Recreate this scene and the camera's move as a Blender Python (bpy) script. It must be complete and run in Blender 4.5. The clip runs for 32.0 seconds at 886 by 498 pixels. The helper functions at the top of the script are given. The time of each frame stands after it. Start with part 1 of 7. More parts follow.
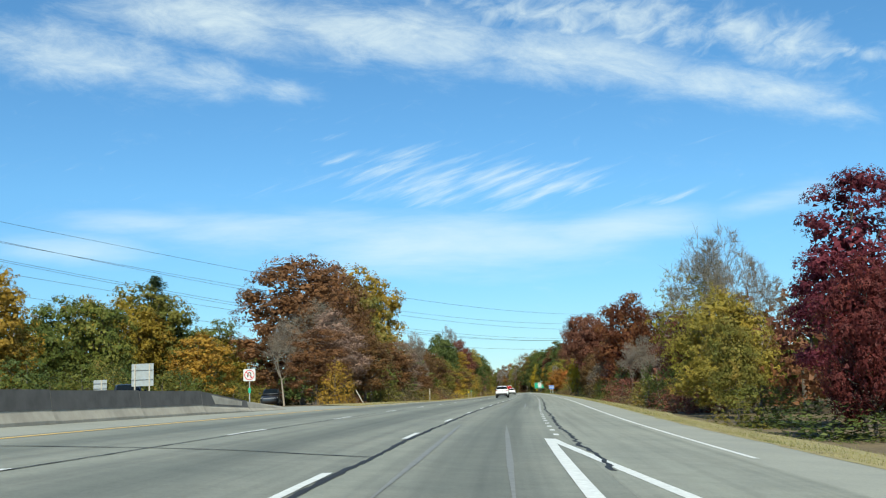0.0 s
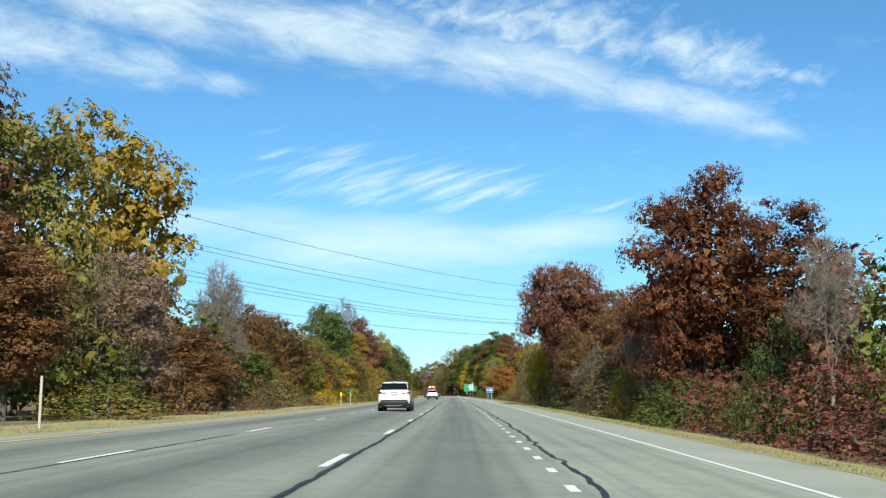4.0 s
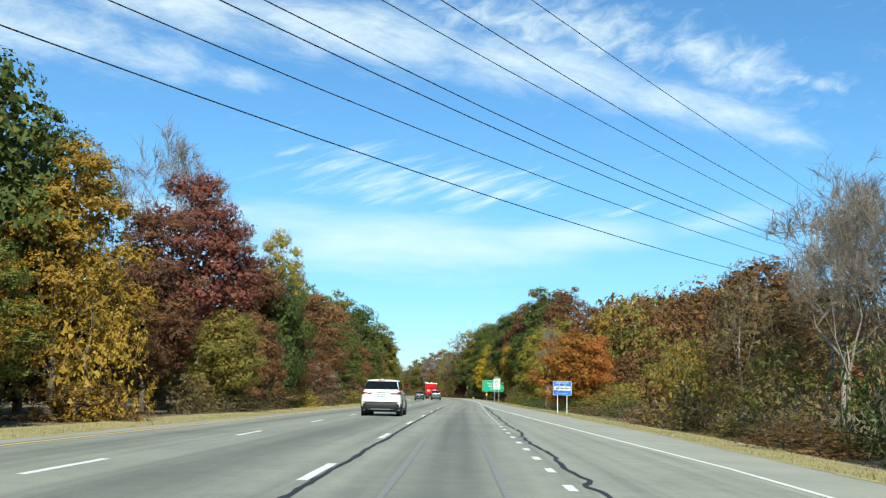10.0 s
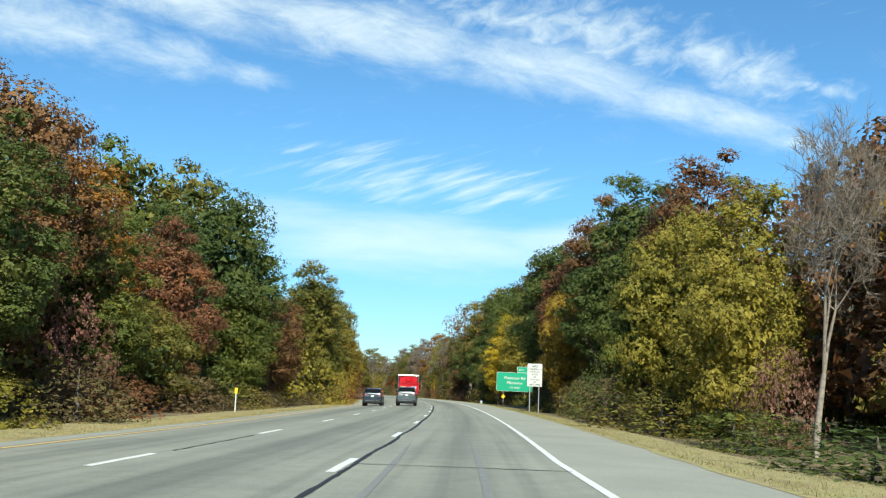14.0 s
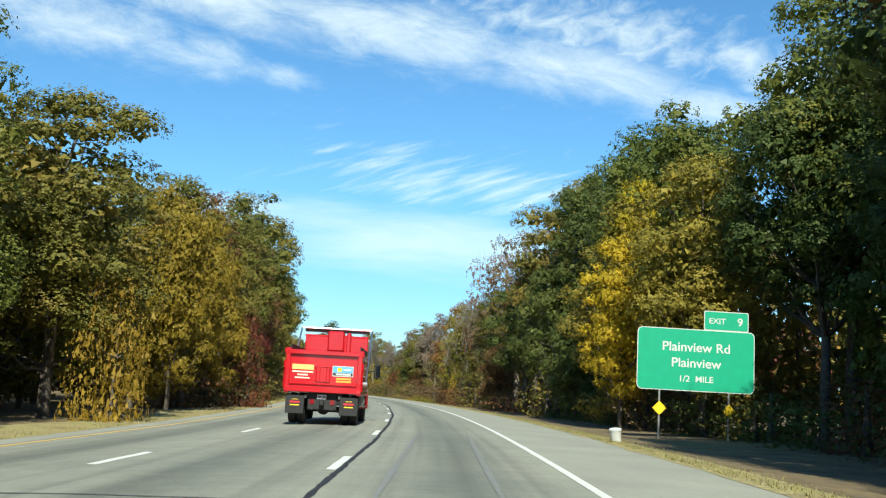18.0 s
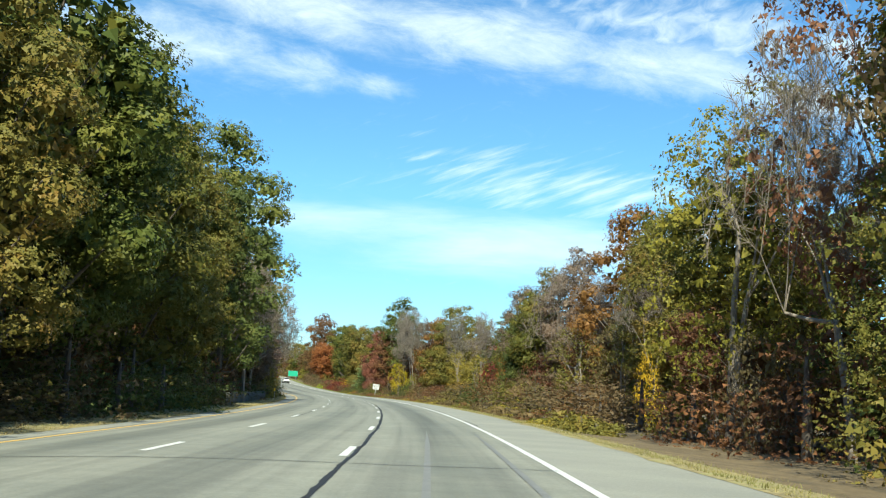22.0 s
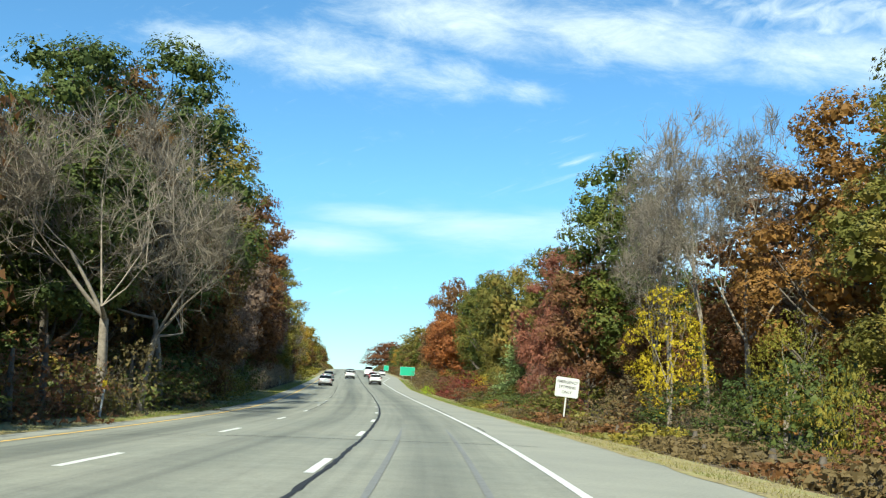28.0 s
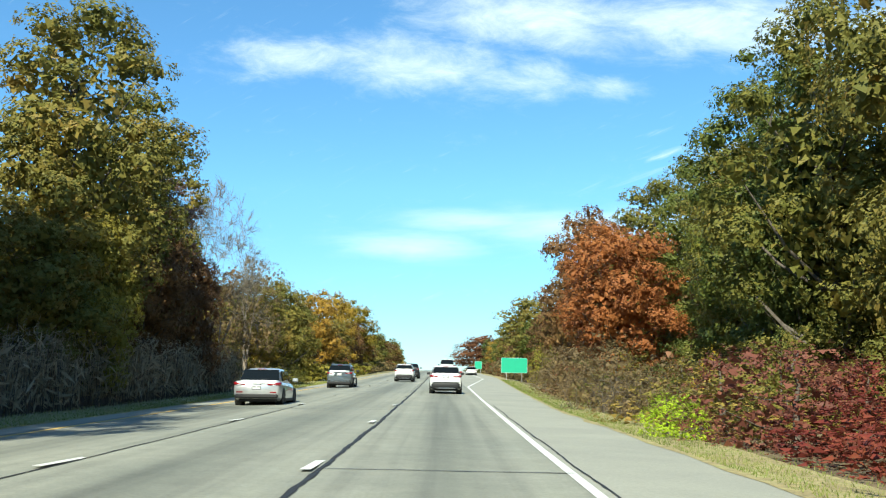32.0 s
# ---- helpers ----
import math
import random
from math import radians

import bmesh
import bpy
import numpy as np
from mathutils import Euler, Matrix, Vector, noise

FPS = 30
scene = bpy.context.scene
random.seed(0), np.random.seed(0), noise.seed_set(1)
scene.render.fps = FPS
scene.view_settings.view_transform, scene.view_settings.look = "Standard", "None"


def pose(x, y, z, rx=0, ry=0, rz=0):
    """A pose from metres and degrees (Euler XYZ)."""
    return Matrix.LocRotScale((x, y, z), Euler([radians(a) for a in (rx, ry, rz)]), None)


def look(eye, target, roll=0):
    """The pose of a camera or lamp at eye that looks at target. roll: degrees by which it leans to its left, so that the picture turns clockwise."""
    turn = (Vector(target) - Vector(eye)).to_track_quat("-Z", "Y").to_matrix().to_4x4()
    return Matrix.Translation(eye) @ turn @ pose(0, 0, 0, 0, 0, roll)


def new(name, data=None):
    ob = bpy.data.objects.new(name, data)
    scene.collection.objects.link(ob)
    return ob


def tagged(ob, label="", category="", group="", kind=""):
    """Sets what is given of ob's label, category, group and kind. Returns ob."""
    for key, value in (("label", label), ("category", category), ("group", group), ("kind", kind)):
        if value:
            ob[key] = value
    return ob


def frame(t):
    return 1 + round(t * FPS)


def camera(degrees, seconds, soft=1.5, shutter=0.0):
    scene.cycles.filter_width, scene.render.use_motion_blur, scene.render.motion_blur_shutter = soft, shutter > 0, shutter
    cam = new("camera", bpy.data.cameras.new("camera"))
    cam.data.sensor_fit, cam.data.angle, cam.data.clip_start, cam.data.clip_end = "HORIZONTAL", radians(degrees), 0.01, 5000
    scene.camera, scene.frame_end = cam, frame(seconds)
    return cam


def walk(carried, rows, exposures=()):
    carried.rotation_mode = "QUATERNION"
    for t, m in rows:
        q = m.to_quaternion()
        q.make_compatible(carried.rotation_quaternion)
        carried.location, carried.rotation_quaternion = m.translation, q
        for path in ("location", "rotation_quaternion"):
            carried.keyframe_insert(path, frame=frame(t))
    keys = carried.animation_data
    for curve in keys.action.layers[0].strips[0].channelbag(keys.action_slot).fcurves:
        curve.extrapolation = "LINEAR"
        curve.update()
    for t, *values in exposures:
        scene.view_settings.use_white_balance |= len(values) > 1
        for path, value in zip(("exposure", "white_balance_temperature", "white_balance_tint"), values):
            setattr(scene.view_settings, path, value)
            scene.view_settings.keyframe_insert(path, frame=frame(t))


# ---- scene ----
# The road's line: metres along it and heading in degrees, to the left of +y.
HEADING = [(0, -2.97), (25, -4.38), (50, -5.23), (75, -5.68), (100, -5.65), (125, -5.34), (150, -5.07), (175, -4.85), (200, -4.70), (225, -4.69), (250, -4.75), (275, -4.90), (300, -5.10), (325, -5.31), (350, -4.99), (375, -4.04), (400, -3.26), (425, -2.16), (450, -0.63), (475, 1.13), (500, 2.91), (525, 4.58), (550, 6.22), (575, 7.85), (600, 9.42), (625, 10.89), (650, 12.43), (675, 14.15), (700, 15.91), (725, 17.37), (750, 18.23), (775, 18.37)]
_s = np.arange(-500.0, 3001.0)
_h = np.interp(_s, [k[0] for k in HEADING], [k[1] for k in HEADING])
_h = np.radians(np.convolve(np.pad(_h, 10, "edge"), np.ones(21) / 21, "valid"))
_x, _y = np.cumsum(-np.sin(_h)), np.cumsum(np.cos(_h))
_x, _y = _x - _x[500], _y - _y[500]
_g = np.interp(_s, [690, 750, 850, 1000, 1150, 1300], [0, 0.020, 0.030, 0.028, 0.008, -0.01])
_z = np.cumsum(_g)
_z = _z - _z[500]


def heading(s):
    return float(np.interp(s, _s, _h))


def pave_right(s):
    """The right edge of the asphalt, in metres from the middle of the lane."""
    return float(np.interp(s, [-60, 20, 100, 270, 345, 790, 850, 900], [6.6, 7.2, 7.7, 7.7, 4.7, 4.5, 6.5, 8.2]))


def verge_width(s):
    """How far the mown verge reaches beyond the asphalt on the right."""
    return float(np.interp(s, [-60, 200, 330, 360, 410, 430, 560, 600, 690, 740, 800], [2.2, 2.4, 3.6, 2.6, 1.5, 0.9, 0.9, 1.7, 1.3, 1.7, 2.2]))


def line_right(s):
    """The solid white line on the right."""
    return float(np.interp(s, [-60, 20, 250, 315, 345, 770, 830, 880], [4.8, 5.2, 5.4, 2.5, 1.75, 1.75, 2.0, 5.3]))


BANK = [(0, 3.20), (47, 2.70), (70, 2.20), (127, 1.70), (161, 1.50), (206, 1.10), (253, 0.70), (290, 0.20), (338, -0.40), (387, -0.50), (434, -1.20), (458, -1.30), (481, -1.00), (505, -0.60), (541, -0.40), (597, -0.70), (643, -0.80), (679, -0.50), (715, -0.30), (751, 0.40)]


def cross(s, lat):
    """The fall of the ground across the road: its banking and its crown."""
    tilt = math.radians(float(np.interp(s, [k[0] for k in BANK], [k[1] for k in BANK])))
    rise = float(np.interp(s, [20, 75, 150], [0.026, 0.024, 0.0])) * min(max(-lat, 0.0), 13.0)
    return crown(s, lat) + rise - math.tan(tilt) * min(max(lat, -13.0), 12.0)


def crown(s, lat):
    e = pave_right(s)
    if lat < -4:
        return -0.17 * min((-4 - lat) / 5.15, 1.35) ** 1.3
    if lat <= 1.83:
        return 0.0
    if lat <= e:
        return -0.025 * (lat - 1.83)
    return -0.025 * (e - 1.83) - 0.30 * min((lat - e) / 4.0, 1.0)


def on(s, lat, up=0.0):
    """A place at s metres along the road, lat metres right of the lane's middle, up above the surface."""
    h = heading(s)
    return Vector((float(np.interp(s, _s, _x)) + lat * math.cos(h), float(np.interp(s, _s, _y)) + lat * math.sin(h),
                   float(np.interp(s, _s, _z)) + cross(s, lat) + up))


# ---- camera: seconds, metres along the road and right of the lane's middle, height, yaw, pitch, roll ----
cam = camera(48.3, 32.0, soft=1.2)
ROWS = [
    (0.0, 0.0, 0.35, 1.13, 0.00, 8.30, 2.00),
    (1.0, 23.7, 0.30, 1.16, -1.35, 8.30, 1.70),
    (2.0, 47.2, 0.27, 1.18, -2.90, 8.30, 1.20),
    (3.0, 70.4, 0.26, 1.18, -4.10, 8.30, 0.70),
    (3.5, 81.8, 0.26, 1.18, -4.50, 8.30, 0.40),
    (5.5, 127.6, 0.25, 1.18, -3.80, 8.30, -0.10),
    (7.0, 161.3, 0.20, 1.18, -3.60, 8.30, -0.50),
    (9.0, 206.5, 0.15, 1.19, -3.60, 8.30, -1.00),
    (11.0, 253.8, 0.20, 1.19, -3.60, 8.30, -1.40),
    (12.5, 290.0, 0.18, 1.19, -3.60, 8.30, -1.80),
    (14.5, 338.5, 0.14, 1.19, -3.40, 8.30, -2.40),
    (16.5, 387.0, -0.22, 1.19, -2.80, 8.30, -2.50),
    (17.5, 410.8, -0.28, 1.19, -2.40, 8.30, -2.90),
    (18.5, 434.5, -0.30, 1.19, -1.30, 8.30, -3.20),
    (19.5, 458.2, -0.27, 1.19, -0.10, 8.30, -3.30),
    (20.5, 481.8, -0.35, 1.19, 1.65, 8.30, -3.00),
    (21.5, 505.5, -0.40, 1.19, 3.20, 8.30, -2.60),
    (23.0, 541.0, -0.45, 1.20, 5.10, 8.30, -2.60),
    (24.0, 563.8, -0.32, 1.20, 6.55, 8.30, -2.70),
    (25.5, 597.2, -0.22, 1.20, 8.90, 8.30, -2.80),
    (27.5, 643.3, -0.16, 1.20, 12.00, 8.30, -2.80),
    (29.0, 679.2, -0.17, 1.20, 14.40, 8.30, -2.50),
    (30.5, 715.6, -0.30, 1.20, 16.40, 8.30, -1.90),
    (32.0, 751.2, -0.05, 1.38, 18.40, 8.30, -0.80),
]
_k = np.array(ROWS)
_t = np.arange(0.0, 32.01, 0.5)
_v = []
for c in range(1, 7):
    col = np.interp(np.arange(-1.0, 33.01, 0.25), _k[:, 0], _k[:, c])
    if c == 1:
        grid = np.arange(-1.0, 33.01, 0.25)
        col = np.where(grid < 0, 23.6 * grid, np.where(grid > 32, _k[-1, 1] + 23.6 * (grid - 32), col))
    col = np.convolve(np.pad(col, 2, "reflect", reflect_type="odd"), [0.1, 0.2, 0.4, 0.2, 0.1], "valid")
    _v.append(np.interp(_t, np.arange(-1.0, 33.01, 0.25), col))
rows = []
for t, s, lat, up, yaw, pitch, roll in zip(_t, *_v):
    p = on(float(s), float(lat), float(up))
    rows.append((float(t), pose(p.x, p.y, p.z, 90 + float(pitch), float(roll), float(yaw))))
walk(cam, rows, [(0, 0.44, 6650, -4), (1.5, 0.52, 6650, -4), (4, 0.60, 6650, -4), (6, 0.52, 6650, -4), (8, 0.60, 6660, -4), (11, 0.66, 6670, -4), (13, 0.58, 6680, -4), (14.5, 0.68, 6690, -4), (19, 0.70, 6720, -5), (21, 0.80, 6760, -5), (23, 0.88, 6800, -6), (25, 0.84, 6800, -6), (28, 0.85, 6800, -6), (32, 0.98, 6800, -6)])

# ---- light ----
SUN_H, SUN_E = radians(4), radians(41)
world = bpy.data.worlds.new("world")
scene.world = world
world.use_nodes = True
wt = world.node_tree
wt.nodes.clear()


def wn(kind, **kw):
    n = wt.nodes.new(kind)
    for k, v in kw.items():
        if k == "op":
            n.operation = v
        else:
            n.inputs[int(k[1:])].default_value = v
    return n


def wl(a, b, i=0, o=0):
    wt.links.new(a.outputs[o], b.inputs[i])
    return b


sky = wt.nodes.new("ShaderNodeTexSky")
sky.sky_type, sky.sun_disc = "NISHITA", False
sky.sun_elevation, sky.sun_rotation = SUN_E, radians(180) + SUN_H
sky.air_density, sky.dust_density, sky.ozone_density = 1.0, 0.0, 3.0
coord = wt.nodes.new("ShaderNodeTexCoord")
ref = pose(0, 0, 0, 98.3, -2.0, -3.6).to_3x3()
axes = (ref @ Vector((1, 0, 0)), ref @ Vector((0, -1, 0)), ref @ Vector((0, 0, -1)))
dots = []
for ax in axes:
    n = wt.nodes.new("ShaderNodeVectorMath")
    n.operation = "DOT_PRODUCT"
    n.inputs[1].default_value = ax
    wt.links.new(coord.outputs["Generated"], n.inputs[0])
    dots.append(n)
front = wn("ShaderNodeMath", op="MAXIMUM", i1=0.05)
wt.links.new(dots[2].outputs["Value"], front.inputs[0])
uv = wt.nodes.new("ShaderNodeCombineXYZ")
for i, mid in ((0, 0.784), (1, 0.441)):
    d = wn("ShaderNodeMath", op="DIVIDE")
    wt.links.new(dots[i].outputs["Value"], d.inputs[0])
    wt.links.new(front.outputs[0], d.inputs[1])
    m = wn("ShaderNodeMath", op="MULTIPLY_ADD", i1=1.75, i2=mid)
    wl(d, m)
    wl(m, uv, i)


def field(turn, sx, sy, scale, detail, rough, warp=0.0):
    """Cloud texture, drawn out along a direction."""
    mp = wt.nodes.new("ShaderNodeMapping")
    mp.vector_type = "TEXTURE"
    mp.inputs["Rotation"].default_value = (0, 0, radians(turn))
    mp.inputs["Scale"].default_value = (sx, sy, 1)
    wl(uv, mp)
    n = wt.nodes.new("ShaderNodeTexNoise")
    n.inputs["Scale"].default_value = scale
    n.inputs["Detail"].default_value = detail
    n.inputs["Roughness"].default_value = rough
    n.inputs["Distortion"].default_value = warp
    wl(mp, n)
    return n


def puff(x, y, a, b, turn, dens, soft=1.0):
    """One soft-edged cloud bank."""
    mp = wt.nodes.new("ShaderNodeMapping")
    mp.vector_type = "TEXTURE"
    mp.inputs["Location"].default_value = (x / 1000, y / 1000, 0)
    mp.inputs["Rotation"].default_value = (0, 0, radians(turn))
    mp.inputs["Scale"].default_value = (a / 1000, b / 1000, 1)
    wl(uv, mp)
    ln = wt.nodes.new("ShaderNodeVectorMath")
    ln.operation = "LENGTH"
    wl(mp, ln)
    r = wt.nodes.new("ShaderNodeMapRange")
    r.interpolation_type = "SMOOTHSTEP"
    r.inputs["From Min"].default_value = 1.35
    r.inputs["From Max"].default_value = 1.35 - 1.35 * soft
    r.inputs["To Max"].default_value = dens
    wt.links.new(ln.outputs["Value"], r.inputs["Value"])
    return r


def both(nodes, op="MAXIMUM"):
    while len(nodes) > 1:
        a, b = nodes[0], nodes[1]
        n = wn("ShaderNodeMath", op=op)
        wl(a, n, 0)
        wl(b, n, 1)
        nodes = [n] + nodes[2:]
    return nodes[0]


def layer(mask, tex, amount, lo, hi, top):
    """Cloud cover from a bank and its texture."""
    k = wn("ShaderNodeMath", op="MULTIPLY_ADD", i1=amount, i2=-amount / 2)
    wl(tex, k)
    a = wn("ShaderNodeMath", op="ADD")
    wl(mask, a, 0)
    wl(k, a, 1)
    r = wt.nodes.new("ShaderNodeMapRange")
    r.interpolation_type = "SMOOTHSTEP"
    r.inputs["From Min"].default_value, r.inputs["From Max"].default_value = lo, hi
    r.inputs["To Max"].default_value = top
    wl(a, r)
    return r


main = both([puff(300, -15, 330, 75, 12, 1.0), puff(620, 50, 360, 78, 11, 1.0), puff(980, 125, 330, 66, 13, 1.0), puff(1250, 200, 250, 50, 14, 0.95), puff(1400, 245, 130, 26, 14, 0.7),
             puff(255, 95, 230, 38, 12, 0.8), puff(315, 98, 100, 52, 25, 0.85), puff(60, 40, 280, 75, 14, 0.92), puff(-200, -15, 240, 60, 8, 0.8), puff(440, 135, 80, 26, 10, 0.7)])
fleece = both([puff(1010, 55, 400, 95, 10, 0.85), puff(1290, 115, 260, 75, 18, 0.82), puff(820, 30, 150, 36, -12, 0.82), puff(1440, 155, 90, 26, 12, 0.7)])
streak = both([puff(760, 322, 330, 62, 4, 0.74), puff(600, 285, 140, 24, -14, 0.72), puff(880, 345, 190, 34, -10, 0.74), puff(530, 262, 60, 16, -12, 0.55), puff(1080, 380, 110, 18, -8, 0.6), puff(520, 222, 60, 12, -8, 0.45)])
low = both([puff(420, 385, 420, 60, 5, 0.85), puff(700, 430, 460, 75, 4, 0.95), puff(1000, 425, 300, 46, -4, 0.85), puff(160, 350, 240, 34, 6, 0.75), puff(1270, 400, 190, 34, -8, 0.7), puff(20, 385, 240, 46, 3, 0.7)])
cover = both([
    layer(main, field(12, 0.20, 0.075, 1.5, 9, 0.7, 0.35), 1.6, 0.08, 1.5, 0.80),
    layer(fleece, field(-18, 0.062, 0.036, 1.1, 5, 0.58, 0.5), 1.8, 0.22, 1.45, 0.72),
    layer(streak, field(-17, 0.13, 0.017, 1.1, 5, 0.55, 0.3), 2.0, 0.22, 1.3, 0.66),
    layer(low, field(3, 0.34, 0.06, 1.2, 7, 0.62, 0.25), 1.1, 0.12, 1.3, 0.66)])
ahead = wt.nodes.new("ShaderNodeMapRange")
ahead.inputs["From Min"].default_value, ahead.inputs["From Max"].default_value = 0.2, 0.4
wt.links.new(dots[2].outputs["Value"], ahead.inputs["Value"])
shown = wn("ShaderNodeMath", op="MULTIPLY")
wl(cover, shown, 0)
wl(ahead, shown, 1)
deep = wt.nodes.new("ShaderNodeHueSaturation")
deep.inputs["Saturation"].default_value, deep.inputs["Value"].default_value = 1.12, 1.20
rise = wt.nodes.new("ShaderNodeSeparateXYZ")
wt.links.new(coord.outputs["Generated"], rise.inputs[0])
haze = wt.nodes.new("ShaderNodeValToRGB")
for e, (p, c) in zip([haze.color_ramp.elements[0], haze.color_ramp.elements[1], haze.color_ramp.elements.new(0.2)], ((0.0, (0.40, 0.52, 0.72)), (0.5, (0.97, 1.0, 1.0)), (0.2, (0.70, 0.82, 0.94)))):
    e.position, e.color = p, (*c, 1)
wt.links.new(rise.outputs[2], haze.inputs[0])
clear = wt.nodes.new("ShaderNodeMix")
clear.data_type, clear.blend_type = "RGBA", "MULTIPLY"
clear.inputs[0].default_value = 1.0
wt.links.new(sky.outputs[0], clear.inputs[6])
wt.links.new(haze.outputs[0], clear.inputs[7])
wt.links.new(clear.outputs[2], deep.inputs[4])
mixed = wt.nodes.new("ShaderNodeMix")
mixed.data_type = "RGBA"
mixed.inputs[7].default_value = (6.85, 7.35, 7.85, 1)
wt.links.new(shown.outputs[0], mixed.inputs[0])
wt.links.new(deep.outputs[0], mixed.inputs[6])
back = wn("ShaderNodeBackground", i1=0.1)
wt.links.new(mixed.outputs[2], back.inputs[0])
wl(back, wt.nodes.new("ShaderNodeOutputWorld"))

sun = new("sun", bpy.data.lights.new("sun", "SUN"))
sun.data.energy, sun.data.angle, sun.data.color = 5.0, radians(0.53), (1.0, 0.94, 0.85)
away = Vector((-math.sin(SUN_H) * math.cos(SUN_E), math.cos(SUN_H) * math.cos(SUN_E), -math.sin(SUN_E)))
sun.matrix_world = look((0, -50, 120), Vector((0, -50, 120)) + away)

# ---- materials ----
def material(name):
    m = bpy.data.materials.new(name)
    m.use_nodes = True
    return m, m.node_tree, m.node_tree.nodes["Principled BSDF"]


def noise_node(nt, scale, detail=4.0, rough=0.6, where="Object"):
    c = nt.nodes.new("ShaderNodeTexCoord")
    n = nt.nodes.new("ShaderNodeTexNoise")
    n.inputs["Scale"].default_value, n.inputs["Detail"].default_value, n.inputs["Roughness"].default_value = scale, detail, rough
    nt.links.new(c.outputs[where], n.inputs["Vector"])
    return n


def ramp_node(nt, stops, source, out=0):
    r = nt.nodes.new("ShaderNodeValToRGB")
    while len(r.color_ramp.elements) < len(stops):
        r.color_ramp.elements.new(0.5)
    for e, (p, c) in zip(r.color_ramp.elements, stops):
        e.position, e.color = p, (*c, 1)
    nt.links.new(source.outputs[out], r.inputs[0])
    return r


def mix_node(nt, a, b, fac, kind="MIX"):
    n = nt.nodes.new("ShaderNodeMix")
    n.data_type, n.blend_type = "RGBA", kind
    for sock, v in ((n.inputs[6], a), (n.inputs[7], b), (n.inputs[0], fac)):
        if isinstance(v, (int, float)):
            sock.default_value = v
        elif isinstance(v, tuple):
            sock.default_value = (*v, 1)
        else:
            nt.links.new(v, sock)
    return n.outputs[2]


def bump_node(nt, bsdf, source, strength, distance):
    b = nt.nodes.new("ShaderNodeBump")
    b.inputs["Strength"].default_value, b.inputs["Distance"].default_value = strength, distance
    nt.links.new(source.outputs[0], b.inputs["Height"])
    nt.links.new(b.outputs[0], bsdf.inputs["Normal"])


def plain(name, color, rough=0.5, metal=0.0, vary=0.12, scale=6.0, bump=0.0, coat=0.0):
    """A painted, plastic or metal surface with slight unevenness and dirt."""
    m, nt, b = material(name)
    n = noise_node(nt, scale)
    dark = tuple(c * (1 - vary) for c in color)
    lite = tuple(min(1, c * (1 + vary)) for c in color)
    r = ramp_node(nt, [(0.3, dark), (0.7, lite)], n)
    nt.links.new(r.outputs[0], b.inputs["Base Color"])
    b.inputs["Roughness"].default_value, b.inputs["Metallic"].default_value = rough, metal
    b.inputs["Coat Weight"].default_value = coat
    if bump:
        bump_node(nt, b, noise_node(nt, scale * 8), bump, 0.01)
    return m


def foliage(name, stops, shine=0.18):
    """Leaves: colour differs from leaf to leaf and from tree to tree."""
    m, nt, b = material(name)
    geo = nt.nodes.new("ShaderNodeNewGeometry")
    info = nt.nodes.new("ShaderNodeObjectInfo")
    n = noise_node(nt, 0.42, 2.0)
    add = nt.nodes.new("ShaderNodeMath")
    add.operation = "MULTIPLY_ADD"
    add.inputs[1].default_value = 0.16
    nt.links.new(geo.outputs["Random Per Island"], add.inputs[0])
    k = nt.nodes.new("ShaderNodeMath")
    k.operation = "MULTIPLY_ADD"
    k.inputs[1].default_value, k.inputs[2].default_value = 1.2, -0.17
    nt.links.new(n.outputs[0], k.inputs[0])
    nt.links.new(k.outputs[0], add.inputs[2])
    r = ramp_node(nt, stops, add)
    tone = nt.nodes.new("ShaderNodeHueSaturation")
    hv = nt.nodes.new("ShaderNodeMapRange")
    hv.inputs["To Min"].default_value, hv.inputs["To Max"].default_value = 0.485, 0.515
    nt.links.new(info.outputs["Random"], hv.inputs[0])
    nt.links.new(hv.outputs[0], tone.inputs["Hue"])
    vv = nt.nodes.new("ShaderNodeMapRange")
    vv.inputs["To Min"].default_value, vv.inputs["To Max"].default_value = 1.15, 0.8
    nt.links.new(info.outputs["Random"], vv.inputs[0])
    nt.links.new(vv.outputs[0], tone.inputs["Value"])
    nt.links.new(r.outputs[0], tone.inputs["Color"])
    nt.links.new(tone.outputs[0], b.inputs["Base Color"])
    b.inputs["Roughness"].default_value = 0.55
    b.inputs["Specular IOR Level"].default_value = shine
    tr = nt.nodes.new("ShaderNodeBsdfTranslucent")
    nt.links.new(tone.outputs[0], tr.inputs[0])
    mx = nt.nodes.new("ShaderNodeMixShader")
    mx.inputs[0].default_value = 0.30
    nt.links.new(b.outputs[0], mx.inputs[1])
    nt.links.new(tr.outputs[0], mx.inputs[2])
    nt.links.new(mx.outputs[0], nt.nodes["Material Output"].inputs[0])
    return m


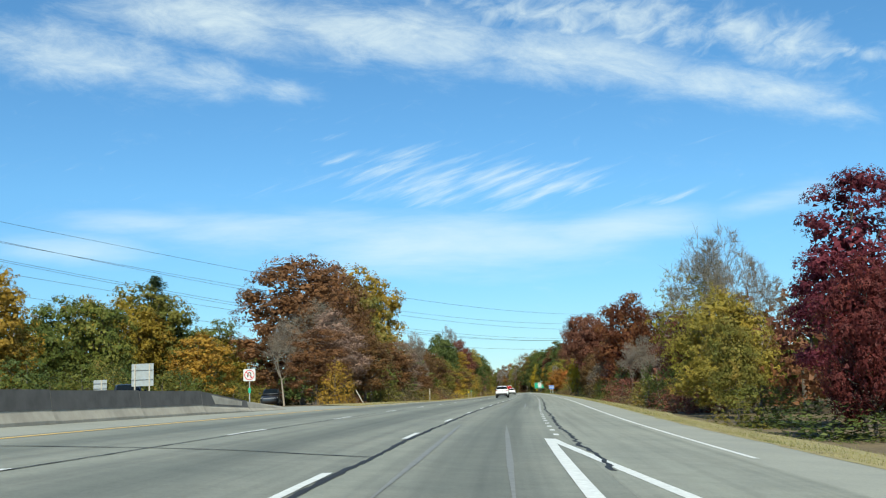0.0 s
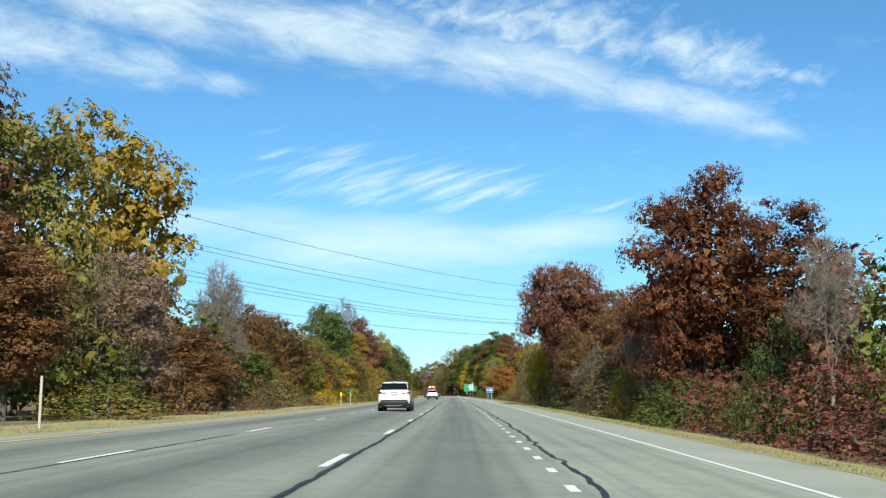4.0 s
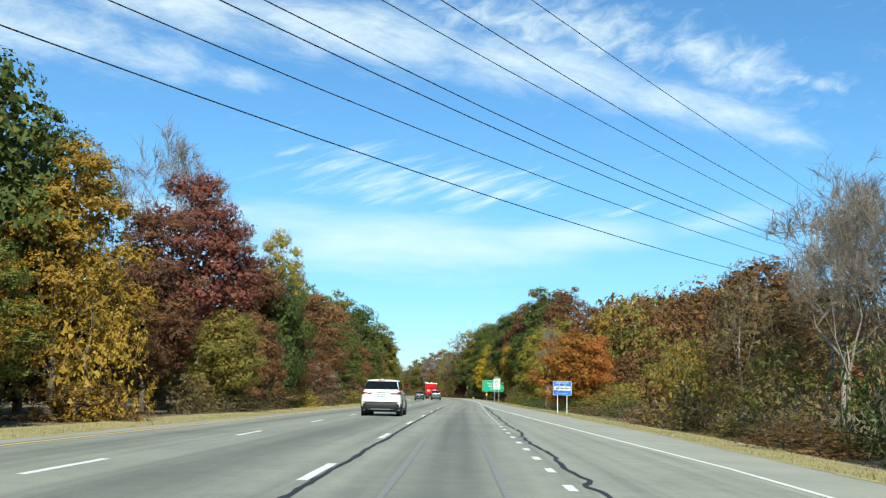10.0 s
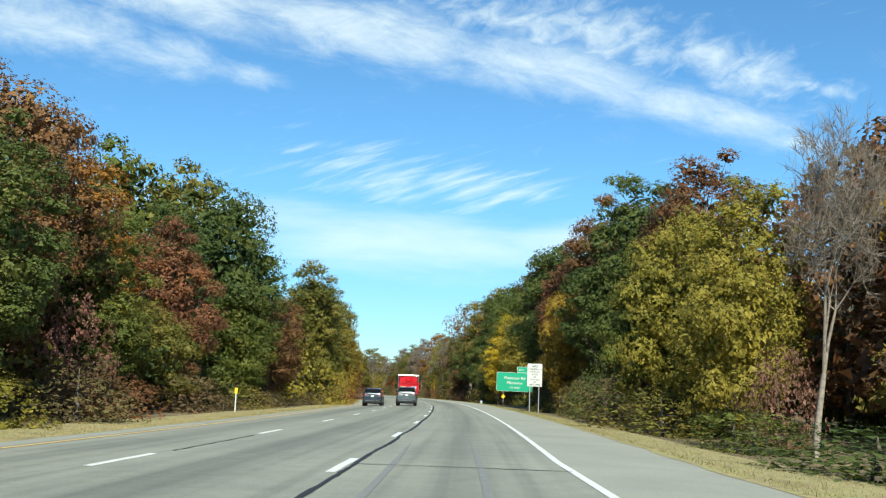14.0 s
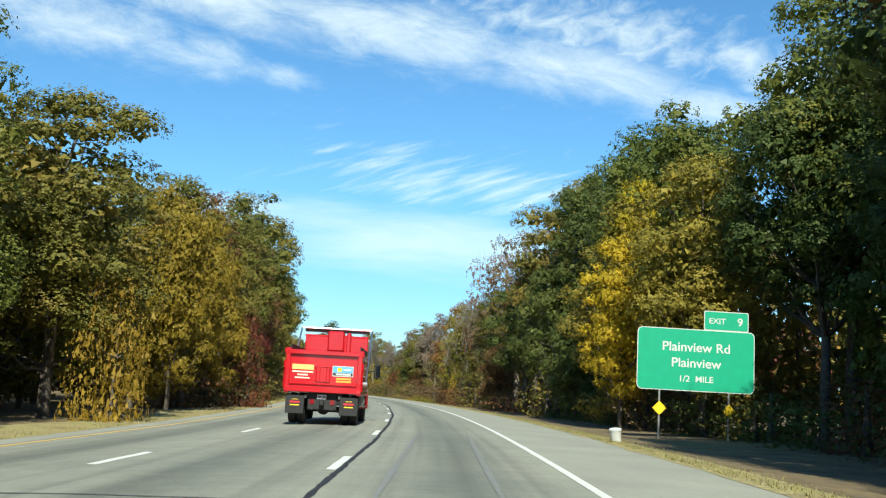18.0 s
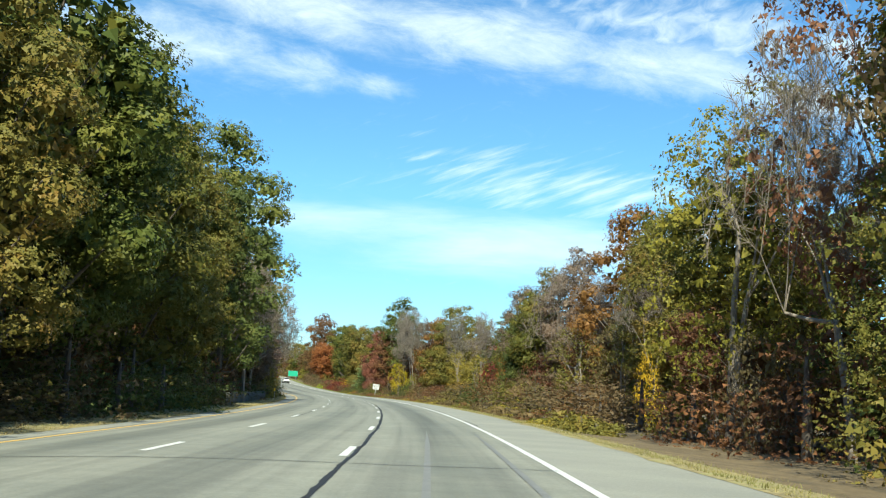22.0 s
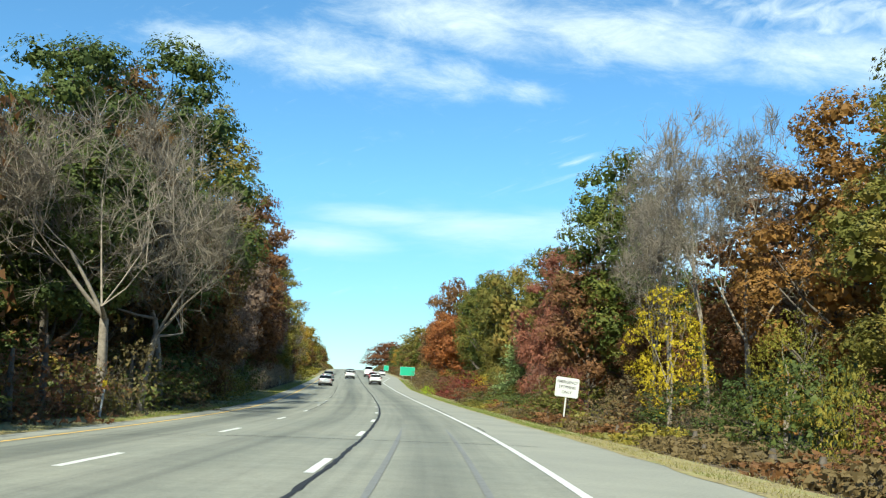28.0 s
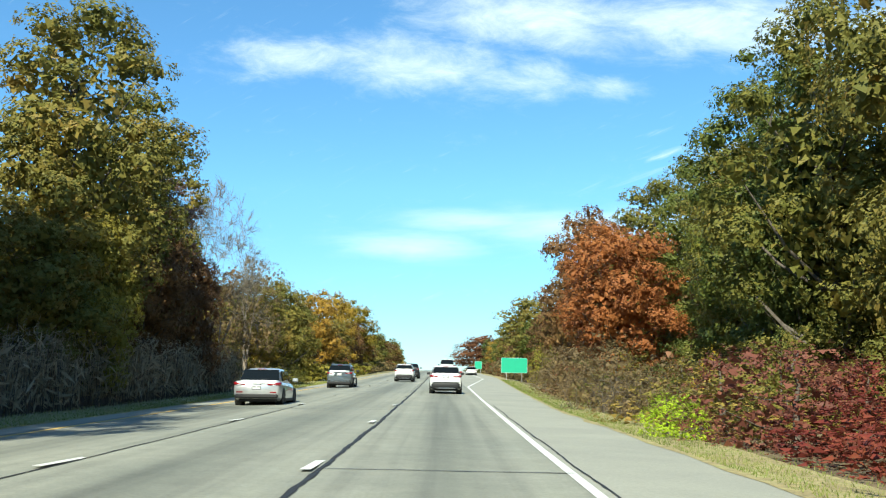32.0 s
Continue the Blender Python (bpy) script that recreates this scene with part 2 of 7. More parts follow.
LEAF = {
    "green": foliage("green_leaves", [(0.1, (0.053, 0.077, 0.017)), (0.5, (0.120, 0.140, 0.031)), (0.85, (0.246, 0.220, 0.045)), (1.0, (0.385, 0.227, 0.056))]),
    "darkgreen": foliage("dark_green_leaves", [(0.1, (0.044, 0.068, 0.020)), (0.6, (0.099, 0.125, 0.033)), (1.0, (0.239, 0.211, 0.060))]),
    "olive": foliage("olive_leaves", [(0.1, (0.077, 0.091, 0.020)), (0.5, (0.175, 0.161, 0.037)), (0.8, (0.281, 0.197, 0.047)), (1.0, (0.337, 0.154, 0.043))]),
    "brown": foliage("brown_leaves", [(0.1, (0.066, 0.040, 0.019)), (0.5, (0.172, 0.088, 0.040)), (0.8, (0.270, 0.134, 0.050)), (1.0, (0.246, 0.206, 0.064))]),
    "rust": foliage("rust_leaves", [(0.1, (0.080, 0.040, 0.022)), (0.5, (0.215, 0.106, 0.050)), (0.8, (0.320, 0.168, 0.066)), (1.0, (0.230, 0.180, 0.053))]),
    "red": foliage("red_leaves", [(0.1, (0.060, 0.019, 0.012)), (0.5, (0.158, 0.045, 0.026)), (0.8, (0.242, 0.096, 0.037)), (1.0, (0.196, 0.147, 0.049))]),
    "darkred": foliage("dark_red_leaves", [(0.1, (0.072, 0.031, 0.022)), (0.5, (0.172, 0.069, 0.045)), (0.85, (0.262, 0.122, 0.062)), (1.0, (0.220, 0.204, 0.055))]),
    "maroon": foliage("maroon_leaves", [(0.1, (0.042, 0.009, 0.011)), (0.5, (0.118, 0.024, 0.027)), (0.9, (0.225, 0.048, 0.046)), (1.0, (0.210, 0.085, 0.049))]),
    "orange": foliage("orange_leaves", [(0.1, (0.150, 0.048, 0.014)), (0.5, (0.34, 0.138, 0.032)), (0.8, (0.46, 0.215, 0.044)), (1.0, (0.50, 0.29, 0.05))]),
    "ochre": foliage("rusty_orange_leaves", [(0.1, (0.130, 0.045, 0.018)), (0.5, (0.300, 0.120, 0.038)), (0.8, (0.400, 0.175, 0.050)), (1.0, (0.38, 0.22, 0.055))]),
    "amber": foliage("amber_brown_leaves", [(0.1, (0.115, 0.060, 0.018)), (0.5, (0.250, 0.140, 0.038)), (0.8, (0.340, 0.195, 0.050)), (1.0, (0.27, 0.20, 0.05))]),
    "gold": foliage("golden_leaves", [(0.1, (0.156, 0.094, 0.015)), (0.5, (0.300, 0.195, 0.030)), (0.8, (0.400, 0.268, 0.042)), (1.0, (0.228, 0.209, 0.037))]),
    "yellow": foliage("yellow_leaves", [(0.1, (0.290, 0.195, 0.018)), (0.5, (0.540, 0.385, 0.030)), (1.0, (0.640, 0.520, 0.055))]),
    "lime": foliage("yellow_green_leaves", [(0.1, (0.125, 0.120, 0.024)), (0.5, (0.275, 0.230, 0.042)), (0.85, (0.415, 0.310, 0.056)), (1.0, (0.52, 0.345, 0.062))]),
    "fawn": foliage("faded_oak_leaves", [(0.1, (0.125, 0.088, 0.066)), (0.5, (0.250, 0.172, 0.125)), (0.85, (0.360, 0.245, 0.165)), (1.0, (0.330, 0.270, 0.120))]),
    "russet": foliage("russet_leaves", [(0.1, (0.120, 0.054, 0.040)), (0.5, (0.250, 0.110, 0.062)), (0.85, (0.350, 0.180, 0.088)), (1.0, (0.300, 0.230, 0.090))]),
    "pink": foliage("faded_pink_leaves", [(0.1, (0.120, 0.052, 0.040)), (0.5, (0.235, 0.115, 0.085)), (1.0, (0.33, 0.19, 0.13))]),
    "dry": foliage("withered_leaves", [(0.1, (0.077, 0.056, 0.031)), (0.5, (0.161, 0.120, 0.059)), (0.85, (0.245, 0.175, 0.077)), (1.0, (0.281, 0.238, 0.070))], 0.1),
    "twig": foliage("fine_grey_twigs", [(0.1, (0.13, 0.105, 0.082)), (0.5, (0.21, 0.175, 0.138)), (1.0, (0.33, 0.28, 0.22))], 0.1),
    "bright": foliage("bright_green_leaves", [(0.1, (0.171, 0.268, 0.018)), (0.6, (0.390, 0.512, 0.037)), (1.0, (0.586, 0.610, 0.061))]),
    "pine": foliage("pine_needles", [(0.1, (0.015, 0.029, 0.015)), (0.6, (0.041, 0.068, 0.029)), (1.0, (0.085, 0.110, 0.043))]),
    "pinelight": foliage("light_pine_needles", [(0.1, (0.110, 0.155, 0.062)), (0.6, (0.235, 0.315, 0.125)), (1.0, (0.370, 0.430, 0.175))]),
}


def bark_material(name, lo, hi):
    m, nt, b = material(name)
    n = noise_node(nt, 5.0, 6.0, 0.7)
    r = ramp_node(nt, [(0.3, lo), (0.7, hi)], n)
    nt.links.new(r.outputs[0], b.inputs["Base Color"])
    b.inputs["Roughness"].default_value = 0.9
    bump_node(nt, b, n, 0.5, 0.04)
    return m


BARK = bark_material("grey_brown_bark", (0.045, 0.035, 0.028), (0.15, 0.125, 0.10))
BRUSHWOOD = bark_material("brown_brushwood", (0.055, 0.043, 0.032), (0.16, 0.13, 0.10))
TWIG = bark_material("grey_twigs", (0.14, 0.115, 0.09), (0.33, 0.28, 0.225))

# asphalt: worn, with darker wheel tracks and pale aggregate
ASPHALT, _nt, _b = material("worn_asphalt")
_fine = noise_node(_nt, 22.0, 6.0, 0.75)
_wide = noise_node(_nt, 0.18, 3.0)
_r1 = ramp_node(_nt, [(0.25, (0.19, 0.192, 0.166)), (0.75, (0.297, 0.298, 0.255))], _fine)
_r2 = ramp_node(_nt, [(0.3, (0.84, 0.86, 0.86)), (0.7, (1.06, 1.05, 1.02))], _wide)
_col = mix_node(_nt, _r1.outputs[0], _r2.outputs[0], 1.0, "MULTIPLY")
_at = _nt.nodes.new("ShaderNodeAttribute")
_at.attribute_name = "wear"
_rw = ramp_node(_nt, [(0.0, (1, 1, 1)), (1.0, (0.58, 0.60, 0.615))], _at, 2)
_col = mix_node(_nt, _col, _rw.outputs[0], 1.0, "MULTIPLY")
# faint streaks along the way of the traffic
_pl = _nt.nodes.new("ShaderNodeAttribute")
_pl.attribute_name = "place"
_mp = _nt.nodes.new("ShaderNodeMapping")
_mp.inputs["Scale"].default_value = (0.035, 2.6, 1.0)
_nt.links.new(_pl.outputs["Vector"], _mp.inputs[0])
_st = _nt.nodes.new("ShaderNodeTexNoise")
_st.inputs["Scale"].default_value, _st.inputs["Detail"].default_value = 1.0, 5.0
_nt.links.new(_mp.outputs[0], _st.inputs["Vector"])
_rs = ramp_node(_nt, [(0.32, (0.80, 0.80, 0.81)), (0.5, (1.0, 1.0, 1.0)), (0.72, (1.12, 1.12, 1.10))], _st)
_col = mix_node(_nt, _col, _rs.outputs[0], 1.0, "MULTIPLY")
_sp = noise_node(_nt, 1.7, 5.0, 0.7)
_rp = ramp_node(_nt, [(0.3, (0.88, 0.88, 0.88)), (0.7, (1.10, 1.10, 1.09))], _sp)
_col = mix_node(_nt, _col, _rp.outputs[0], 1.0, "MULTIPLY")
_nt.links.new(_col, _b.inputs["Base Color"])
_b.inputs["Roughness"].default_value = 0.85
_b.inputs["Specular IOR Level"].default_value = 0.3
bump_node(_nt, _b, noise_node(_nt, 90.0, 3.0), 0.25, 0.004)

SHOULDER, _nt, _b = material("pale_shoulder_asphalt")
_fine = noise_node(_nt, 18.0, 6.0, 0.75)
_wide = noise_node(_nt, 0.35, 4.0)
_r1 = ramp_node(_nt, [(0.25, (0.22, 0.222, 0.19)), (0.75, (0.33, 0.33, 0.285))], _fine)
_r2 = ramp_node(_nt, [(0.3, (0.84, 0.84, 0.84)), (0.7, (1.06, 1.05, 1.02))], _wide)
_nt.links.new(mix_node(_nt, _r1.outputs[0], _r2.outputs[0], 1.0, "MULTIPLY"), _b.inputs["Base Color"])
_b.inputs["Roughness"].default_value = 0.9
bump_node(_nt, _b, noise_node(_nt, 80.0, 3.0), 0.25, 0.004)


def ground_material(name, a, b_, c, scale):
    m, nt, b = material(name)
    n1 = noise_node(nt, scale, 6.0, 0.7)
    n2 = noise_node(nt, scale * 7, 5.0, 0.7)
    r1 = ramp_node(nt, [(0.32, a), (0.5, b_), (0.68, c)], n1)
    r2 = ramp_node(nt, [(0.3, (0.6, 0.6, 0.6)), (0.7, (1.3, 1.3, 1.3))], n2)
    nt.links.new(mix_node(nt, r1.outputs[0], r2.outputs[0], 1.0, "MULTIPLY"), b.inputs["Base Color"])
    b.inputs["Roughness"].default_value = 0.95
    bump_node(nt, b, n2, 0.6, 0.06)
    return m


SOIL = ground_material("leaf_litter", (0.075, 0.058, 0.032), (0.145, 0.105, 0.055), (0.21, 0.155, 0.075), 0.55)
TURF = ground_material("dry_turf", (0.21, 0.165, 0.085), (0.30, 0.25, 0.115), (0.27, 0.265, 0.10), 0.9)
GRASS = foliage("dry_grass_blades", [(0.1, (0.12, 0.14, 0.04)), (0.4, (0.24, 0.22, 0.08)), (0.7, (0.40, 0.33, 0.16)), (1.0, (0.15, 0.20, 0.05))], 0.1)
GREEN_GRASS = foliage("green_grass_blades", [(0.1, (0.09, 0.13, 0.03)), (0.5, (0.20, 0.24, 0.06)), (1.0, (0.36, 0.34, 0.12))], 0.1)
REED = foliage("pale_reeds", [(0.1, (0.17, 0.14, 0.085)), (0.5, (0.33, 0.275, 0.175)), (1.0, (0.46, 0.40, 0.28))], 0.1)
WHITE_LINE = plain("white_road_paint", (0.62, 0.62, 0.59), 0.6, 0, 0.16, 9.0, 0.2)
YELLOW_LINE = plain("yellow_road_paint", (0.62, 0.40, 0.11), 0.65, 0, 0.25, 6.0, 0.2)
TAR = plain("crack_sealing_tar", (0.014, 0.0145, 0.016), 0.75, 0, 0.3, 8.0, 0.2)
SKID = plain("tyre_rubber_marks", (0.175, 0.178, 0.172), 0.8, 0, 0.15, 6.0, 0.2)
OLD_TAR = plain("faded_tar", (0.055, 0.057, 0.06), 0.7, 0, 0.3, 4.0, 0.2)
CONCRETE, _nt, _b = material("stained_concrete")
_n = noise_node(_nt, 2.2, 6.0, 0.7)
_n2 = noise_node(_nt, 0.5, 4.0)
_r1 = ramp_node(_nt, [(0.3, (0.30, 0.27, 0.22)), (0.7, (0.42, 0.385, 0.32))], _n)
_r2 = ramp_node(_nt, [(0.35, (0.72, 0.72, 0.72)), (0.65, (1.05, 1.04, 1.02))], _n2)
_nt.links.new(mix_node(_nt, _r1.outputs[0], _r2.outputs[0], 1.0, "MULTIPLY"), _b.inputs["Base Color"])
_b.inputs["Roughness"].default_value = 0.9
bump_node(_nt, _b, noise_node(_nt, 30.0), 0.3, 0.01)
# base colour lowered to stand in for shade under the trees
WALL_CONCRETE = plain("shade_darkened_concrete", (0.085, 0.082, 0.074), 0.9, 0, 0.3, 2.0, 0.3)
DARK_CONCRETE = plain("dark_face_concrete", (0.085, 0.08, 0.075), 0.9, 0, 0.25, 2.0, 0.3)
GALV = plain("galvanised_steel", (0.42, 0.43, 0.43), 0.45, 0.8, 0.15, 12.0)
SIGN_BACK = plain("aluminium_sign_back", (0.36, 0.38, 0.38), 0.55, 0.4, 0.1, 4.0)
SIGN_GREEN = plain("green_sign_sheeting", (0.010, 0.30, 0.17), 0.5, 0, 0.06, 3.0)
SIGN_BLUE = plain("blue_sign_sheeting", (0.02, 0.13, 0.48), 0.5, 0, 0.06, 3.0)
SIGN_WHITE = plain("white_sign_sheeting", (0.50, 0.51, 0.50), 0.5, 0, 0.06, 3.0)
SIGN_BLACK = plain("black_sign_ink", (0.02, 0.02, 0.02), 0.6)
SIGN_GREY = plain("worn_grey_ink", (0.16, 0.16, 0.16), 0.6)
SIGN_RED = plain("red_sign_ink", (0.50, 0.02, 0.03), 0.5)
SIGN_YELLOW = plain("yellow_sign_sheeting", (0.80, 0.52, 0.02), 0.5, 0, 0.06)
WOOD = plain("weathered_post_wood", (0.40, 0.36, 0.30), 0.85, 0, 0.2, 8.0, 0.3)
CABLE = plain("black_cable", (0.02, 0.02, 0.022), 0.6)
STEEL = plain("tower_steel", (0.34, 0.34, 0.33), 0.6, 0.5, 0.15)


# ---- building helpers ----
def mesh_of(name, verts, faces, mats, smooth=False, indices=None):
    me = bpy.data.meshes.new(name)
    me.from_pydata([tuple(v) for v in verts], [], faces)
    for m in mats if isinstance(mats, (list, tuple)) else [mats]:
        me.materials.append(m)
    if indices is not None:
        me.polygons.foreach_set("material_index", indices)
    if smooth:
        me.polygons.foreach_set("use_smooth", [True] * len(me.polygons))
    me.update()
    return me


def part(name, me, parent, label="", m=None):
    """One mesh object under a thing or under a part."""
    if isinstance(me, tuple):
        bm, mat = me
        me = bpy.data.meshes.new(name)
        bm.to_mesh(me)
        bm.free()
        me.materials.append(mat)
    ob = new(name, me)
    ob.parent = parent
    if m is not None:
        ob.matrix_basis = m
    if label:
        ob["label"] = label
    return ob


def thing(name, m, label, category, group=""):
    ob = new(name)
    ob.empty_display_size = 0.2
    ob.matrix_basis = m
    return tagged(ob, label, category, group)


def box_bm(sx, sy, sz, at=(0, 0, 0), bevel=0.0, bm=None, segments=1):
    """A box with its centre at a place."""
    own = bmesh.new()
    r = bmesh.ops.create_cube(own, size=1.0)
    bmesh.ops.scale(own, vec=(sx, sy, sz), verts=r["verts"])
    if bevel:
        bmesh.ops.bevel(own, geom=own.edges[:], offset=bevel, segments=segments, affect="EDGES", profile=0.6)
    bmesh.ops.translate(own, vec=at, verts=own.verts)
    if bm is None:
        return own
    me = bpy.data.meshes.new("tmp")
    own.to_mesh(me)
    own.free()
    bm.from_mesh(me)
    bpy.data.meshes.remove(me)
    return bm


def tube_bm(a, b, r1, r2=None, sides=8, bm=None, caps=True):
    """A round bar from a to b."""
    bm = bm or bmesh.new()
    a, b = Vector(a), Vector(b)
    r2 = r1 if r2 is None else r2
    d = b - a
    m = Matrix.Translation((a + b) / 2) @ d.to_track_quat("Z", "Y").to_matrix().to_4x4()
    bmesh.ops.create_cone(bm, cap_ends=caps, segments=sides, radius1=r1, radius2=r2, depth=d.length, matrix=m)
    return bm


def stand(s, lat, turn=0.0, up=0.0):
    """The pose of a thing that stands at a place by the road and faces along it."""
    p = on(s, lat, up)
    return pose(p.x, p.y, p.z, 0, 0, math.degrees(heading(s)) + turn)


def strip(name, s0, s1, left, right, up, mat, step=4.0, across=1, wobble=None):
    """A band along the road between two offsets (numbers or functions of s)."""
    n = max(1, int(round((s1 - s0) / step)))
    f = lambda v, s: v(s) if callable(v) else v
    verts, faces, place = [], [], []
    for i in range(n + 1):
        s = s0 + (s1 - s0) * i / n
        a, b = f(left, s), f(right, s)
        for j in range(across + 1):
            lat = a + (b - a) * j / across + (wobble(s, j) if wobble else 0)
            place += [s, lat, 0.0]
            verts.append(on(s, lat, up(j) if callable(up) else up))
    w = across + 1
    for i in range(n):
        for j in range(across):
            k = i * w + j
            faces.append((k, k + 1, k + w + 1, k + w))
    me = mesh_of(name, verts, faces, mat)
    me.attributes.new("place", "FLOAT_VECTOR", "POINT").data.foreach_set("vector", place)
    return me


# ---- ground and road ----
def ground_sheet():
    lats = [-900, -500, -300, -180, -110, -70, -45, -30, -22, -16, -13, -11.5, -10.6, -9.8, -8, -6, -4, 0, 1.83]
    lats_r = [0.0, 0.5, 1.5, 3.0, 4.0, 6, 10, 18, 30, 50, 90, 160, 280, 480, 880]
    ss = [-480, -300, -150, -80] + list(range(-50, 1000, 8)) + list(range(1000, 1500, 50)) + [1600, 1800, 2100, 2500, 2990]
    verts, faces = [], []
    for s in ss:
        e = pave_right(s)
        for l in lats:
            verts.append(on(s, l, -0.06 if l > -10.7 else -0.02))
        for l in lats_r:
            z = -0.05 if l < 0.6 else -0.02
            if l > 12:
                z += 0.25 * noise.noise((s * 0.03, l * 0.05, 3))
            verts.append(on(s, e + l, z))
    w = len(lats) + len(lats_r)
    for i in range(len(ss) - 1):
        for j in range(w - 1):
            k = i * w + j
            faces.append((k, k + 1, k + w + 1, k + w))
    ob = new("ground", mesh_of("ground", verts, faces, SOIL, True))
    return tagged(ob, "brown leaf-littered ground under the roadside woods", "ground", kind="structure")


def road_surface():
    """The carriageway; a weight on its points darkens the middle of each lane."""
    lats = np.linspace(-9.6, 1.835, 39)
    verts, faces, wear, place = [], [], [], []
    n = 420
    for i in range(n + 1):
        s = -60 + 1560 * i / n
        for l in lats:
            verts.append(on(s, float(l)))
            place += [s, float(l), 0.0]
            mid = ((l + 1.83) % 3.66) / 3.66 - 0.5
            amount = math.exp(-(mid / 0.19) ** 2)
            if l < -9.15:
                amount = 0
            old = float(np.interp(s, [180, 330], [1.0, 0.0]))
            wear.append(amount * (0.8 + 0.25 * old + 0.5 * noise.noise((s * 0.02, round(l / 3.66), 0.5))) + 0.30 * old)
    w = len(lats)
    for i in range(n):
        for j in range(w - 1):
            k = i * w + j
            faces.append((k, k + 1, k + w + 1, k + w))
    me = mesh_of("road", verts, faces, ASPHALT, True)
    me.attributes.new("wear", "FLOAT", "POINT").data.foreach_set("value", wear)
    me.attributes.new("place", "FLOAT_VECTOR", "POINT").data.foreach_set("vector", place)
    return tagged(new("road", me), "worn grey asphalt highway with three lanes", "road", kind="structure")


ground = ground_sheet()
road = road_surface()
me = strip("shoulder_right", -60, 1500, 1.83, lambda s: pave_right(s), 0.0, SHOULDER, 4, 4)
shoulder = tagged(new("shoulder_right", me), "pale worn asphalt shoulder beside the solid white line", "shoulder", kind="structure")
me = strip("slow_lane", -60, 345, 1.84, lambda s: max(line_right(s) - 0.3, 1.86), 0.003, ASPHALT, 4, 2)
tagged(new("slow_lane", me), "worn grey asphalt of the extra lane on the right", "road", kind="structure")
me = strip("shoulder_left", -60, 1500, lambda s: float(np.interp(s, [60, 72], [-13.3, -10.55])) + 0.12 * noise.noise((s * 0.3, 0, 0)), -9.55, 0.002, SHOULDER, 3, 2)
shoulder_left = tagged(new("shoulder_left", me), "narrow paved strip with a gritty edge beside the median", "shoulder", kind="structure")
for nm, a, b in (("verge_right", lambda s: pave_right(s) - 0.1 + 0.22 * noise.noise((s * 0.35, 5, 0)), lambda s: pave_right(s) + verge_width(s) * (1 + 0.35 * noise.noise((s * 0.08, 9, 0)))),
                 ("verge_left", lambda s: -13.2 - 1.0 * noise.noise((s * 0.07, 2, 0)), lambda s: -10.5 + 0.2 * noise.noise((s * 0.4, 1, 0)))):
    edge = 0 if nm == "verge_right" else 4
    me = strip(nm, -60 if nm == "verge_right" else 66, 1400, a, b, lambda j: 0.006 if j == edge else 0.035, TURF, 1.5, 4)
    tagged(new(nm, me), "dry straw-coloured grass verge along the road", "grass verge", kind="structure")

# painted lines
PERIOD, DASH, FIRST = 12.192, 3.1, 14.4


def dash_mesh(length, width):
    bm = bmesh.new()
    n = 5
    pts = []
    for i in range(n + 1):
        y = -length / 2 + length * i / n
        e = 0.006 * math.sin(i * 2.1)
        pts.append((bm.verts.new((-width / 2 + e, y, 0)), bm.verts.new((width / 2 + e, y, 0))))
    for p, q in zip(pts, pts[1:]):
        bm.faces.new((p[0], p[1], q[1], q[0]))
    me = bpy.data.meshes.new("dash")
    bm.to_mesh(me)
    bm.free()
    me.materials.append(WHITE_LINE)
    return me


DASH_ME, DOT_ME = dash_mesh(DASH, 0.15), dash_mesh(0.9, 0.14)


def lane_dash(name, me, s, lat):
    ob = new(name, me)
    ob.parent = road
    ob.matrix_basis = stand(s, lat, 0, 0.005)
    return ob


for k in range(-2, 95):
    s = FIRST + k * PERIOD - DASH / 2
    s += float(np.interp(s, [0, 60, 160, 340, 440, 490, 670, 766], [-1.74, -1.05, 0.08, 0.60, -0.2, 0.0, 0.1, -2.5]))
    lane_dash("lane_dash", DASH_ME, s, -1.90)
    lane_dash("lane_dash", DASH_ME, s - float(np.interp(s, [60, 290], [1.2, 0.0])), -5.49)
for k in range(0, 102):
    lane_dash("short_dash", DOT_ME, 27 + k * 3.05, 1.62)
me = strip("edge_line_white", 20, 1450, lambda s: line_right(s) - 0.07, lambda s: line_right(s) + 0.07, 0.006, WHITE_LINE, 2.5)
part("edge_line", me, road, "solid white edge line")
me = strip("edge_line_yellow", -60, 1450, -9.25, -9.08, 0.006, YELLOW_LINE, 2.5)
part("edge_line", me, road, "faded yellow edge line")
for a, b in (((-60, 1.35), (24, 1.35)), ((-60, 8.5), (24, 1.42))):
    f = lambda s, a=a, b=b: a[1] + (b[1] - a[1]) * ((s - a[0]) / (b[0] - a[0])) ** 1.0 if s < b[0] else b[1]
    wid_ = lambda s: 0.105
    me = strip("gore_line", -60, 24.5, lambda s: f(s) - wid_(s), lambda s: f(s) + wid_(s), 0.007, WHITE_LINE, 2)
    part("gore_line", me, road, "wide white gore line")


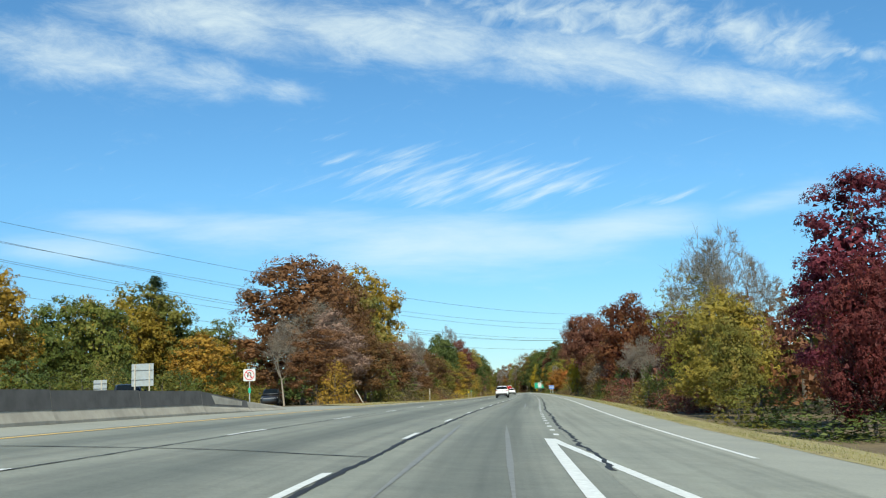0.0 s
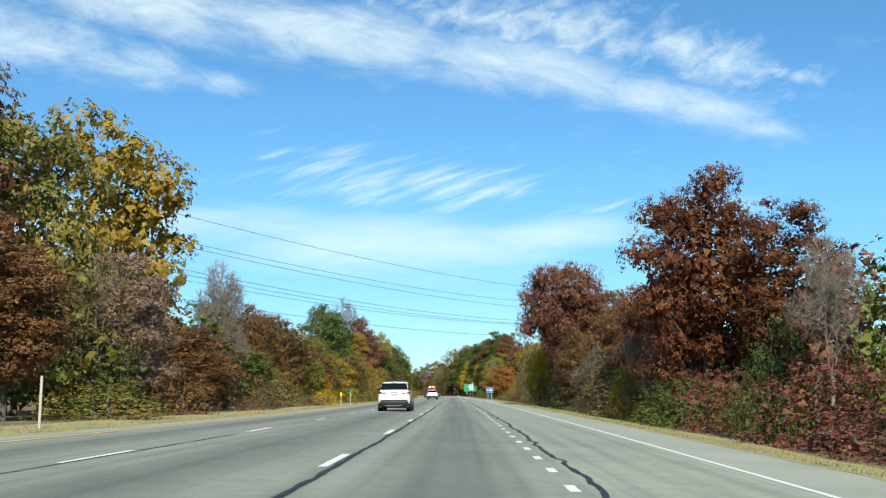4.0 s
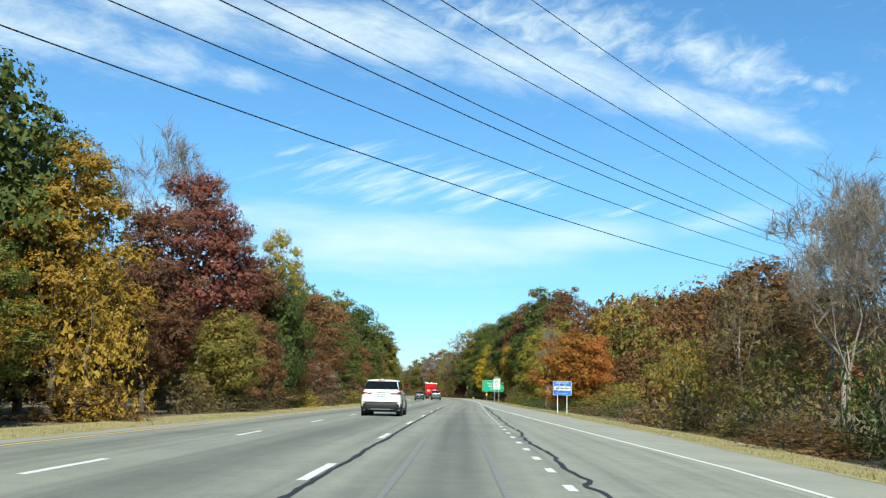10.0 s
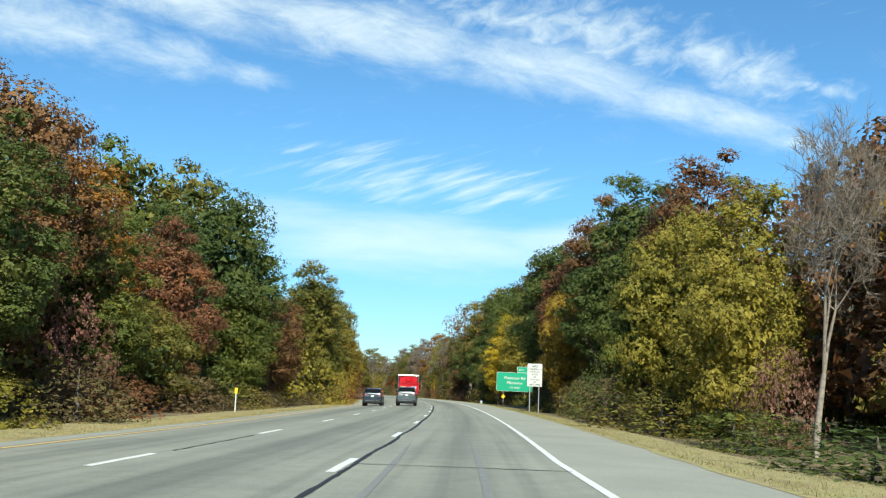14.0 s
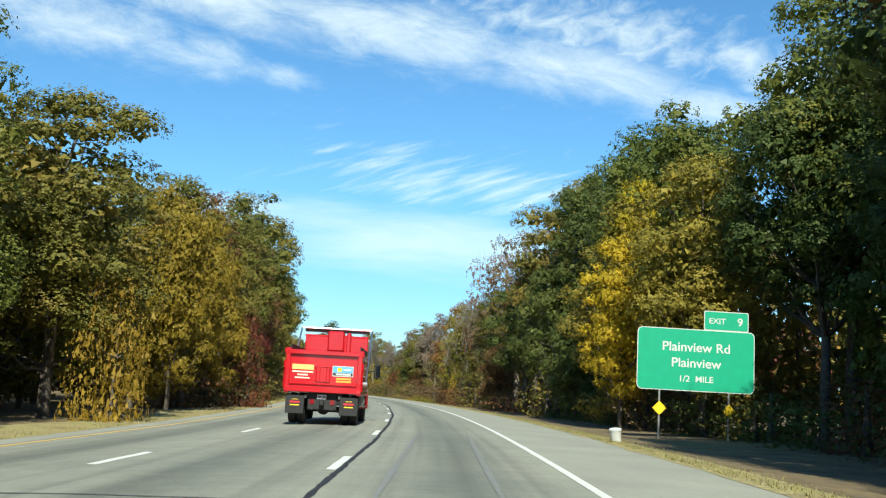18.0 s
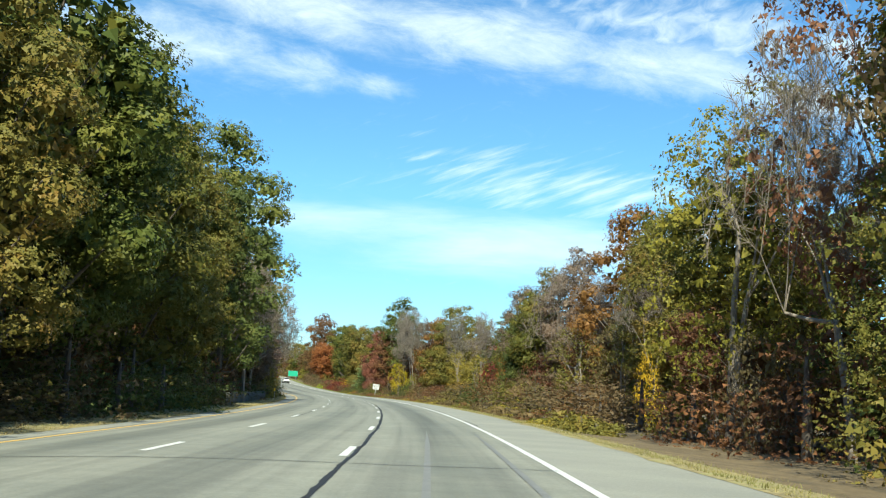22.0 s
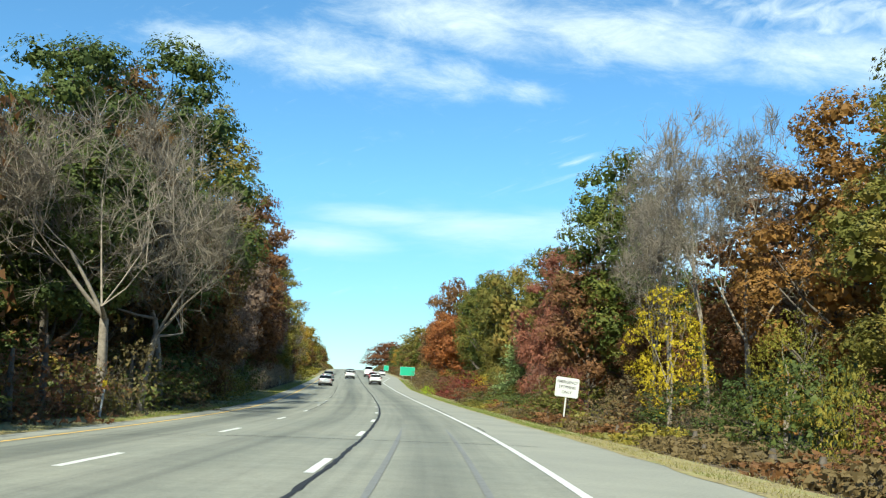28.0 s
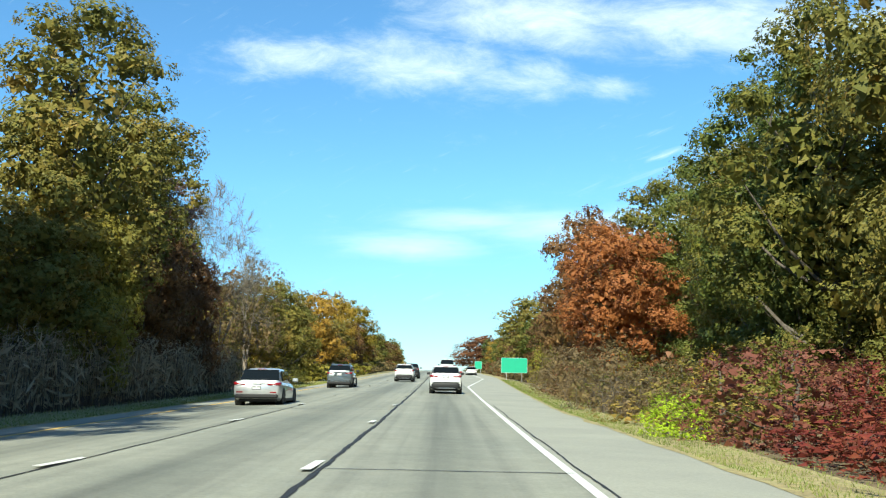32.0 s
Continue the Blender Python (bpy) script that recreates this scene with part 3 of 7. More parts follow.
def seam(s0, s1, lat, width, mat, seed, wander=0.05, up=0.009):
    """A sealed crack along the road, ragged and of uneven width."""
    wob = lambda s: wander * noise.noise((s * 0.25, seed, 0)) + wander * 0.5 * noise.noise((s * 1.3, seed, 5)) + 0.02 * noise.noise((s * 4.1, seed, 7))
    wid = lambda s: width * (0.55 + 0.75 * abs(noise.noise((s * 1.7, seed, 9))) + 0.7 * abs(noise.noise((s * 5.3, seed, 11))))
    f = lat if callable(lat) else (lambda s: lat)
    me = strip("tar_seam", s0, s1, lambda s: f(s) + wob(s) - wid(s) / 2, lambda s: f(s) + wob(s) + wid(s) / 2, up, mat, 0.35)
    part("tar_seam", me, road)


seam(-40, 1100, -1.74, 0.10, TAR, 1.5)
seam(15, 330, lambda s: 1.98 + 0.10 * noise.noise((s * 0.9, 3, 1)), 0.11, TAR, 2.5, 0.14)
for a, b, k in ((0, 52, 3.1), (62, 118, 3.7), (126, 150, 4.4), (172, 200, 4.9), (208, 232, 5.2), (345, 352, 5.5), (560, 571, 6.1), (590, 602, 6.8), (705, 730, 7.3), (738, 790, 7.7)):
    seam(a, b, -5.40, 0.05, TAR, k, 0.03)
for a, b, k in ((520, 526, 1.2), (555, 562, 2.2), (575, 612, 3.3), (655, 662, 4.1), (688, 692, 4.6), (706, 726, 5.1), (742, 792, 5.9)):
    seam(a, b, lambda s: line_right(s) + 0.2, 0.045, TAR, k, 0.06)
rng = random.Random(4)
# curved rubber marks left by tyres
for k, (a, b) in enumerate(((8, 34), (62, 88), (168, 196), (174, 204), (181, 199), (236, 262), (330, 352), (430, 455), (520, 549), (598, 622), (660, 690))):
    lat0 = rng.uniform(-1.2, -0.3)
    lat1 = lat0 + rng.uniform(-0.35, 0.45)
    for off in (0.0, 1.45):
        mid = lambda s, a=a, b=b, lat0=lat0, lat1=lat1, off=off: lat0 + off + (lat1 - lat0) * ((s - a) / (b - a)) ** 2
        me = strip("tyre_mark", a, b, lambda s: mid(s) - 0.055 * min(1, (s - a) / 8, (b - s) / 8), lambda s: mid(s) + 0.055 * min(1, (s - a) / 8, (b - s) / 8), 0.0075, SKID, 1.0)
        part("tyre_mark", me, road)


def cracks():
    """Cracks that run across the lanes."""
    s = 4.0
    while s < 1000:
        lat0 = rng.choice((-9.3, -9.3, -5.4, -1.8))
        lat1 = rng.choice((1.8, 1.8, 2.6, -1.7))
        n = 24
        seed = rng.random() * 50
        verts, faces = [], []
        w = rng.uniform(0.03, 0.06)
        for i in range(n + 1):
            l = lat0 + (lat1 - lat0) * i / n
            d = 0.16 * noise.noise((l * 0.6, seed, 0))
            t = w * (0.6 + 0.8 * abs(noise.noise((l * 1.9, seed, 3))))
            verts += [on(s + d - t, l, 0.0085), on(s + d + t, l, 0.0085)]
        for i in range(n):
            faces.append((2 * i, 2 * i + 1, 2 * i + 3, 2 * i + 2))
        part("cross_crack", mesh_of("cross_crack", verts, faces, OLD_TAR if rng.random() < 0.6 else TAR), road)
        s += rng.uniform(9, 21)


cracks()


# ---- signs, posts, barrier, power line ----
def text_mesh(words, size, mat, depth=0.004, width=1.0, space=1.0):
    cu = bpy.data.curves.new("text", "FONT")
    cu.body, cu.size, cu.align_x, cu.align_y = words, size, "CENTER", "CENTER"
    cu.extrude, cu.space_character, cu.offset = depth, space, 0.014 * size
    ob = bpy.data.objects.new("text", cu)
    scene.collection.objects.link(ob)
    dg = bpy.context.evaluated_depsgraph_get()
    me = bpy.data.meshes.new_from_object(ob.evaluated_get(dg))
    bpy.data.objects.remove(ob)
    me.transform(Matrix.Diagonal((width, 1, 1, 1)))
    me.transform(Matrix.Rotation(radians(90), 4, "X"))
    me.materials.clear()
    me.materials.append(mat)
    return me


def write(root, words, size, mat, wd, m):
    """Lettering on a sign, each letter a part of its own."""
    whole = text_mesh(words, size, mat, 0.002, wd)
    bm = bmesh.new()
    bm.from_mesh(whole)
    left, groups = set(bm.faces), []
    while left:
        stack = [left.pop()]
        isle = set(stack)
        while stack:
            for v in stack.pop().verts:
                for f in v.link_faces:
                    if f in left:
                        left.discard(f)
                        isle.add(f)
                        stack.append(f)
        xs = [v.co.x for f in isle for v in f.verts]
        groups.append([min(xs), max(xs), isle])
    groups.sort(key=lambda g: g[0])
    glyphs = []
    for a, b, isle in groups:
        if glyphs and a < glyphs[-1][1] - 0.02 * size:
            glyphs[-1][1] = max(b, glyphs[-1][1])
            glyphs[-1][2] |= isle
        else:
            glyphs.append([a, b, isle])
    for a, b, isle in glyphs:
        ids, verts, faces = {}, [], []
        for f in sorted(isle, key=lambda f: f.index):
            for v in f.verts:
                if v.index not in ids:
                    ids[v.index] = len(verts)
                    verts.append(v.co.copy())
            faces.append([ids[v.index] for v in f.verts])
        part("letter", mesh_of("letter", verts, faces, [mat]), root, "", m)
    bm.free()


def panel_bm(w, h, r, thick=0.02, y=0.0, z=0.0):
    """An upright plate with rounded corners that faces -y."""
    bm = bmesh.new()
    pts = []
    for cx, cz, a0 in ((w / 2 - r, h / 2 - r, 0), (-w / 2 + r, h / 2 - r, 90), (-w / 2 + r, -h / 2 + r, 180), (w / 2 - r, -h / 2 + r, 270)):
        for i in range(5):
            a = radians(a0 + 22.5 * i)
            pts.append((cx + r * math.cos(a), cz + r * math.sin(a)))
    f = bm.faces.new([bm.verts.new((x, y - thick / 2, zz + z)) for x, zz in pts])
    ex = bmesh.ops.extrude_face_region(bm, geom=[f])
    bmesh.ops.translate(bm, vec=(0, thick, 0), verts=[v for v in ex["geom"] if isinstance(v, bmesh.types.BMVert)])
    bmesh.ops.recalc_face_normals(bm, faces=bm.faces)
    return bm


def sign(name, s, lat, turn, w, h, base, face, border, lines, label, posts, post_mat=None, category="road sign", r=0.08, lean=0.0, inset=0.028):
    """A sign: plate, coloured face, lettering and posts. lines: words, size, height in the face, material, width."""
    root = thing(name, stand(s, lat, turn) @ pose(0, 0, 0, 0, lean, 0), label, category)
    zc = base + h / 2
    part("plate", (panel_bm(w, h, r, 0.02, 0.012, zc), border), root)
    part("face", (panel_bm(w - 2 * inset, h - 2 * inset, max(r - inset, 0.01), 0.006, -0.001, zc), face), root)
    for words, size, z, mat, wd, *dx in lines:
        write(root, words, size, mat, wd, pose(dx[0] if dx else 0, -0.008, base + z))
    for x in posts:
        bm = box_bm(0.075, 0.05, base + h * 0.85 + 0.5, (x, 0.055, (base + h * 0.85 - 0.5) / 2), 0.008)
        part("post", (bm, post_mat or GALV), root)
    return root


def bars(root, items, y=-0.012, mat=SIGN_BLACK):
    """Plain bars in place of writing: x, z, width, height."""
    for x, z, w, h in items:
        part("bar", (box_bm(w, 0.006, h, (x, y, z), 0.0), mat), root)


# exit sign with its small panel and two diamond markers
g = sign("exit_sign", 464.0, 10.9, 4, 5.1, 2.6, 1.95, SIGN_GREEN, SIGN_WHITE,
         [("Plainview Rd", 0.54, 1.82, SIGN_WHITE, 1.08), ("Plainview", 0.54, 1.16, SIGN_WHITE, 1.08), ("1/2  MILE", 0.36, 0.50, SIGN_WHITE, 1.1)],
         "green exit sign on two steel posts with white lettering", (-1.55, 1.45), r=0.22, inset=0.035)
ep = part("exit_panel", (panel_bm(1.95, 0.82, 0.06, 0.02, 0.012, 4.96), SIGN_WHITE), g)
part("exit_panel_face", (panel_bm(1.88, 0.75, 0.04, 0.006, -0.001, 4.96), SIGN_GREEN), g).location.x = 1.3
ep.location.x = 1.3
write(g, "EXIT", 0.33, SIGN_WHITE, 1.1, pose(0.9, -0.008, 4.94))
write(g, "9", 0.46, SIGN_WHITE, 1.1, pose(1.9, -0.008, 4.94))
for x in (-1.55, 1.45):
    part("diamond_marker", (box_bm(0.42, 0.012, 0.42, (0, 0, 0), 0.0), SIGN_YELLOW), g, "yellow diamond marker on the post", pose(x, 0.0, 1.2, 0, 45, 0))

sign("lane_rule_sign", 409.5, 6.6, 3, 1.25, 1.9, 2.15, SIGN_WHITE, SIGN_WHITE,
     [("NO", 0.24, 1.66, SIGN_BLACK, 1.2), ("COMMERCIAL", 0.185, 1.43, SIGN_GREY, 1.0), ("VEHICLES", 0.185, 1.21, SIGN_GREY, 1.0), ("BUSES", 0.185, 0.99, SIGN_GREY, 1.0), ("OR", 0.185, 0.77, SIGN_GREY, 1.1),
      ("TRAILERS", 0.185, 0.56, SIGN_GREY, 1.05), ("IN", 0.185, 0.36, SIGN_GREY, 1.1), ("LEFT LANE", 0.185, 0.15, SIGN_BLACK, 1.05)],
     "tall white rule sign with black lettering on two posts", (-0.38, 0.38), GALV)
b_ = sign("litter_sign", 310.2, 7.9, 5, 1.5, 1.12, 1.45, SIGN_BLUE, SIGN_WHITE,
          [("LITTER REMOVAL", 0.145, 0.96, SIGN_WHITE, 0.95), ("NEXT 1 MILE", 0.125, 0.80, SIGN_WHITE, 0.95), ("SPONSOR-A-HIGHWAY", 0.085, 0.14, SIGN_WHITE, 1.0)],
          "blue litter removal sign with a white name panel", (-0.38, 0.38), SIGN_WHITE, r=0.06)
part("name_panel", (panel_bm(1.32, 0.34, 0.03, 0.004, -0.006, 2.0), SIGN_WHITE), b_)
bars(b_, [(-0.38, 2.0, 0.30, 0.10), (-0.02, 2.0, 0.28, 0.10), (0.38, 2.0, 0.36, 0.10)], -0.010, SIGN_GREY)
sign("emergency_sign", 706.0, 7.6, 2, 1.22, 1.0, 1.5, SIGN_WHITE, SIGN_WHITE,
     [("EMERGENCY", 0.20, 0.76, SIGN_BLACK, 0.95), ("STOPPING", 0.20, 0.50, SIGN_BLACK, 0.95), ("ONLY", 0.20, 0.24, SIGN_BLACK, 1.0)],
     "tilted white emergency stopping sign on one post", (0.0,), SIGN_WHITE, lean=5)
sign("guide_sign", 880.0, 9.3, 0, 3.4, 1.95, 1.05, SIGN_GREEN, SIGN_WHITE, [], "green guide sign seen far up the road", (-1.0, 1.0), r=0.14)
sign("far_guide_sign", 960.0, 7.6, 0, 1.5, 1.6, 1.0, SIGN_GREEN, SIGN_WHITE, [], "small green guide sign on the hill", (-0.5, 0.5), r=0.1)

# signs beyond the barrier, seen from the back and the front
for s, lat, w, h, base in ((61.5, -23.5, 1.55, 1.42, 1.6), (63.5, -27.2, 0.98, 0.8, 1.35)):
    root = thing("sign_back", stand(s, lat, -8), "bare aluminium back of a road sign on posts", "road sign")
    part("plate", (panel_bm(w, h, 0.04, 0.012, 0, base + h / 2), SIGN_BACK), root)
    for z in (0.3, 0.72):
        part("brace", (box_bm(w * 0.98, 0.05, 0.05, (0, -0.03, base + h * z), 0.006), GALV), root)
    for x in ((-w * 0.33, w * 0.33) if w > 1.2 else (0.12,)):
        part("post", (box_bm(0.07, 0.05, base + h + 0.6, (x, -0.05, (base + h - 0.6) / 2), 0.006), WOOD), root)
u = sign("no_u_turn_sign", 68.5, -18.6, 6, 0.84, 0.84, 1.85, SIGN_WHITE, SIGN_WHITE, [], "white no U-turn sign with a small green mile marker", (0.0,), GALV, r=0.06)
bm = bmesh.new()
pts = [Vector((0.11, 0, -0.20)), Vector((0.11, 0, 0.06))] + [Vector((0.11 * math.cos(a), 0, 0.06 + 0.11 * math.sin(a))) for a in (0.6, 1.1, 1.57, 2.0, 2.6)] + [Vector((-0.11, 0, 0.06)), Vector((-0.11, 0, -0.04))]
for p, q in zip(pts, pts[1:]):
    tube_bm(p, q, 0.032, 0.032, 6, bm)
tube_bm((-0.11, 0, -0.03), (-0.11, 0, -0.17), 0.09, 0.002, 6, bm)
bmesh.ops.scale(bm, vec=(1, 0.08, 1), verts=bm.verts)
bmesh.ops.translate(bm, vec=(0, -0.012, 2.27), verts=bm.verts)
part("arrow", (bm, SIGN_BLACK), u)
bm = bmesh.new()
for i in range(24):
    a, b2 = 2 * math.pi * i / 24, 2 * math.pi * (i + 1) / 24
    tube_bm((0.33 * math.cos(a), 0, 0.33 * math.sin(a)), (0.33 * math.cos(b2), 0, 0.33 * math.sin(b2)), 0.028, 0.028, 5, bm, False)
tube_bm((-0.22, 0, 0.22), (0.22, 0, -0.22), 0.026, 0.026, 5, bm)
bmesh.ops.scale(bm, vec=(1, 0.1, 1), verts=bm.verts)
bmesh.ops.translate(bm, vec=(0, -0.016, 2.27), verts=bm.verts)
part("ban_ring", (bm, SIGN_RED), u)
part("mile_marker", (panel_bm(0.17, 0.36, 0.02, 0.01, 0.02, 1.2), SIGN_GREEN), u)


def delineator(s, lat, top, label, h=1.25, post=WOOD, lean=0.0):
    """A slim roadside post with a reflector plate."""
    root = thing("marker_post", stand(s, lat) @ pose(0, 0, 0, 0, lean, 0), label, "marker post", "roadside marker posts")
    part("post", (box_bm(0.07, 0.04, h + 0.4, (0, 0.02, (h - 0.4) / 2), 0.006), post), root)
    if top:
        part("reflector", (panel_bm(0.17, 0.32, 0.03, 0.012, -0.008, h - 0.12), top), root)
    return root


YEL_P = "slim wooden marker post with a yellow reflector"
delineator(84, -13.3, None, "leaning bare wooden stake in the grass", 1.3, WOOD, -28)
delineator(121, -11.6, None, "bare pale wooden marker post", 1.5)
delineator(188.5, -10.9, SIGN_YELLOW, YEL_P)
delineator(197.5, -10.9, SIGN_GREEN, "slim wooden post with a small green mile marker", 1.45)
delineator(250, -11.2, None, "bare pale wooden marker post", 1.2)
delineator(383, -12.8, SIGN_YELLOW, YEL_P, 1.35, SIGN_WHITE)
delineator(432, -11.4, None, "bare pale wooden marker post", 1.1)
delineator(632, -11.6, SIGN_YELLOW, YEL_P)
delineator(693, -12.0, SIGN_YELLOW, YEL_P, 1.4, SIGN_WHITE, 4)
delineator(776, -12.2, SIGN_YELLOW, YEL_P)
delineator(812, -11.5, None, "bare pale wooden marker post", 1.1)


# concrete barrier in the median, in cast lengths, and its tapered end
def barrier_bm(length, h0, h1):
    prof = [(-0.32, 0), (-0.32, 0.10), (-0.20, 0.36), (-0.12, 1.0), (0.12, 1.0), (0.20, 0.36), (0.32, 0.10), (0.32, 0)]
    bm = bmesh.new()
    rings = []
    for y, h in ((0, h0), (length, h1)):
        rings.append([bm.verts.new((x, y, z * h)) for x, z in prof])
    n = len(prof)
    for i in range(n):
        bm.faces.new((rings[0][i], rings[0][(i + 1) % n], rings[1][(i + 1) % n], rings[1][i]))
    bm.faces.new(rings[0])
    bm.faces.new(rings[1][::-1])
    bmesh.ops.recalc_face_normals(bm, faces=bm.faces)
    return bm


bar = thing("median_barrier", stand(-40, -12.1), "weathered concrete barrier with a dark upper face", "barrier")
inv = bar.matrix_basis.inverted()
for k in range(15):
    s0, s1 = -40 + k * 6.0, -34 + k * 6.0
    lat0, lat1 = (-12.1 + 0.016 * max(0, s - 20) for s in (s0, s1))
    a, b2 = on(s0, lat0, -0.04), on(s1, lat1, -0.04)
    h0, h1 = (max(0.16, 0.92 - max(0, s - 38) / 14) for s in (s0, s1))
    turn = math.degrees(math.atan2(-(b2.x - a.x), b2.y - a.y))
    m = inv @ pose(a.x, a.y, a.z, 0, 0, turn)
    ln = (b2 - a).length - 0.015
    seg = part("barrier_length", (barrier_bm(ln, h0, h1), CONCRETE), bar, "", m)
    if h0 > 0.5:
        # a darker strip along the upper slope on both sides
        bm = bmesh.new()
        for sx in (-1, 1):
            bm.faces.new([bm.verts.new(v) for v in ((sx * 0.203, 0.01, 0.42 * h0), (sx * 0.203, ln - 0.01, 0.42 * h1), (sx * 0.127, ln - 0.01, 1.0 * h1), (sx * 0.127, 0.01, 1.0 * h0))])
        part("soot_band", (bm, DARK_CONCRETE), seg, "dark upper face")

# low wall on the left by the later curve; tree shade is put into its colour
wl_ = thing("median_wall", stand(596, -13.2), "low concrete wall with the shade of trees in its dark colour", "wall")
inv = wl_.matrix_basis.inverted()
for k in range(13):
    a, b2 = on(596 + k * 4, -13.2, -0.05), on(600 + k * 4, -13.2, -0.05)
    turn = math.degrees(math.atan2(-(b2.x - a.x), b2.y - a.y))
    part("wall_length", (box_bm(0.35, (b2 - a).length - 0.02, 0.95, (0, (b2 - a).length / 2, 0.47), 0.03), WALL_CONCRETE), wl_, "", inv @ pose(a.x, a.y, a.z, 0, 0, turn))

# slip road beyond the barrier
me = strip("slip_road", -40, 122, lambda s: -27.5 - 0.06 * max(0, s - 40), lambda s: -20.5 - 0.10 * max(0, s - 40), 0.12, SHOULDER, 5, 2)
tagged(new("slip_road", me), "pale asphalt slip road beyond the median barrier", "road", kind="structure")

# white bucket at the edge of the shoulder
bk = thing("bucket", stand(452.5, 5.2) @ pose(0, 0, 0, 8, -10, 20), "white plastic bucket lying tilted on the shoulder", "bucket")
bm = tube_bm((0, 0, 0), (0, 0, 0.40), 0.15, 0.175, 16)
part("pail", (bm, SIGN_WHITE), bk)
part("rim", (tube_bm((0, 0, 0.37), (0, 0, 0.41), 0.185, 0.185, 16), SIGN_WHITE), bk)

# power line: seven cables that cross the road, and the lattice tower that holds them
DIRX, DIRY, PX, PY = 0.596, 0.803, 0.803, -0.596


def along(q, t, z):
    return Vector((q * PX + t * DIRX, q * PY + t * DIRY, z))


T_TOWER = 395.0
for q, low, top in ((-149.7, 12.7, 24.2), (-150.0, 15.2, 28.5), (-146.0, 15.0, 29.2), (-145.6, 15.6, 29.2), (-148.5, 20.2, 33), (-143.3, 18.2, 31), (-145.3, 22.9, 35)):
    cu = []
    n = 44
    t0, t1 = T_TOWER - 330, T_TOWER
    for i in range(n + 1):
        f = i / n
        cu.append(along(q + (-164 + (q + 147) * 2.4 - q) * abs(2 * f - 1) ** 3, t0 + (t1 - t0) * f, low + (top - low) * (2 * f - 1) ** 2))
    verts, faces = [], []
    for k, p in enumerate(cu):
        for dx, dz in ((0.03, 0), (0, 0.03), (-0.03, 0), (0, -0.03)):
            verts.append(p + Vector((PX * dx, PY * dx, dz)))
        if k:
            o = 4 * (k - 1)
            faces += [(o + q, o + (q + 1) % 4, o + 4 + (q + 1) % 4, o + 4 + q) for q in range(4)]
    me = mesh_of("power_cable", verts, faces, CABLE, True)
    tagged(new("power_cable", me), "thin black power cable hanging across the road", "power cable", "cables of the power line")
for t_tower in (T_TOWER, T_TOWER - 330):
    c0 = along(-164, t_tower, -0.3)
    tw = thing("lattice_tower", pose(c0.x, c0.y, c0.z, 0, 0, -36.6), "grey steel lattice tower of the power line", "pylon")
    for sx in (-1, 1):
        for sy in (-1, 1):
            bm = tube_bm((sx * 3.4, sy * 3.4, 0), (sx * 1.1, sy * 1.1, 19), 0.13, 0.11, 4)
            tube_bm((sx * 1.1, sy * 1.1, 19), (sx * 0.5, sy * 0.5, 36), 0.11, 0.08, 4, bm)
            part("leg", (bm, STEEL), tw)
    lev = [(3.4, 0), (2.7, 5.8), (2.1, 10.8), (1.55, 15.3), (1.1, 19), (0.98, 22.4), (0.86, 25.8), (0.74, 29.2), (0.62, 32.6), (0.5, 36)]
    for (w0, z0), (w1, z1) in zip(lev, lev[1:]):
        for k in range(4):
            ca, cb = ((1, 1), (1, -1), (-1, -1), (-1, 1))[k], ((1, -1), (-1, -1), (-1, 1), (1, 1))[k]
            bm = tube_bm((ca[0] * w0, ca[1] * w0, z0), (cb[0] * w1, cb[1] * w1, z1), 0.05, 0.05, 3)
            tube_bm((cb[0] * w0, cb[1] * w0, z0), (ca[0] * w1, ca[1] * w1, z1), 0.05, 0.05, 3, bm)
            tube_bm((ca[0] * w1, ca[1] * w1, z1), (cb[0] * w1, cb[1] * w1, z1), 0.045, 0.045, 3, bm)
            part("brace", (bm, STEEL), tw)
    for z, ln in ((24.2, 8.5), (29.2, 9.0), (34.5, 9.0)):
        bm = tube_bm((-ln, 0, z), (ln, 0, z), 0.10, 0.10, 4)
        for sx in (-1, 1):
            tube_bm((sx * ln, 0, z), (sx * 0.6, 0, z + 1.6), 0.06, 0.06, 3, bm)
        part("cross_arm", (bm, STEEL), tw)
        for sx in (-1, -0.55, 0.55, 1):
            part("insulator", (tube_bm((sx * ln, 0, z), (sx * ln, -0.3, z - 1.5), 0.09, 0.09, 6), CABLE), tw)


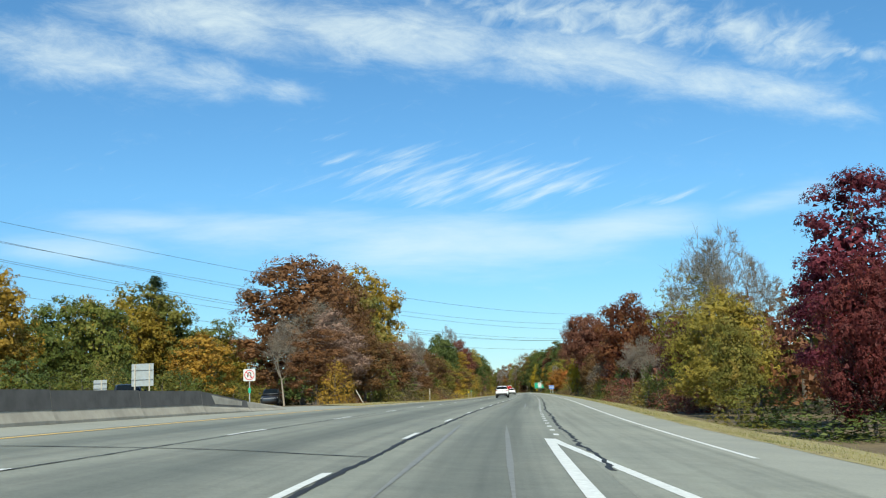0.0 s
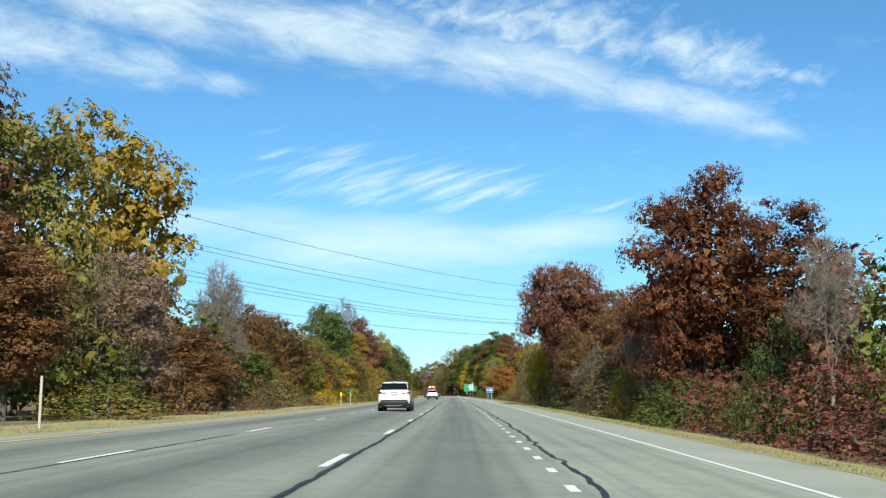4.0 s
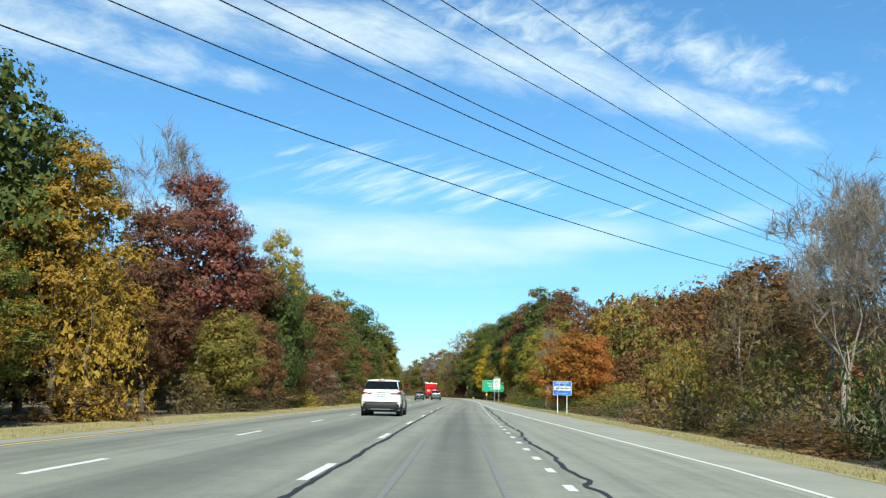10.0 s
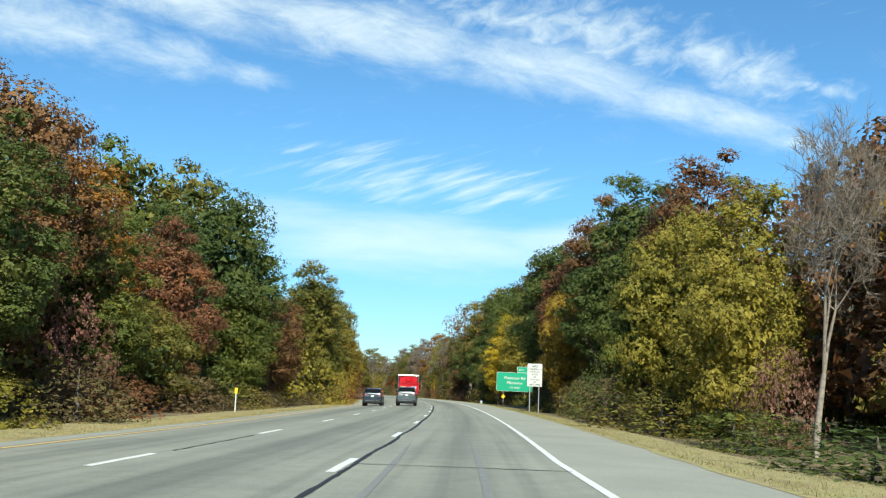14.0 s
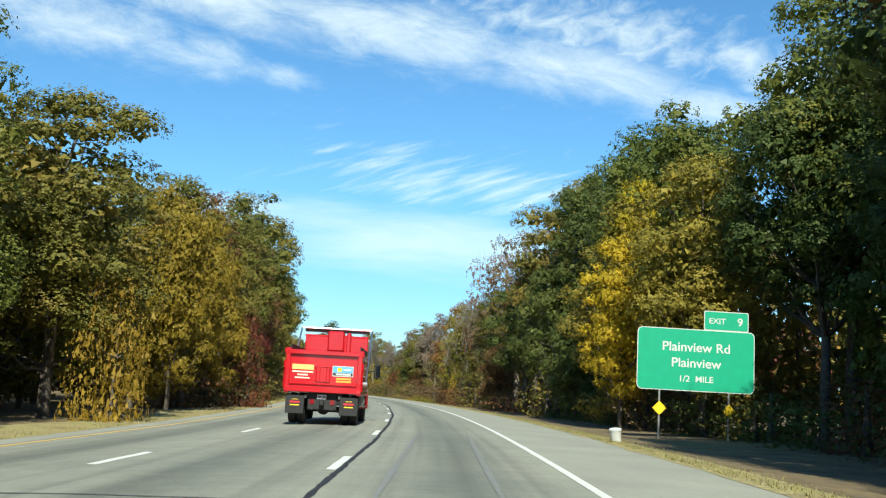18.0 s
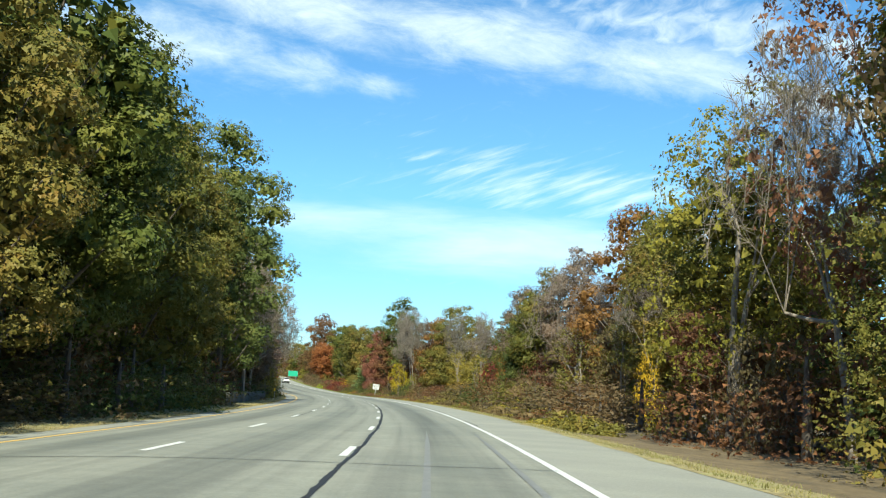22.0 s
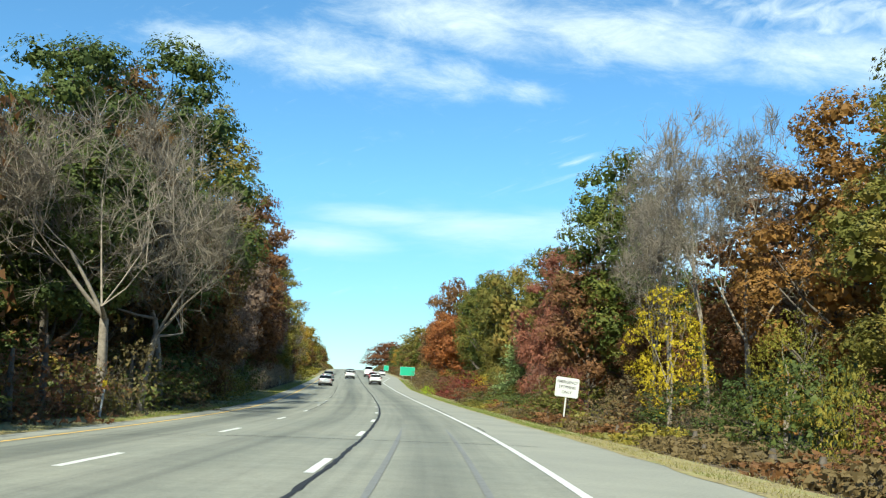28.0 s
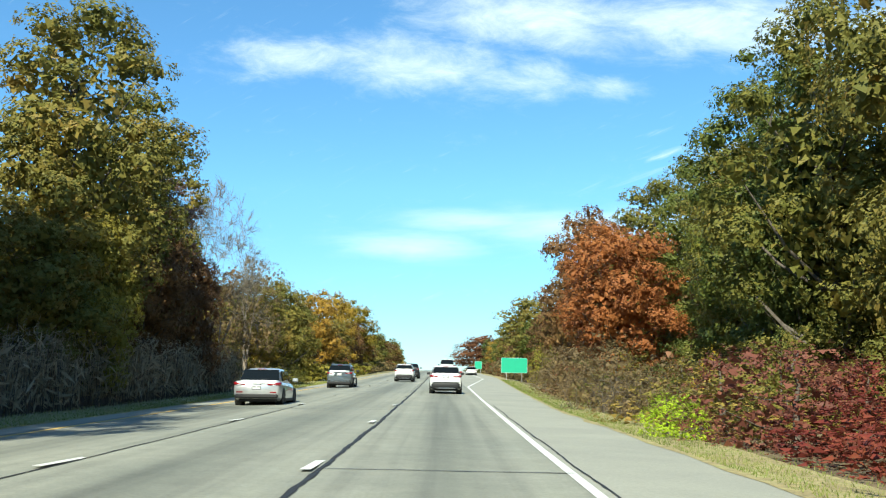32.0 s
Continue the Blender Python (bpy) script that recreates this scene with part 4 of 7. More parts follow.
# grass on the verges
def grass(name, a, b, per_metre, side, label, h0=0.025, h1=0.085, mat=None):
    r = np.random.default_rng(11 + len(name))
    n = int((b - a) * per_metre)
    ss = r.uniform(a, b, n)
    cs, tip = np.zeros((n, 3)), np.zeros((n, 3))
    for i, s in enumerate(ss):
        if side > 0:
            lat = pave_right(s) + 0.02 + abs(r.normal(0, 0.55)) * verge_width(s)
        else:
            lat = -10.55 - abs(r.normal(0, 1.2))
        cs[i] = on(float(s), float(lat), 0.02)
    h = r.uniform(h0, h1, n) * (0.6 + 0.8 * r.random(n))
    lean = r.normal(scale=0.45, size=(n, 2))
    an = r.uniform(0, 6.28, n)
    w = np.stack([np.cos(an), np.sin(an), np.zeros(n)], 1) * r.uniform(0.006, 0.014, n)[:, None]
    top = cs + np.stack([lean[:, 0] * h, lean[:, 1] * h, h], 1)
    v = np.stack([cs - w, cs + w, top], 1).reshape(-1, 3)
    me = bpy.data.meshes.new(name)
    me.vertices.add(3 * n)
    me.vertices.foreach_set("co", v.ravel())
    me.loops.add(3 * n)
    me.loops.foreach_set("vertex_index", np.arange(3 * n))
    me.polygons.add(n)
    me.polygons.foreach_set("loop_start", np.arange(0, 3 * n, 3))
    me.polygons.foreach_set("loop_total", np.full(n, 3))
    me.materials.append(mat or GRASS)
    me.update()
    return tagged(new(name, me), label, "grass", kind="stuff")


grass("grass_right", 10, 690, 150, 1, "dry uneven grass along the shoulder")
grass("grass_right_far", 690, 880, 240, 1, "short greenish grass along the shoulder", mat=GREEN_GRASS)
grass("grass_left", 66, 690, 130, -1, "dry yellow grass along the median")
grass("grass_left_far", 690, 860, 300, -1, "short greenish grass along the median", mat=GREEN_GRASS)


def reeds(a, b, lat, n):
    """A stand of tall pale reeds with feathery heads."""
    r = np.random.default_rng(5)
    cs, ns, sz = [], [], []
    segs = []
    for _ in range(n):
        s, l = r.uniform(a, b), lat - abs(r.normal(0, 0.9))
        h = r.uniform(1.5, 2.7)
        p = on(float(s), float(l), -0.05)
        q = p + Vector((r.normal(0, 0.16), r.normal(0, 0.16), h))
        segs.append((p, q, 0.012, 0.005))
        for k in range(5):
            f = r.uniform(0.2, 0.9)
            cs.append(np.array(p.lerp(q, f)) + r.normal(scale=0.12, size=3))
            ns.append(np.array([r.normal(), r.normal(), 0.1]))
            sz.append(r.uniform(0.4, 0.7))
        for k in range(4):
            cs.append(np.array(q) + r.normal(scale=(0.06, 0.06, 0.14), size=3))
            ns.append(r.normal(size=3))
            sz.append(0.22)
    return np.array(cs), np.array(ns), np.array(sz), segs


# ---- vehicles ----
RUBBER = plain("tyre_rubber", (0.018, 0.018, 0.019), 0.8, 0, 0.2, 10)
BLACK_TRIM = plain("black_plastic_trim", (0.011, 0.011, 0.012), 0.65, 0, 0.15, 10)
CHROME = plain("polished_metal", (0.78, 0.79, 0.80), 0.32, 1.0, 0.06)
ALLOY = plain("alloy_wheel", (0.42, 0.43, 0.44), 0.3, 0.9, 0.1)
BLACK_RIM = plain("dark_alloy_wheel", (0.05, 0.05, 0.055), 0.35, 0.6, 0.1)
TAIL_RED = plain("red_tail_lamp_lens", (0.20, 0.006, 0.010), 0.15, 0, 0.1, 10, 0, 0.8)
CLEAR_LENS = plain("clear_lamp_lens", (0.70, 0.72, 0.74), 0.1, 0.3, 0.05, 10, 0, 0.8)
PLATE_M = plain("number_plate", (0.68, 0.70, 0.72), 0.5, 0, 0.05)
CAR_GLASS, _nt, _b = material("tinted_car_glass")
_b.inputs["Base Color"].default_value = (0.006, 0.008, 0.009, 1)
_b.inputs["Roughness"].default_value = 0.06
_b.inputs["Specular IOR Level"].default_value = 0.2


def paint(name, color, metal=0.0):
    m, nt, b = material(name)
    n = noise_node(nt, 3.0, 5.0)
    dirt = ramp_node(nt, [(0.35, tuple(c * 0.88 for c in color)), (0.65, color)], n)
    nt.links.new(dirt.outputs[0], b.inputs["Base Color"])
    b.inputs["Metallic"].default_value, b.inputs["Roughness"].default_value = metal, 0.32
    b.inputs["Coat Weight"].default_value, b.inputs["Coat Roughness"].default_value = 0.9, 0.05
    return m


PAINT = {"white": paint("white_car_paint", (0.64, 0.65, 0.645)), "black": paint("black_car_paint", (0.012, 0.012, 0.014)), "grey": paint("grey_metallic_paint", (0.13, 0.155, 0.165), 0.55),
         "silver": paint("silver_metallic_paint", (0.52, 0.53, 0.54), 0.5), "red": paint("red_car_paint", (0.36, 0.012, 0.02)), "slate": paint("slate_blue_paint", (0.045, 0.06, 0.075), 0.5),
         "truck": paint("bright_red_truck_paint", (0.47, 0.004, 0.012))}


def loft_bm(sections):
    """A smooth body through cross-sections with equal numbers of points."""
    bm = bmesh.new()
    rings = [[bm.verts.new(p) for p in sec] for sec in sections]
    n = len(rings[0])
    for a, b in zip(rings, rings[1:]):
        for i in range(n):
            bm.faces.new((a[i], a[(i + 1) % n], b[(i + 1) % n], b[i]))
    bm.faces.new(rings[0][::-1])
    bm.faces.new(rings[-1])
    bmesh.ops.recalc_face_normals(bm, faces=bm.faces)
    for f in bm.faces:
        f.smooth = True
    return bm


def wheel(root, x, y, r, w, rim_mat, side):
    """A tyre with its rim, spokes and hub."""
    bm = bmesh.new()
    prof = [(0.62, -0.5), (0.9, -0.5), (0.98, -0.38), (1.0, -0.1), (1.0, 0.1), (0.98, 0.38), (0.9, 0.5), (0.62, 0.5)]
    seg = 26
    rings = []
    for i in range(seg):
        a = 2 * math.pi * i / seg
        rings.append([bm.verts.new((d * w, r * k * math.cos(a), r * k * math.sin(a))) for k, d in prof])
    for i in range(seg):
        p, q = rings[i], rings[(i + 1) % seg]
        for j in range(len(prof)):
            bm.faces.new((p[j], p[(j + 1) % len(prof)], q[(j + 1) % len(prof)], q[j]))
    bmesh.ops.recalc_face_normals(bm, faces=bm.faces)
    ty = part("tyre", (bm, RUBBER), root, "", pose(x, y, r))
    bm = bmesh.new()
    o = side * w * 0.36
    tube_bm((o - side * 0.03, 0, 0), (o, 0, 0), r * 0.14, r * 0.12, 12, bm)
    for i in range(7):
        a = 2 * math.pi * i / 7
        tube_bm((o - side * 0.02, r * 0.1 * math.cos(a), r * 0.1 * math.sin(a)), (o - side * 0.03, r * 0.6 * math.cos(a), r * 0.6 * math.sin(a)), r * 0.075, r * 0.055, 5, bm)
    for i in range(seg):
        a, b = 2 * math.pi * i / seg, 2 * math.pi * (i + 1) / seg
        tube_bm((o, r * 0.63 * math.cos(a), r * 0.63 * math.sin(a)), (o, r * 0.63 * math.cos(b), r * 0.63 * math.sin(b)), r * 0.04, r * 0.04, 4, bm, False)
    part("rim", (bm, rim_mat), ty)
    part("brake_disc", (tube_bm((-side * w * 0.1, 0, 0), (0, 0, 0), r * 0.6, r * 0.6, 18), BLACK_TRIM), ty)


def quad_plate(root, name, pts, mat, out, label="", thick=0.012):
    """A flat panel set slightly proud of the body."""
    p = [Vector(v) for v in pts]
    nrm = (p[1] - p[0]).cross(p[2] - p[0]).normalized()
    if nrm.dot(Vector(out)) < 0:
        nrm = -nrm
    bm = bmesh.new()
    a = [bm.verts.new(v + nrm * thick) for v in p]
    b = [bm.verts.new(v - nrm * 0.02) for v in p]
    bm.faces.new(a)
    bm.faces.new(b[::-1])
    for i in range(len(p)):
        j = (i + 1) % len(p)
        bm.faces.new((a[i], a[j], b[j], b[i]))
    bmesh.ops.recalc_face_normals(bm, faces=bm.faces)
    return part(name, (bm, mat), root, label)


def car(name, s, lat, color, label, kind="suv", L=4.7, W=1.86, H=1.68, rims=None, turn=0.0, plate=True, category="car", rails=False):
    """A road car with its rear end at s, heading along the road."""
    root = thing(name, stand(s, lat, turn), label, category)
    body, w = PAINT[color], W / 2
    r = 0.36 if kind == "suv" else 0.32
    g = 0.24 if kind == "suv" else 0.18
    belt = H * (0.68 if kind == "suv" else 0.62)
    hood = H * (0.63 if kind == "suv" else 0.58)
    tail = belt * (1.0 if kind == "suv" else 1.02)
    st = [(0.0, 0.87, 0.45, tail - 0.06), (0.06, 0.955, 0.36, tail), (0.5, 0.99, g, tail + 0.01), (L * 0.3, 1.0, g, belt), (L * 0.62, 1.0, g, belt - 0.02), (L * 0.74, 0.985, g, hood), (L * 0.93, 0.93, g, hood - 0.12), (L - 0.05, 0.86, 0.34, hood - 0.22), (L, 0.74, 0.42, hood - 0.32)]

    def ring(y, k, z0, z1):
        x = w * k
        h = z1 - z0
        right = [(x * 0.90, y, z0), (x * 0.985, y, z0 + h * 0.14), (x, y, z0 + h * 0.42), (x * 0.985, y, z0 + h * 0.72), (x * 0.945, y, z0 + h * 0.93), (x * 0.86, y, z1)]
        return right + [(-a, b, c) for a, b, c in reversed(right)]

    part("body", (loft_bm([ring(*q) for q in st]), body), root)
    if kind == "suv":
        gs = [(0.10, 0.85, 0.80, belt - 0.02, belt + 0.02), (0.42, 0.87, 0.76, belt - 0.02, H - 0.10), (0.62, 0.88, 0.75, belt - 0.02, H - 0.02), (L * 0.42, 0.89, 0.76, belt - 0.02, H), (L * 0.55, 0.885, 0.75, belt - 0.02, H - 0.04), (L * 0.72, 0.86, 0.78, belt - 0.02, belt + 0.04)]
        rear = ((0.17, belt + 0.07), (0.43, H - 0.13))
    else:
        gs = [(0.55, 0.82, 0.80, belt - 0.02, belt + 0.01), (1.15, 0.86, 0.70, belt - 0.02, H - 0.08), (1.6, 0.87, 0.70, belt - 0.02, H - 0.01), (L * 0.48, 0.88, 0.71, belt - 0.02, H), (L * 0.58, 0.87, 0.70, belt - 0.02, H - 0.05), (L * 0.76, 0.84, 0.76, belt - 0.02, belt + 0.01)]
        rear = ((0.66, belt + 0.05), (1.13, H - 0.11))

    def cabin(y, k0, k1, z0, z1):
        a, b = w * k0, w * k1
        h = z1 - z0
        right = [(a, y, z0), (a * 0.62 + b * 0.38, y, z0 + h * 0.42), (b * 1.035, y, z0 + h * 0.76), (b * 0.985, y, z0 + h * 0.90), (b * 0.86, y, z0 + h * 0.965), (b * 0.45, y, z1)]
        return right + [(-p, q, c) for p, q, c in reversed(right)]

    part("cabin", (loft_bm([cabin(*q) for q in gs]), body), root)
    (y0, z0), (y1, z1) = rear
    quad_plate(root, "rear_window", [(-w * 0.83, y0 - 0.05, z0), (w * 0.83, y0 - 0.05, z0), (w * 0.73, y1 - 0.05, z1), (-w * 0.73, y1 - 0.05, z1)], CAR_GLASS, (0, -1, 0.3), "dark tinted rear window", 0.03)
    ys, ye = (0.62, L * 0.66) if kind == "suv" else (1.0, L * 0.70)
    cuts = [ys, ys + (ye - ys) * 0.26, ys + (ye - ys) * 0.58, ye - 0.25] if kind == "suv" else [ys + 0.15, ys + (ye - ys) * 0.45, ye - 0.2]
    for sx in (-1, 1):
        for k, (a, b) in enumerate(zip(cuts, cuts[1:])):
            ta, tb = (0.10 if k == 0 else 0), (0.38 if k == len(cuts) - 2 else 0)
            lo, hi = belt + 0.03, H - 0.13
            quad_plate(root, "side_window", [(sx * w * 0.875, a + 0.03, lo), (sx * w * 0.875, b - 0.03, lo), (sx * w * 0.775, b - 0.03 - tb, hi), (sx * w * 0.775, a + 0.03 + ta, hi)], CAR_GLASS, (sx, 0, 0.3), "", 0.022)
        # tail lamp that wraps the corner
        secs = []
        for kx, y, mid, up in ((0.46, -0.014, tail - 0.135, 0.020), (0.66, -0.020, tail - 0.13, 0.038), (0.82, -0.010, tail - 0.12, 0.055), (0.92, 0.035, tail - 0.11, 0.066), (0.985, 0.13, tail - 0.10, 0.066), (1.008, 0.28, tail - 0.085, 0.045), (1.004, 0.40, tail - 0.07, 0.018)):
            x = sx * w * kx
            secs.append([(x, y, mid - up), (x, y, mid + up), (x * 0.93, y + 0.09, mid + up * 0.9), (x * 0.93, y + 0.09, mid - up * 0.9)])
        lamp = part("tail_lamp", (loft_bm(secs), TAIL_RED), root)
        part("lens", (box_bm(w * 0.16, 0.012, 0.028, (sx * w * 0.72, -0.022, tail - 0.155), 0.004), CLEAR_LENS), lamp)
        part("reflector", (box_bm(0.24, 0.02, 0.05, (sx * w * 0.70, 0.005, 0.50), 0.006), TAIL_RED), root)
        part("head_lamp", (box_bm(w * 0.40, 0.24, 0.14, (sx * w * 0.66, L - 0.16, hood - 0.30), 0.04), CLEAR_LENS), root)
        bm = box_bm(0.22, 0.10, 0.15, (sx * (w + 0.10), L * 0.655, belt + 0.10), 0.035)
        part("wing_mirror", (bm, body if kind != "suv" else BLACK_TRIM), root)
        part("door_handle", (box_bm(0.03, 0.2, 0.035, (sx * w * 0.985, L * 0.34, belt - 0.12), 0.008), CHROME), root)
        part("door_handle", (box_bm(0.03, 0.2, 0.035, (sx * w * 0.985, L * 0.52, belt - 0.12), 0.008), CHROME), root)
        part("sill", (box_bm(0.06, L * 0.42, 0.13, (sx * w * 0.955, L * 0.49, g + 0.06), 0.02), BLACK_TRIM), root)
        for y in (L * 0.19, L * 0.79):
            part("wheel_arch", (tube_bm((sx * (w - 0.28), y, r), (sx * (w + 0.004), y, r), r * 1.17, r * 1.17, 24), BLACK_TRIM), root)
            wheel(root, sx * (w - 0.10), y, r, 0.23, rims or ALLOY, sx)
        if rails:
            bm = tube_bm((sx * w * 0.66, 0.75, H + 0.05), (sx * w * 0.66, L * 0.56, H + 0.05), 0.022, 0.022, 6)
            for y in (0.75, L * 0.33, L * 0.56):
                tube_bm((sx * w * 0.66, y, H - 0.05), (sx * w * 0.66, y, H + 0.05), 0.022, 0.022, 6, bm)
            part("roof_rail", (bm, ALLOY), root)
        part("exhaust", (tube_bm((sx * w * 0.58, -0.01, 0.36), (sx * w * 0.58, 0.12, 0.36), 0.045, 0.045, 10), CHROME), root)
    if kind == "suv" and color in ("white", "black"):
        secs = []
        for kx, y, lo, hi in ((-1.006, 0.58, 0.40, 0.50), (-0.99, 0.18, 0.36, 0.60), (-0.87, 0.01, 0.31, 0.68), (-0.66, -0.035, 0.28, 0.67), (0.66, -0.035, 0.28, 0.67), (0.87, 0.01, 0.31, 0.68), (0.99, 0.18, 0.36, 0.60), (1.006, 0.58, 0.40, 0.50)):
            x = w * kx
            secs.append([(x, y + 0.06, lo), (x, y + 0.01, lo + 0.08), (x, y - 0.012, hi - 0.12), (x, y + 0.02, hi), (x * 0.9, y + 0.16, hi), (x * 0.9, y + 0.16, lo)])
        part("rear_bumper", (loft_bm(secs), BLACK_TRIM), root)
        part("skid_plate", (box_bm(W * 0.50, 0.05, 0.05, (0, -0.035, 0.33), 0.015), ALLOY), root)
        part("bumper_lip", (box_bm(W * 0.86, 0.06, 0.04, (0, -0.03, 0.70), 0.015), body), root)
        part("tailgate_fold", (box_bm(W * 0.80, 0.05, 0.025, (0, 0.006, tail - 0.36), 0.01), body), root)
    elif kind == "suv":
        part("rear_bumper", (box_bm(W * 0.91, 0.20, 0.22, (0, 0.05, 0.56), 0.07), body), root)
        part("bumper_strip", (box_bm(W * 0.72, 0.03, 0.028, (0, -0.045, 0.475), 0.01), CHROME), root)
        part("bumper_cladding", (box_bm(W * 0.88, 0.20, 0.20, (0, 0.07, 0.36), 0.05), BLACK_TRIM), root)
        part("tailgate_fold", (box_bm(W * 0.62, 0.05, 0.03, (0, -0.002, tail - 0.33), 0.012), body), root)
        part("plate_recess", (box_bm(0.74, 0.016, 0.20, (0, -0.001, tail - 0.20), 0.006), body), root)
    else:
        part("rear_bumper", (box_bm(W * 0.90, 0.18, 0.16, (0, 0.06, 0.36), 0.05), BLACK_TRIM), root)
    part("underbody", (box_bm(W * 0.80, L * 0.86, 0.12, (0, L / 2, g + 0.02), 0.02), BLACK_TRIM), root)
    pz = tail - 0.20 if kind == "suv" else tail - 0.22
    if plate:
        part("plate_frame", (box_bm(0.35, 0.02, 0.19, (0, -0.004, pz), 0.008), BLACK_TRIM), root)
        pl = part("number_plate", (box_bm(0.31, 0.016, 0.155, (0, -0.012, pz), 0.008), PLATE_M), root)
        for x in (-0.075, 0.075):
            part("plate_bar", (box_bm(0.11, 0.004, 0.05, (x, -0.023, pz), 0), SIGN_GREY), pl)
        part("plate_trim", (box_bm(W * 0.52, 0.03, 0.03, (0, -0.008, pz + 0.125), 0.008), CHROME if color == "white" else BLACK_TRIM), root)
    part("brake_lamp", (box_bm(0.34, 0.03, 0.03, (0, y1 - 0.09, z1 + 0.045), 0.006), TAIL_RED), root)
    part("wiper", (tube_bm((0, y0 - 0.09, z0 + 0.03), (0.34, y0 - 0.07, z0 + 0.07), 0.008, 0.006, 5), BLACK_TRIM), root)
    quad_plate(root, "windscreen", [(-w * 0.74, L * 0.705, belt + 0.07), (w * 0.74, L * 0.705, belt + 0.07), (w * 0.64, L * 0.575, H - 0.10), (-w * 0.64, L * 0.575, H - 0.10)], CAR_GLASS, (0, 1, 0.5), "", 0.03)
    part("aerial_fin", (loft_bm([[(-0.03, 0.70, H - 0.02), (0.03, 0.70, H - 0.02), (0.008, 0.74, H + 0.07), (-0.008, 0.74, H + 0.07)], [(-0.012, 0.88, H - 0.02), (0.012, 0.88, H - 0.02), (0.006, 0.86, H), (-0.006, 0.86, H)]]), body), root) if kind == "suv" else None
    return root


car("white_suv", 153.3, -3.78, "white", "white SUV with a dark bumper and red tail lamps", "suv", 5.15, 1.99, 1.79, BLACK_RIM)
car("white_suv", 278.6, -3.85, "white", "white SUV in the middle lane with a dark bumper", "suv", 5.15, 1.99, 1.79, BLACK_RIM)
car("grey_suv", 416.8, -4.2, "grey", "grey metallic SUV with silver roof rails", "suv", 4.69, 1.84, 1.72, rails=True)
car("dark_hatchback", 417.5, -7.3, "slate", "dark slate car in the far lane", "suv", 4.4, 1.82, 1.62)
car("white_crossover", 808.5, 0.15, "white", "white crossover with a dark lower bumper", "suv", 4.65, 1.86, 1.66)
car("silver_sedan", 789.0, -7.1, "silver", "silver sedan in the far lane", "sedan", 4.75, 1.82, 1.46)
car("grey_suv", 821.5, -7.3, "grey", "dark grey SUV in the far lane", "suv", 4.6, 1.84, 1.70, rails=True)
car("white_suv", 846.0, -3.66, "white", "white SUV farther up the hill", "suv", 4.7, 1.86, 1.7)
car("black_suv", 866.0, -3.6, "black", "black SUV farther up the hill", "suv", 4.7, 1.88, 1.75)
car("red_sedan", 852.0, 0.9, "red", "dark red sedan up the hill", "sedan", 4.7, 1.84, 1.5)
car("white_van", 880.0, 0.6, "white", "tall white van up the hill", "suv", 5.4, 2.0, 2.4)
car("white_sedan", 920.0, 5.0, "white", "white car in the exit lane", "sedan", 4.7, 1.84, 1.5)
car("dark_pickup", 66.0, -26.5, "black", "dark SUV coming down the slip road", "suv", 5.2, 2.0, 1.85, turn=205)
car("dark_pickup", 103.0, -26.2, "black", "dark SUV coming down the slip road", "suv", 5.0, 1.95, 1.8, turn=190)


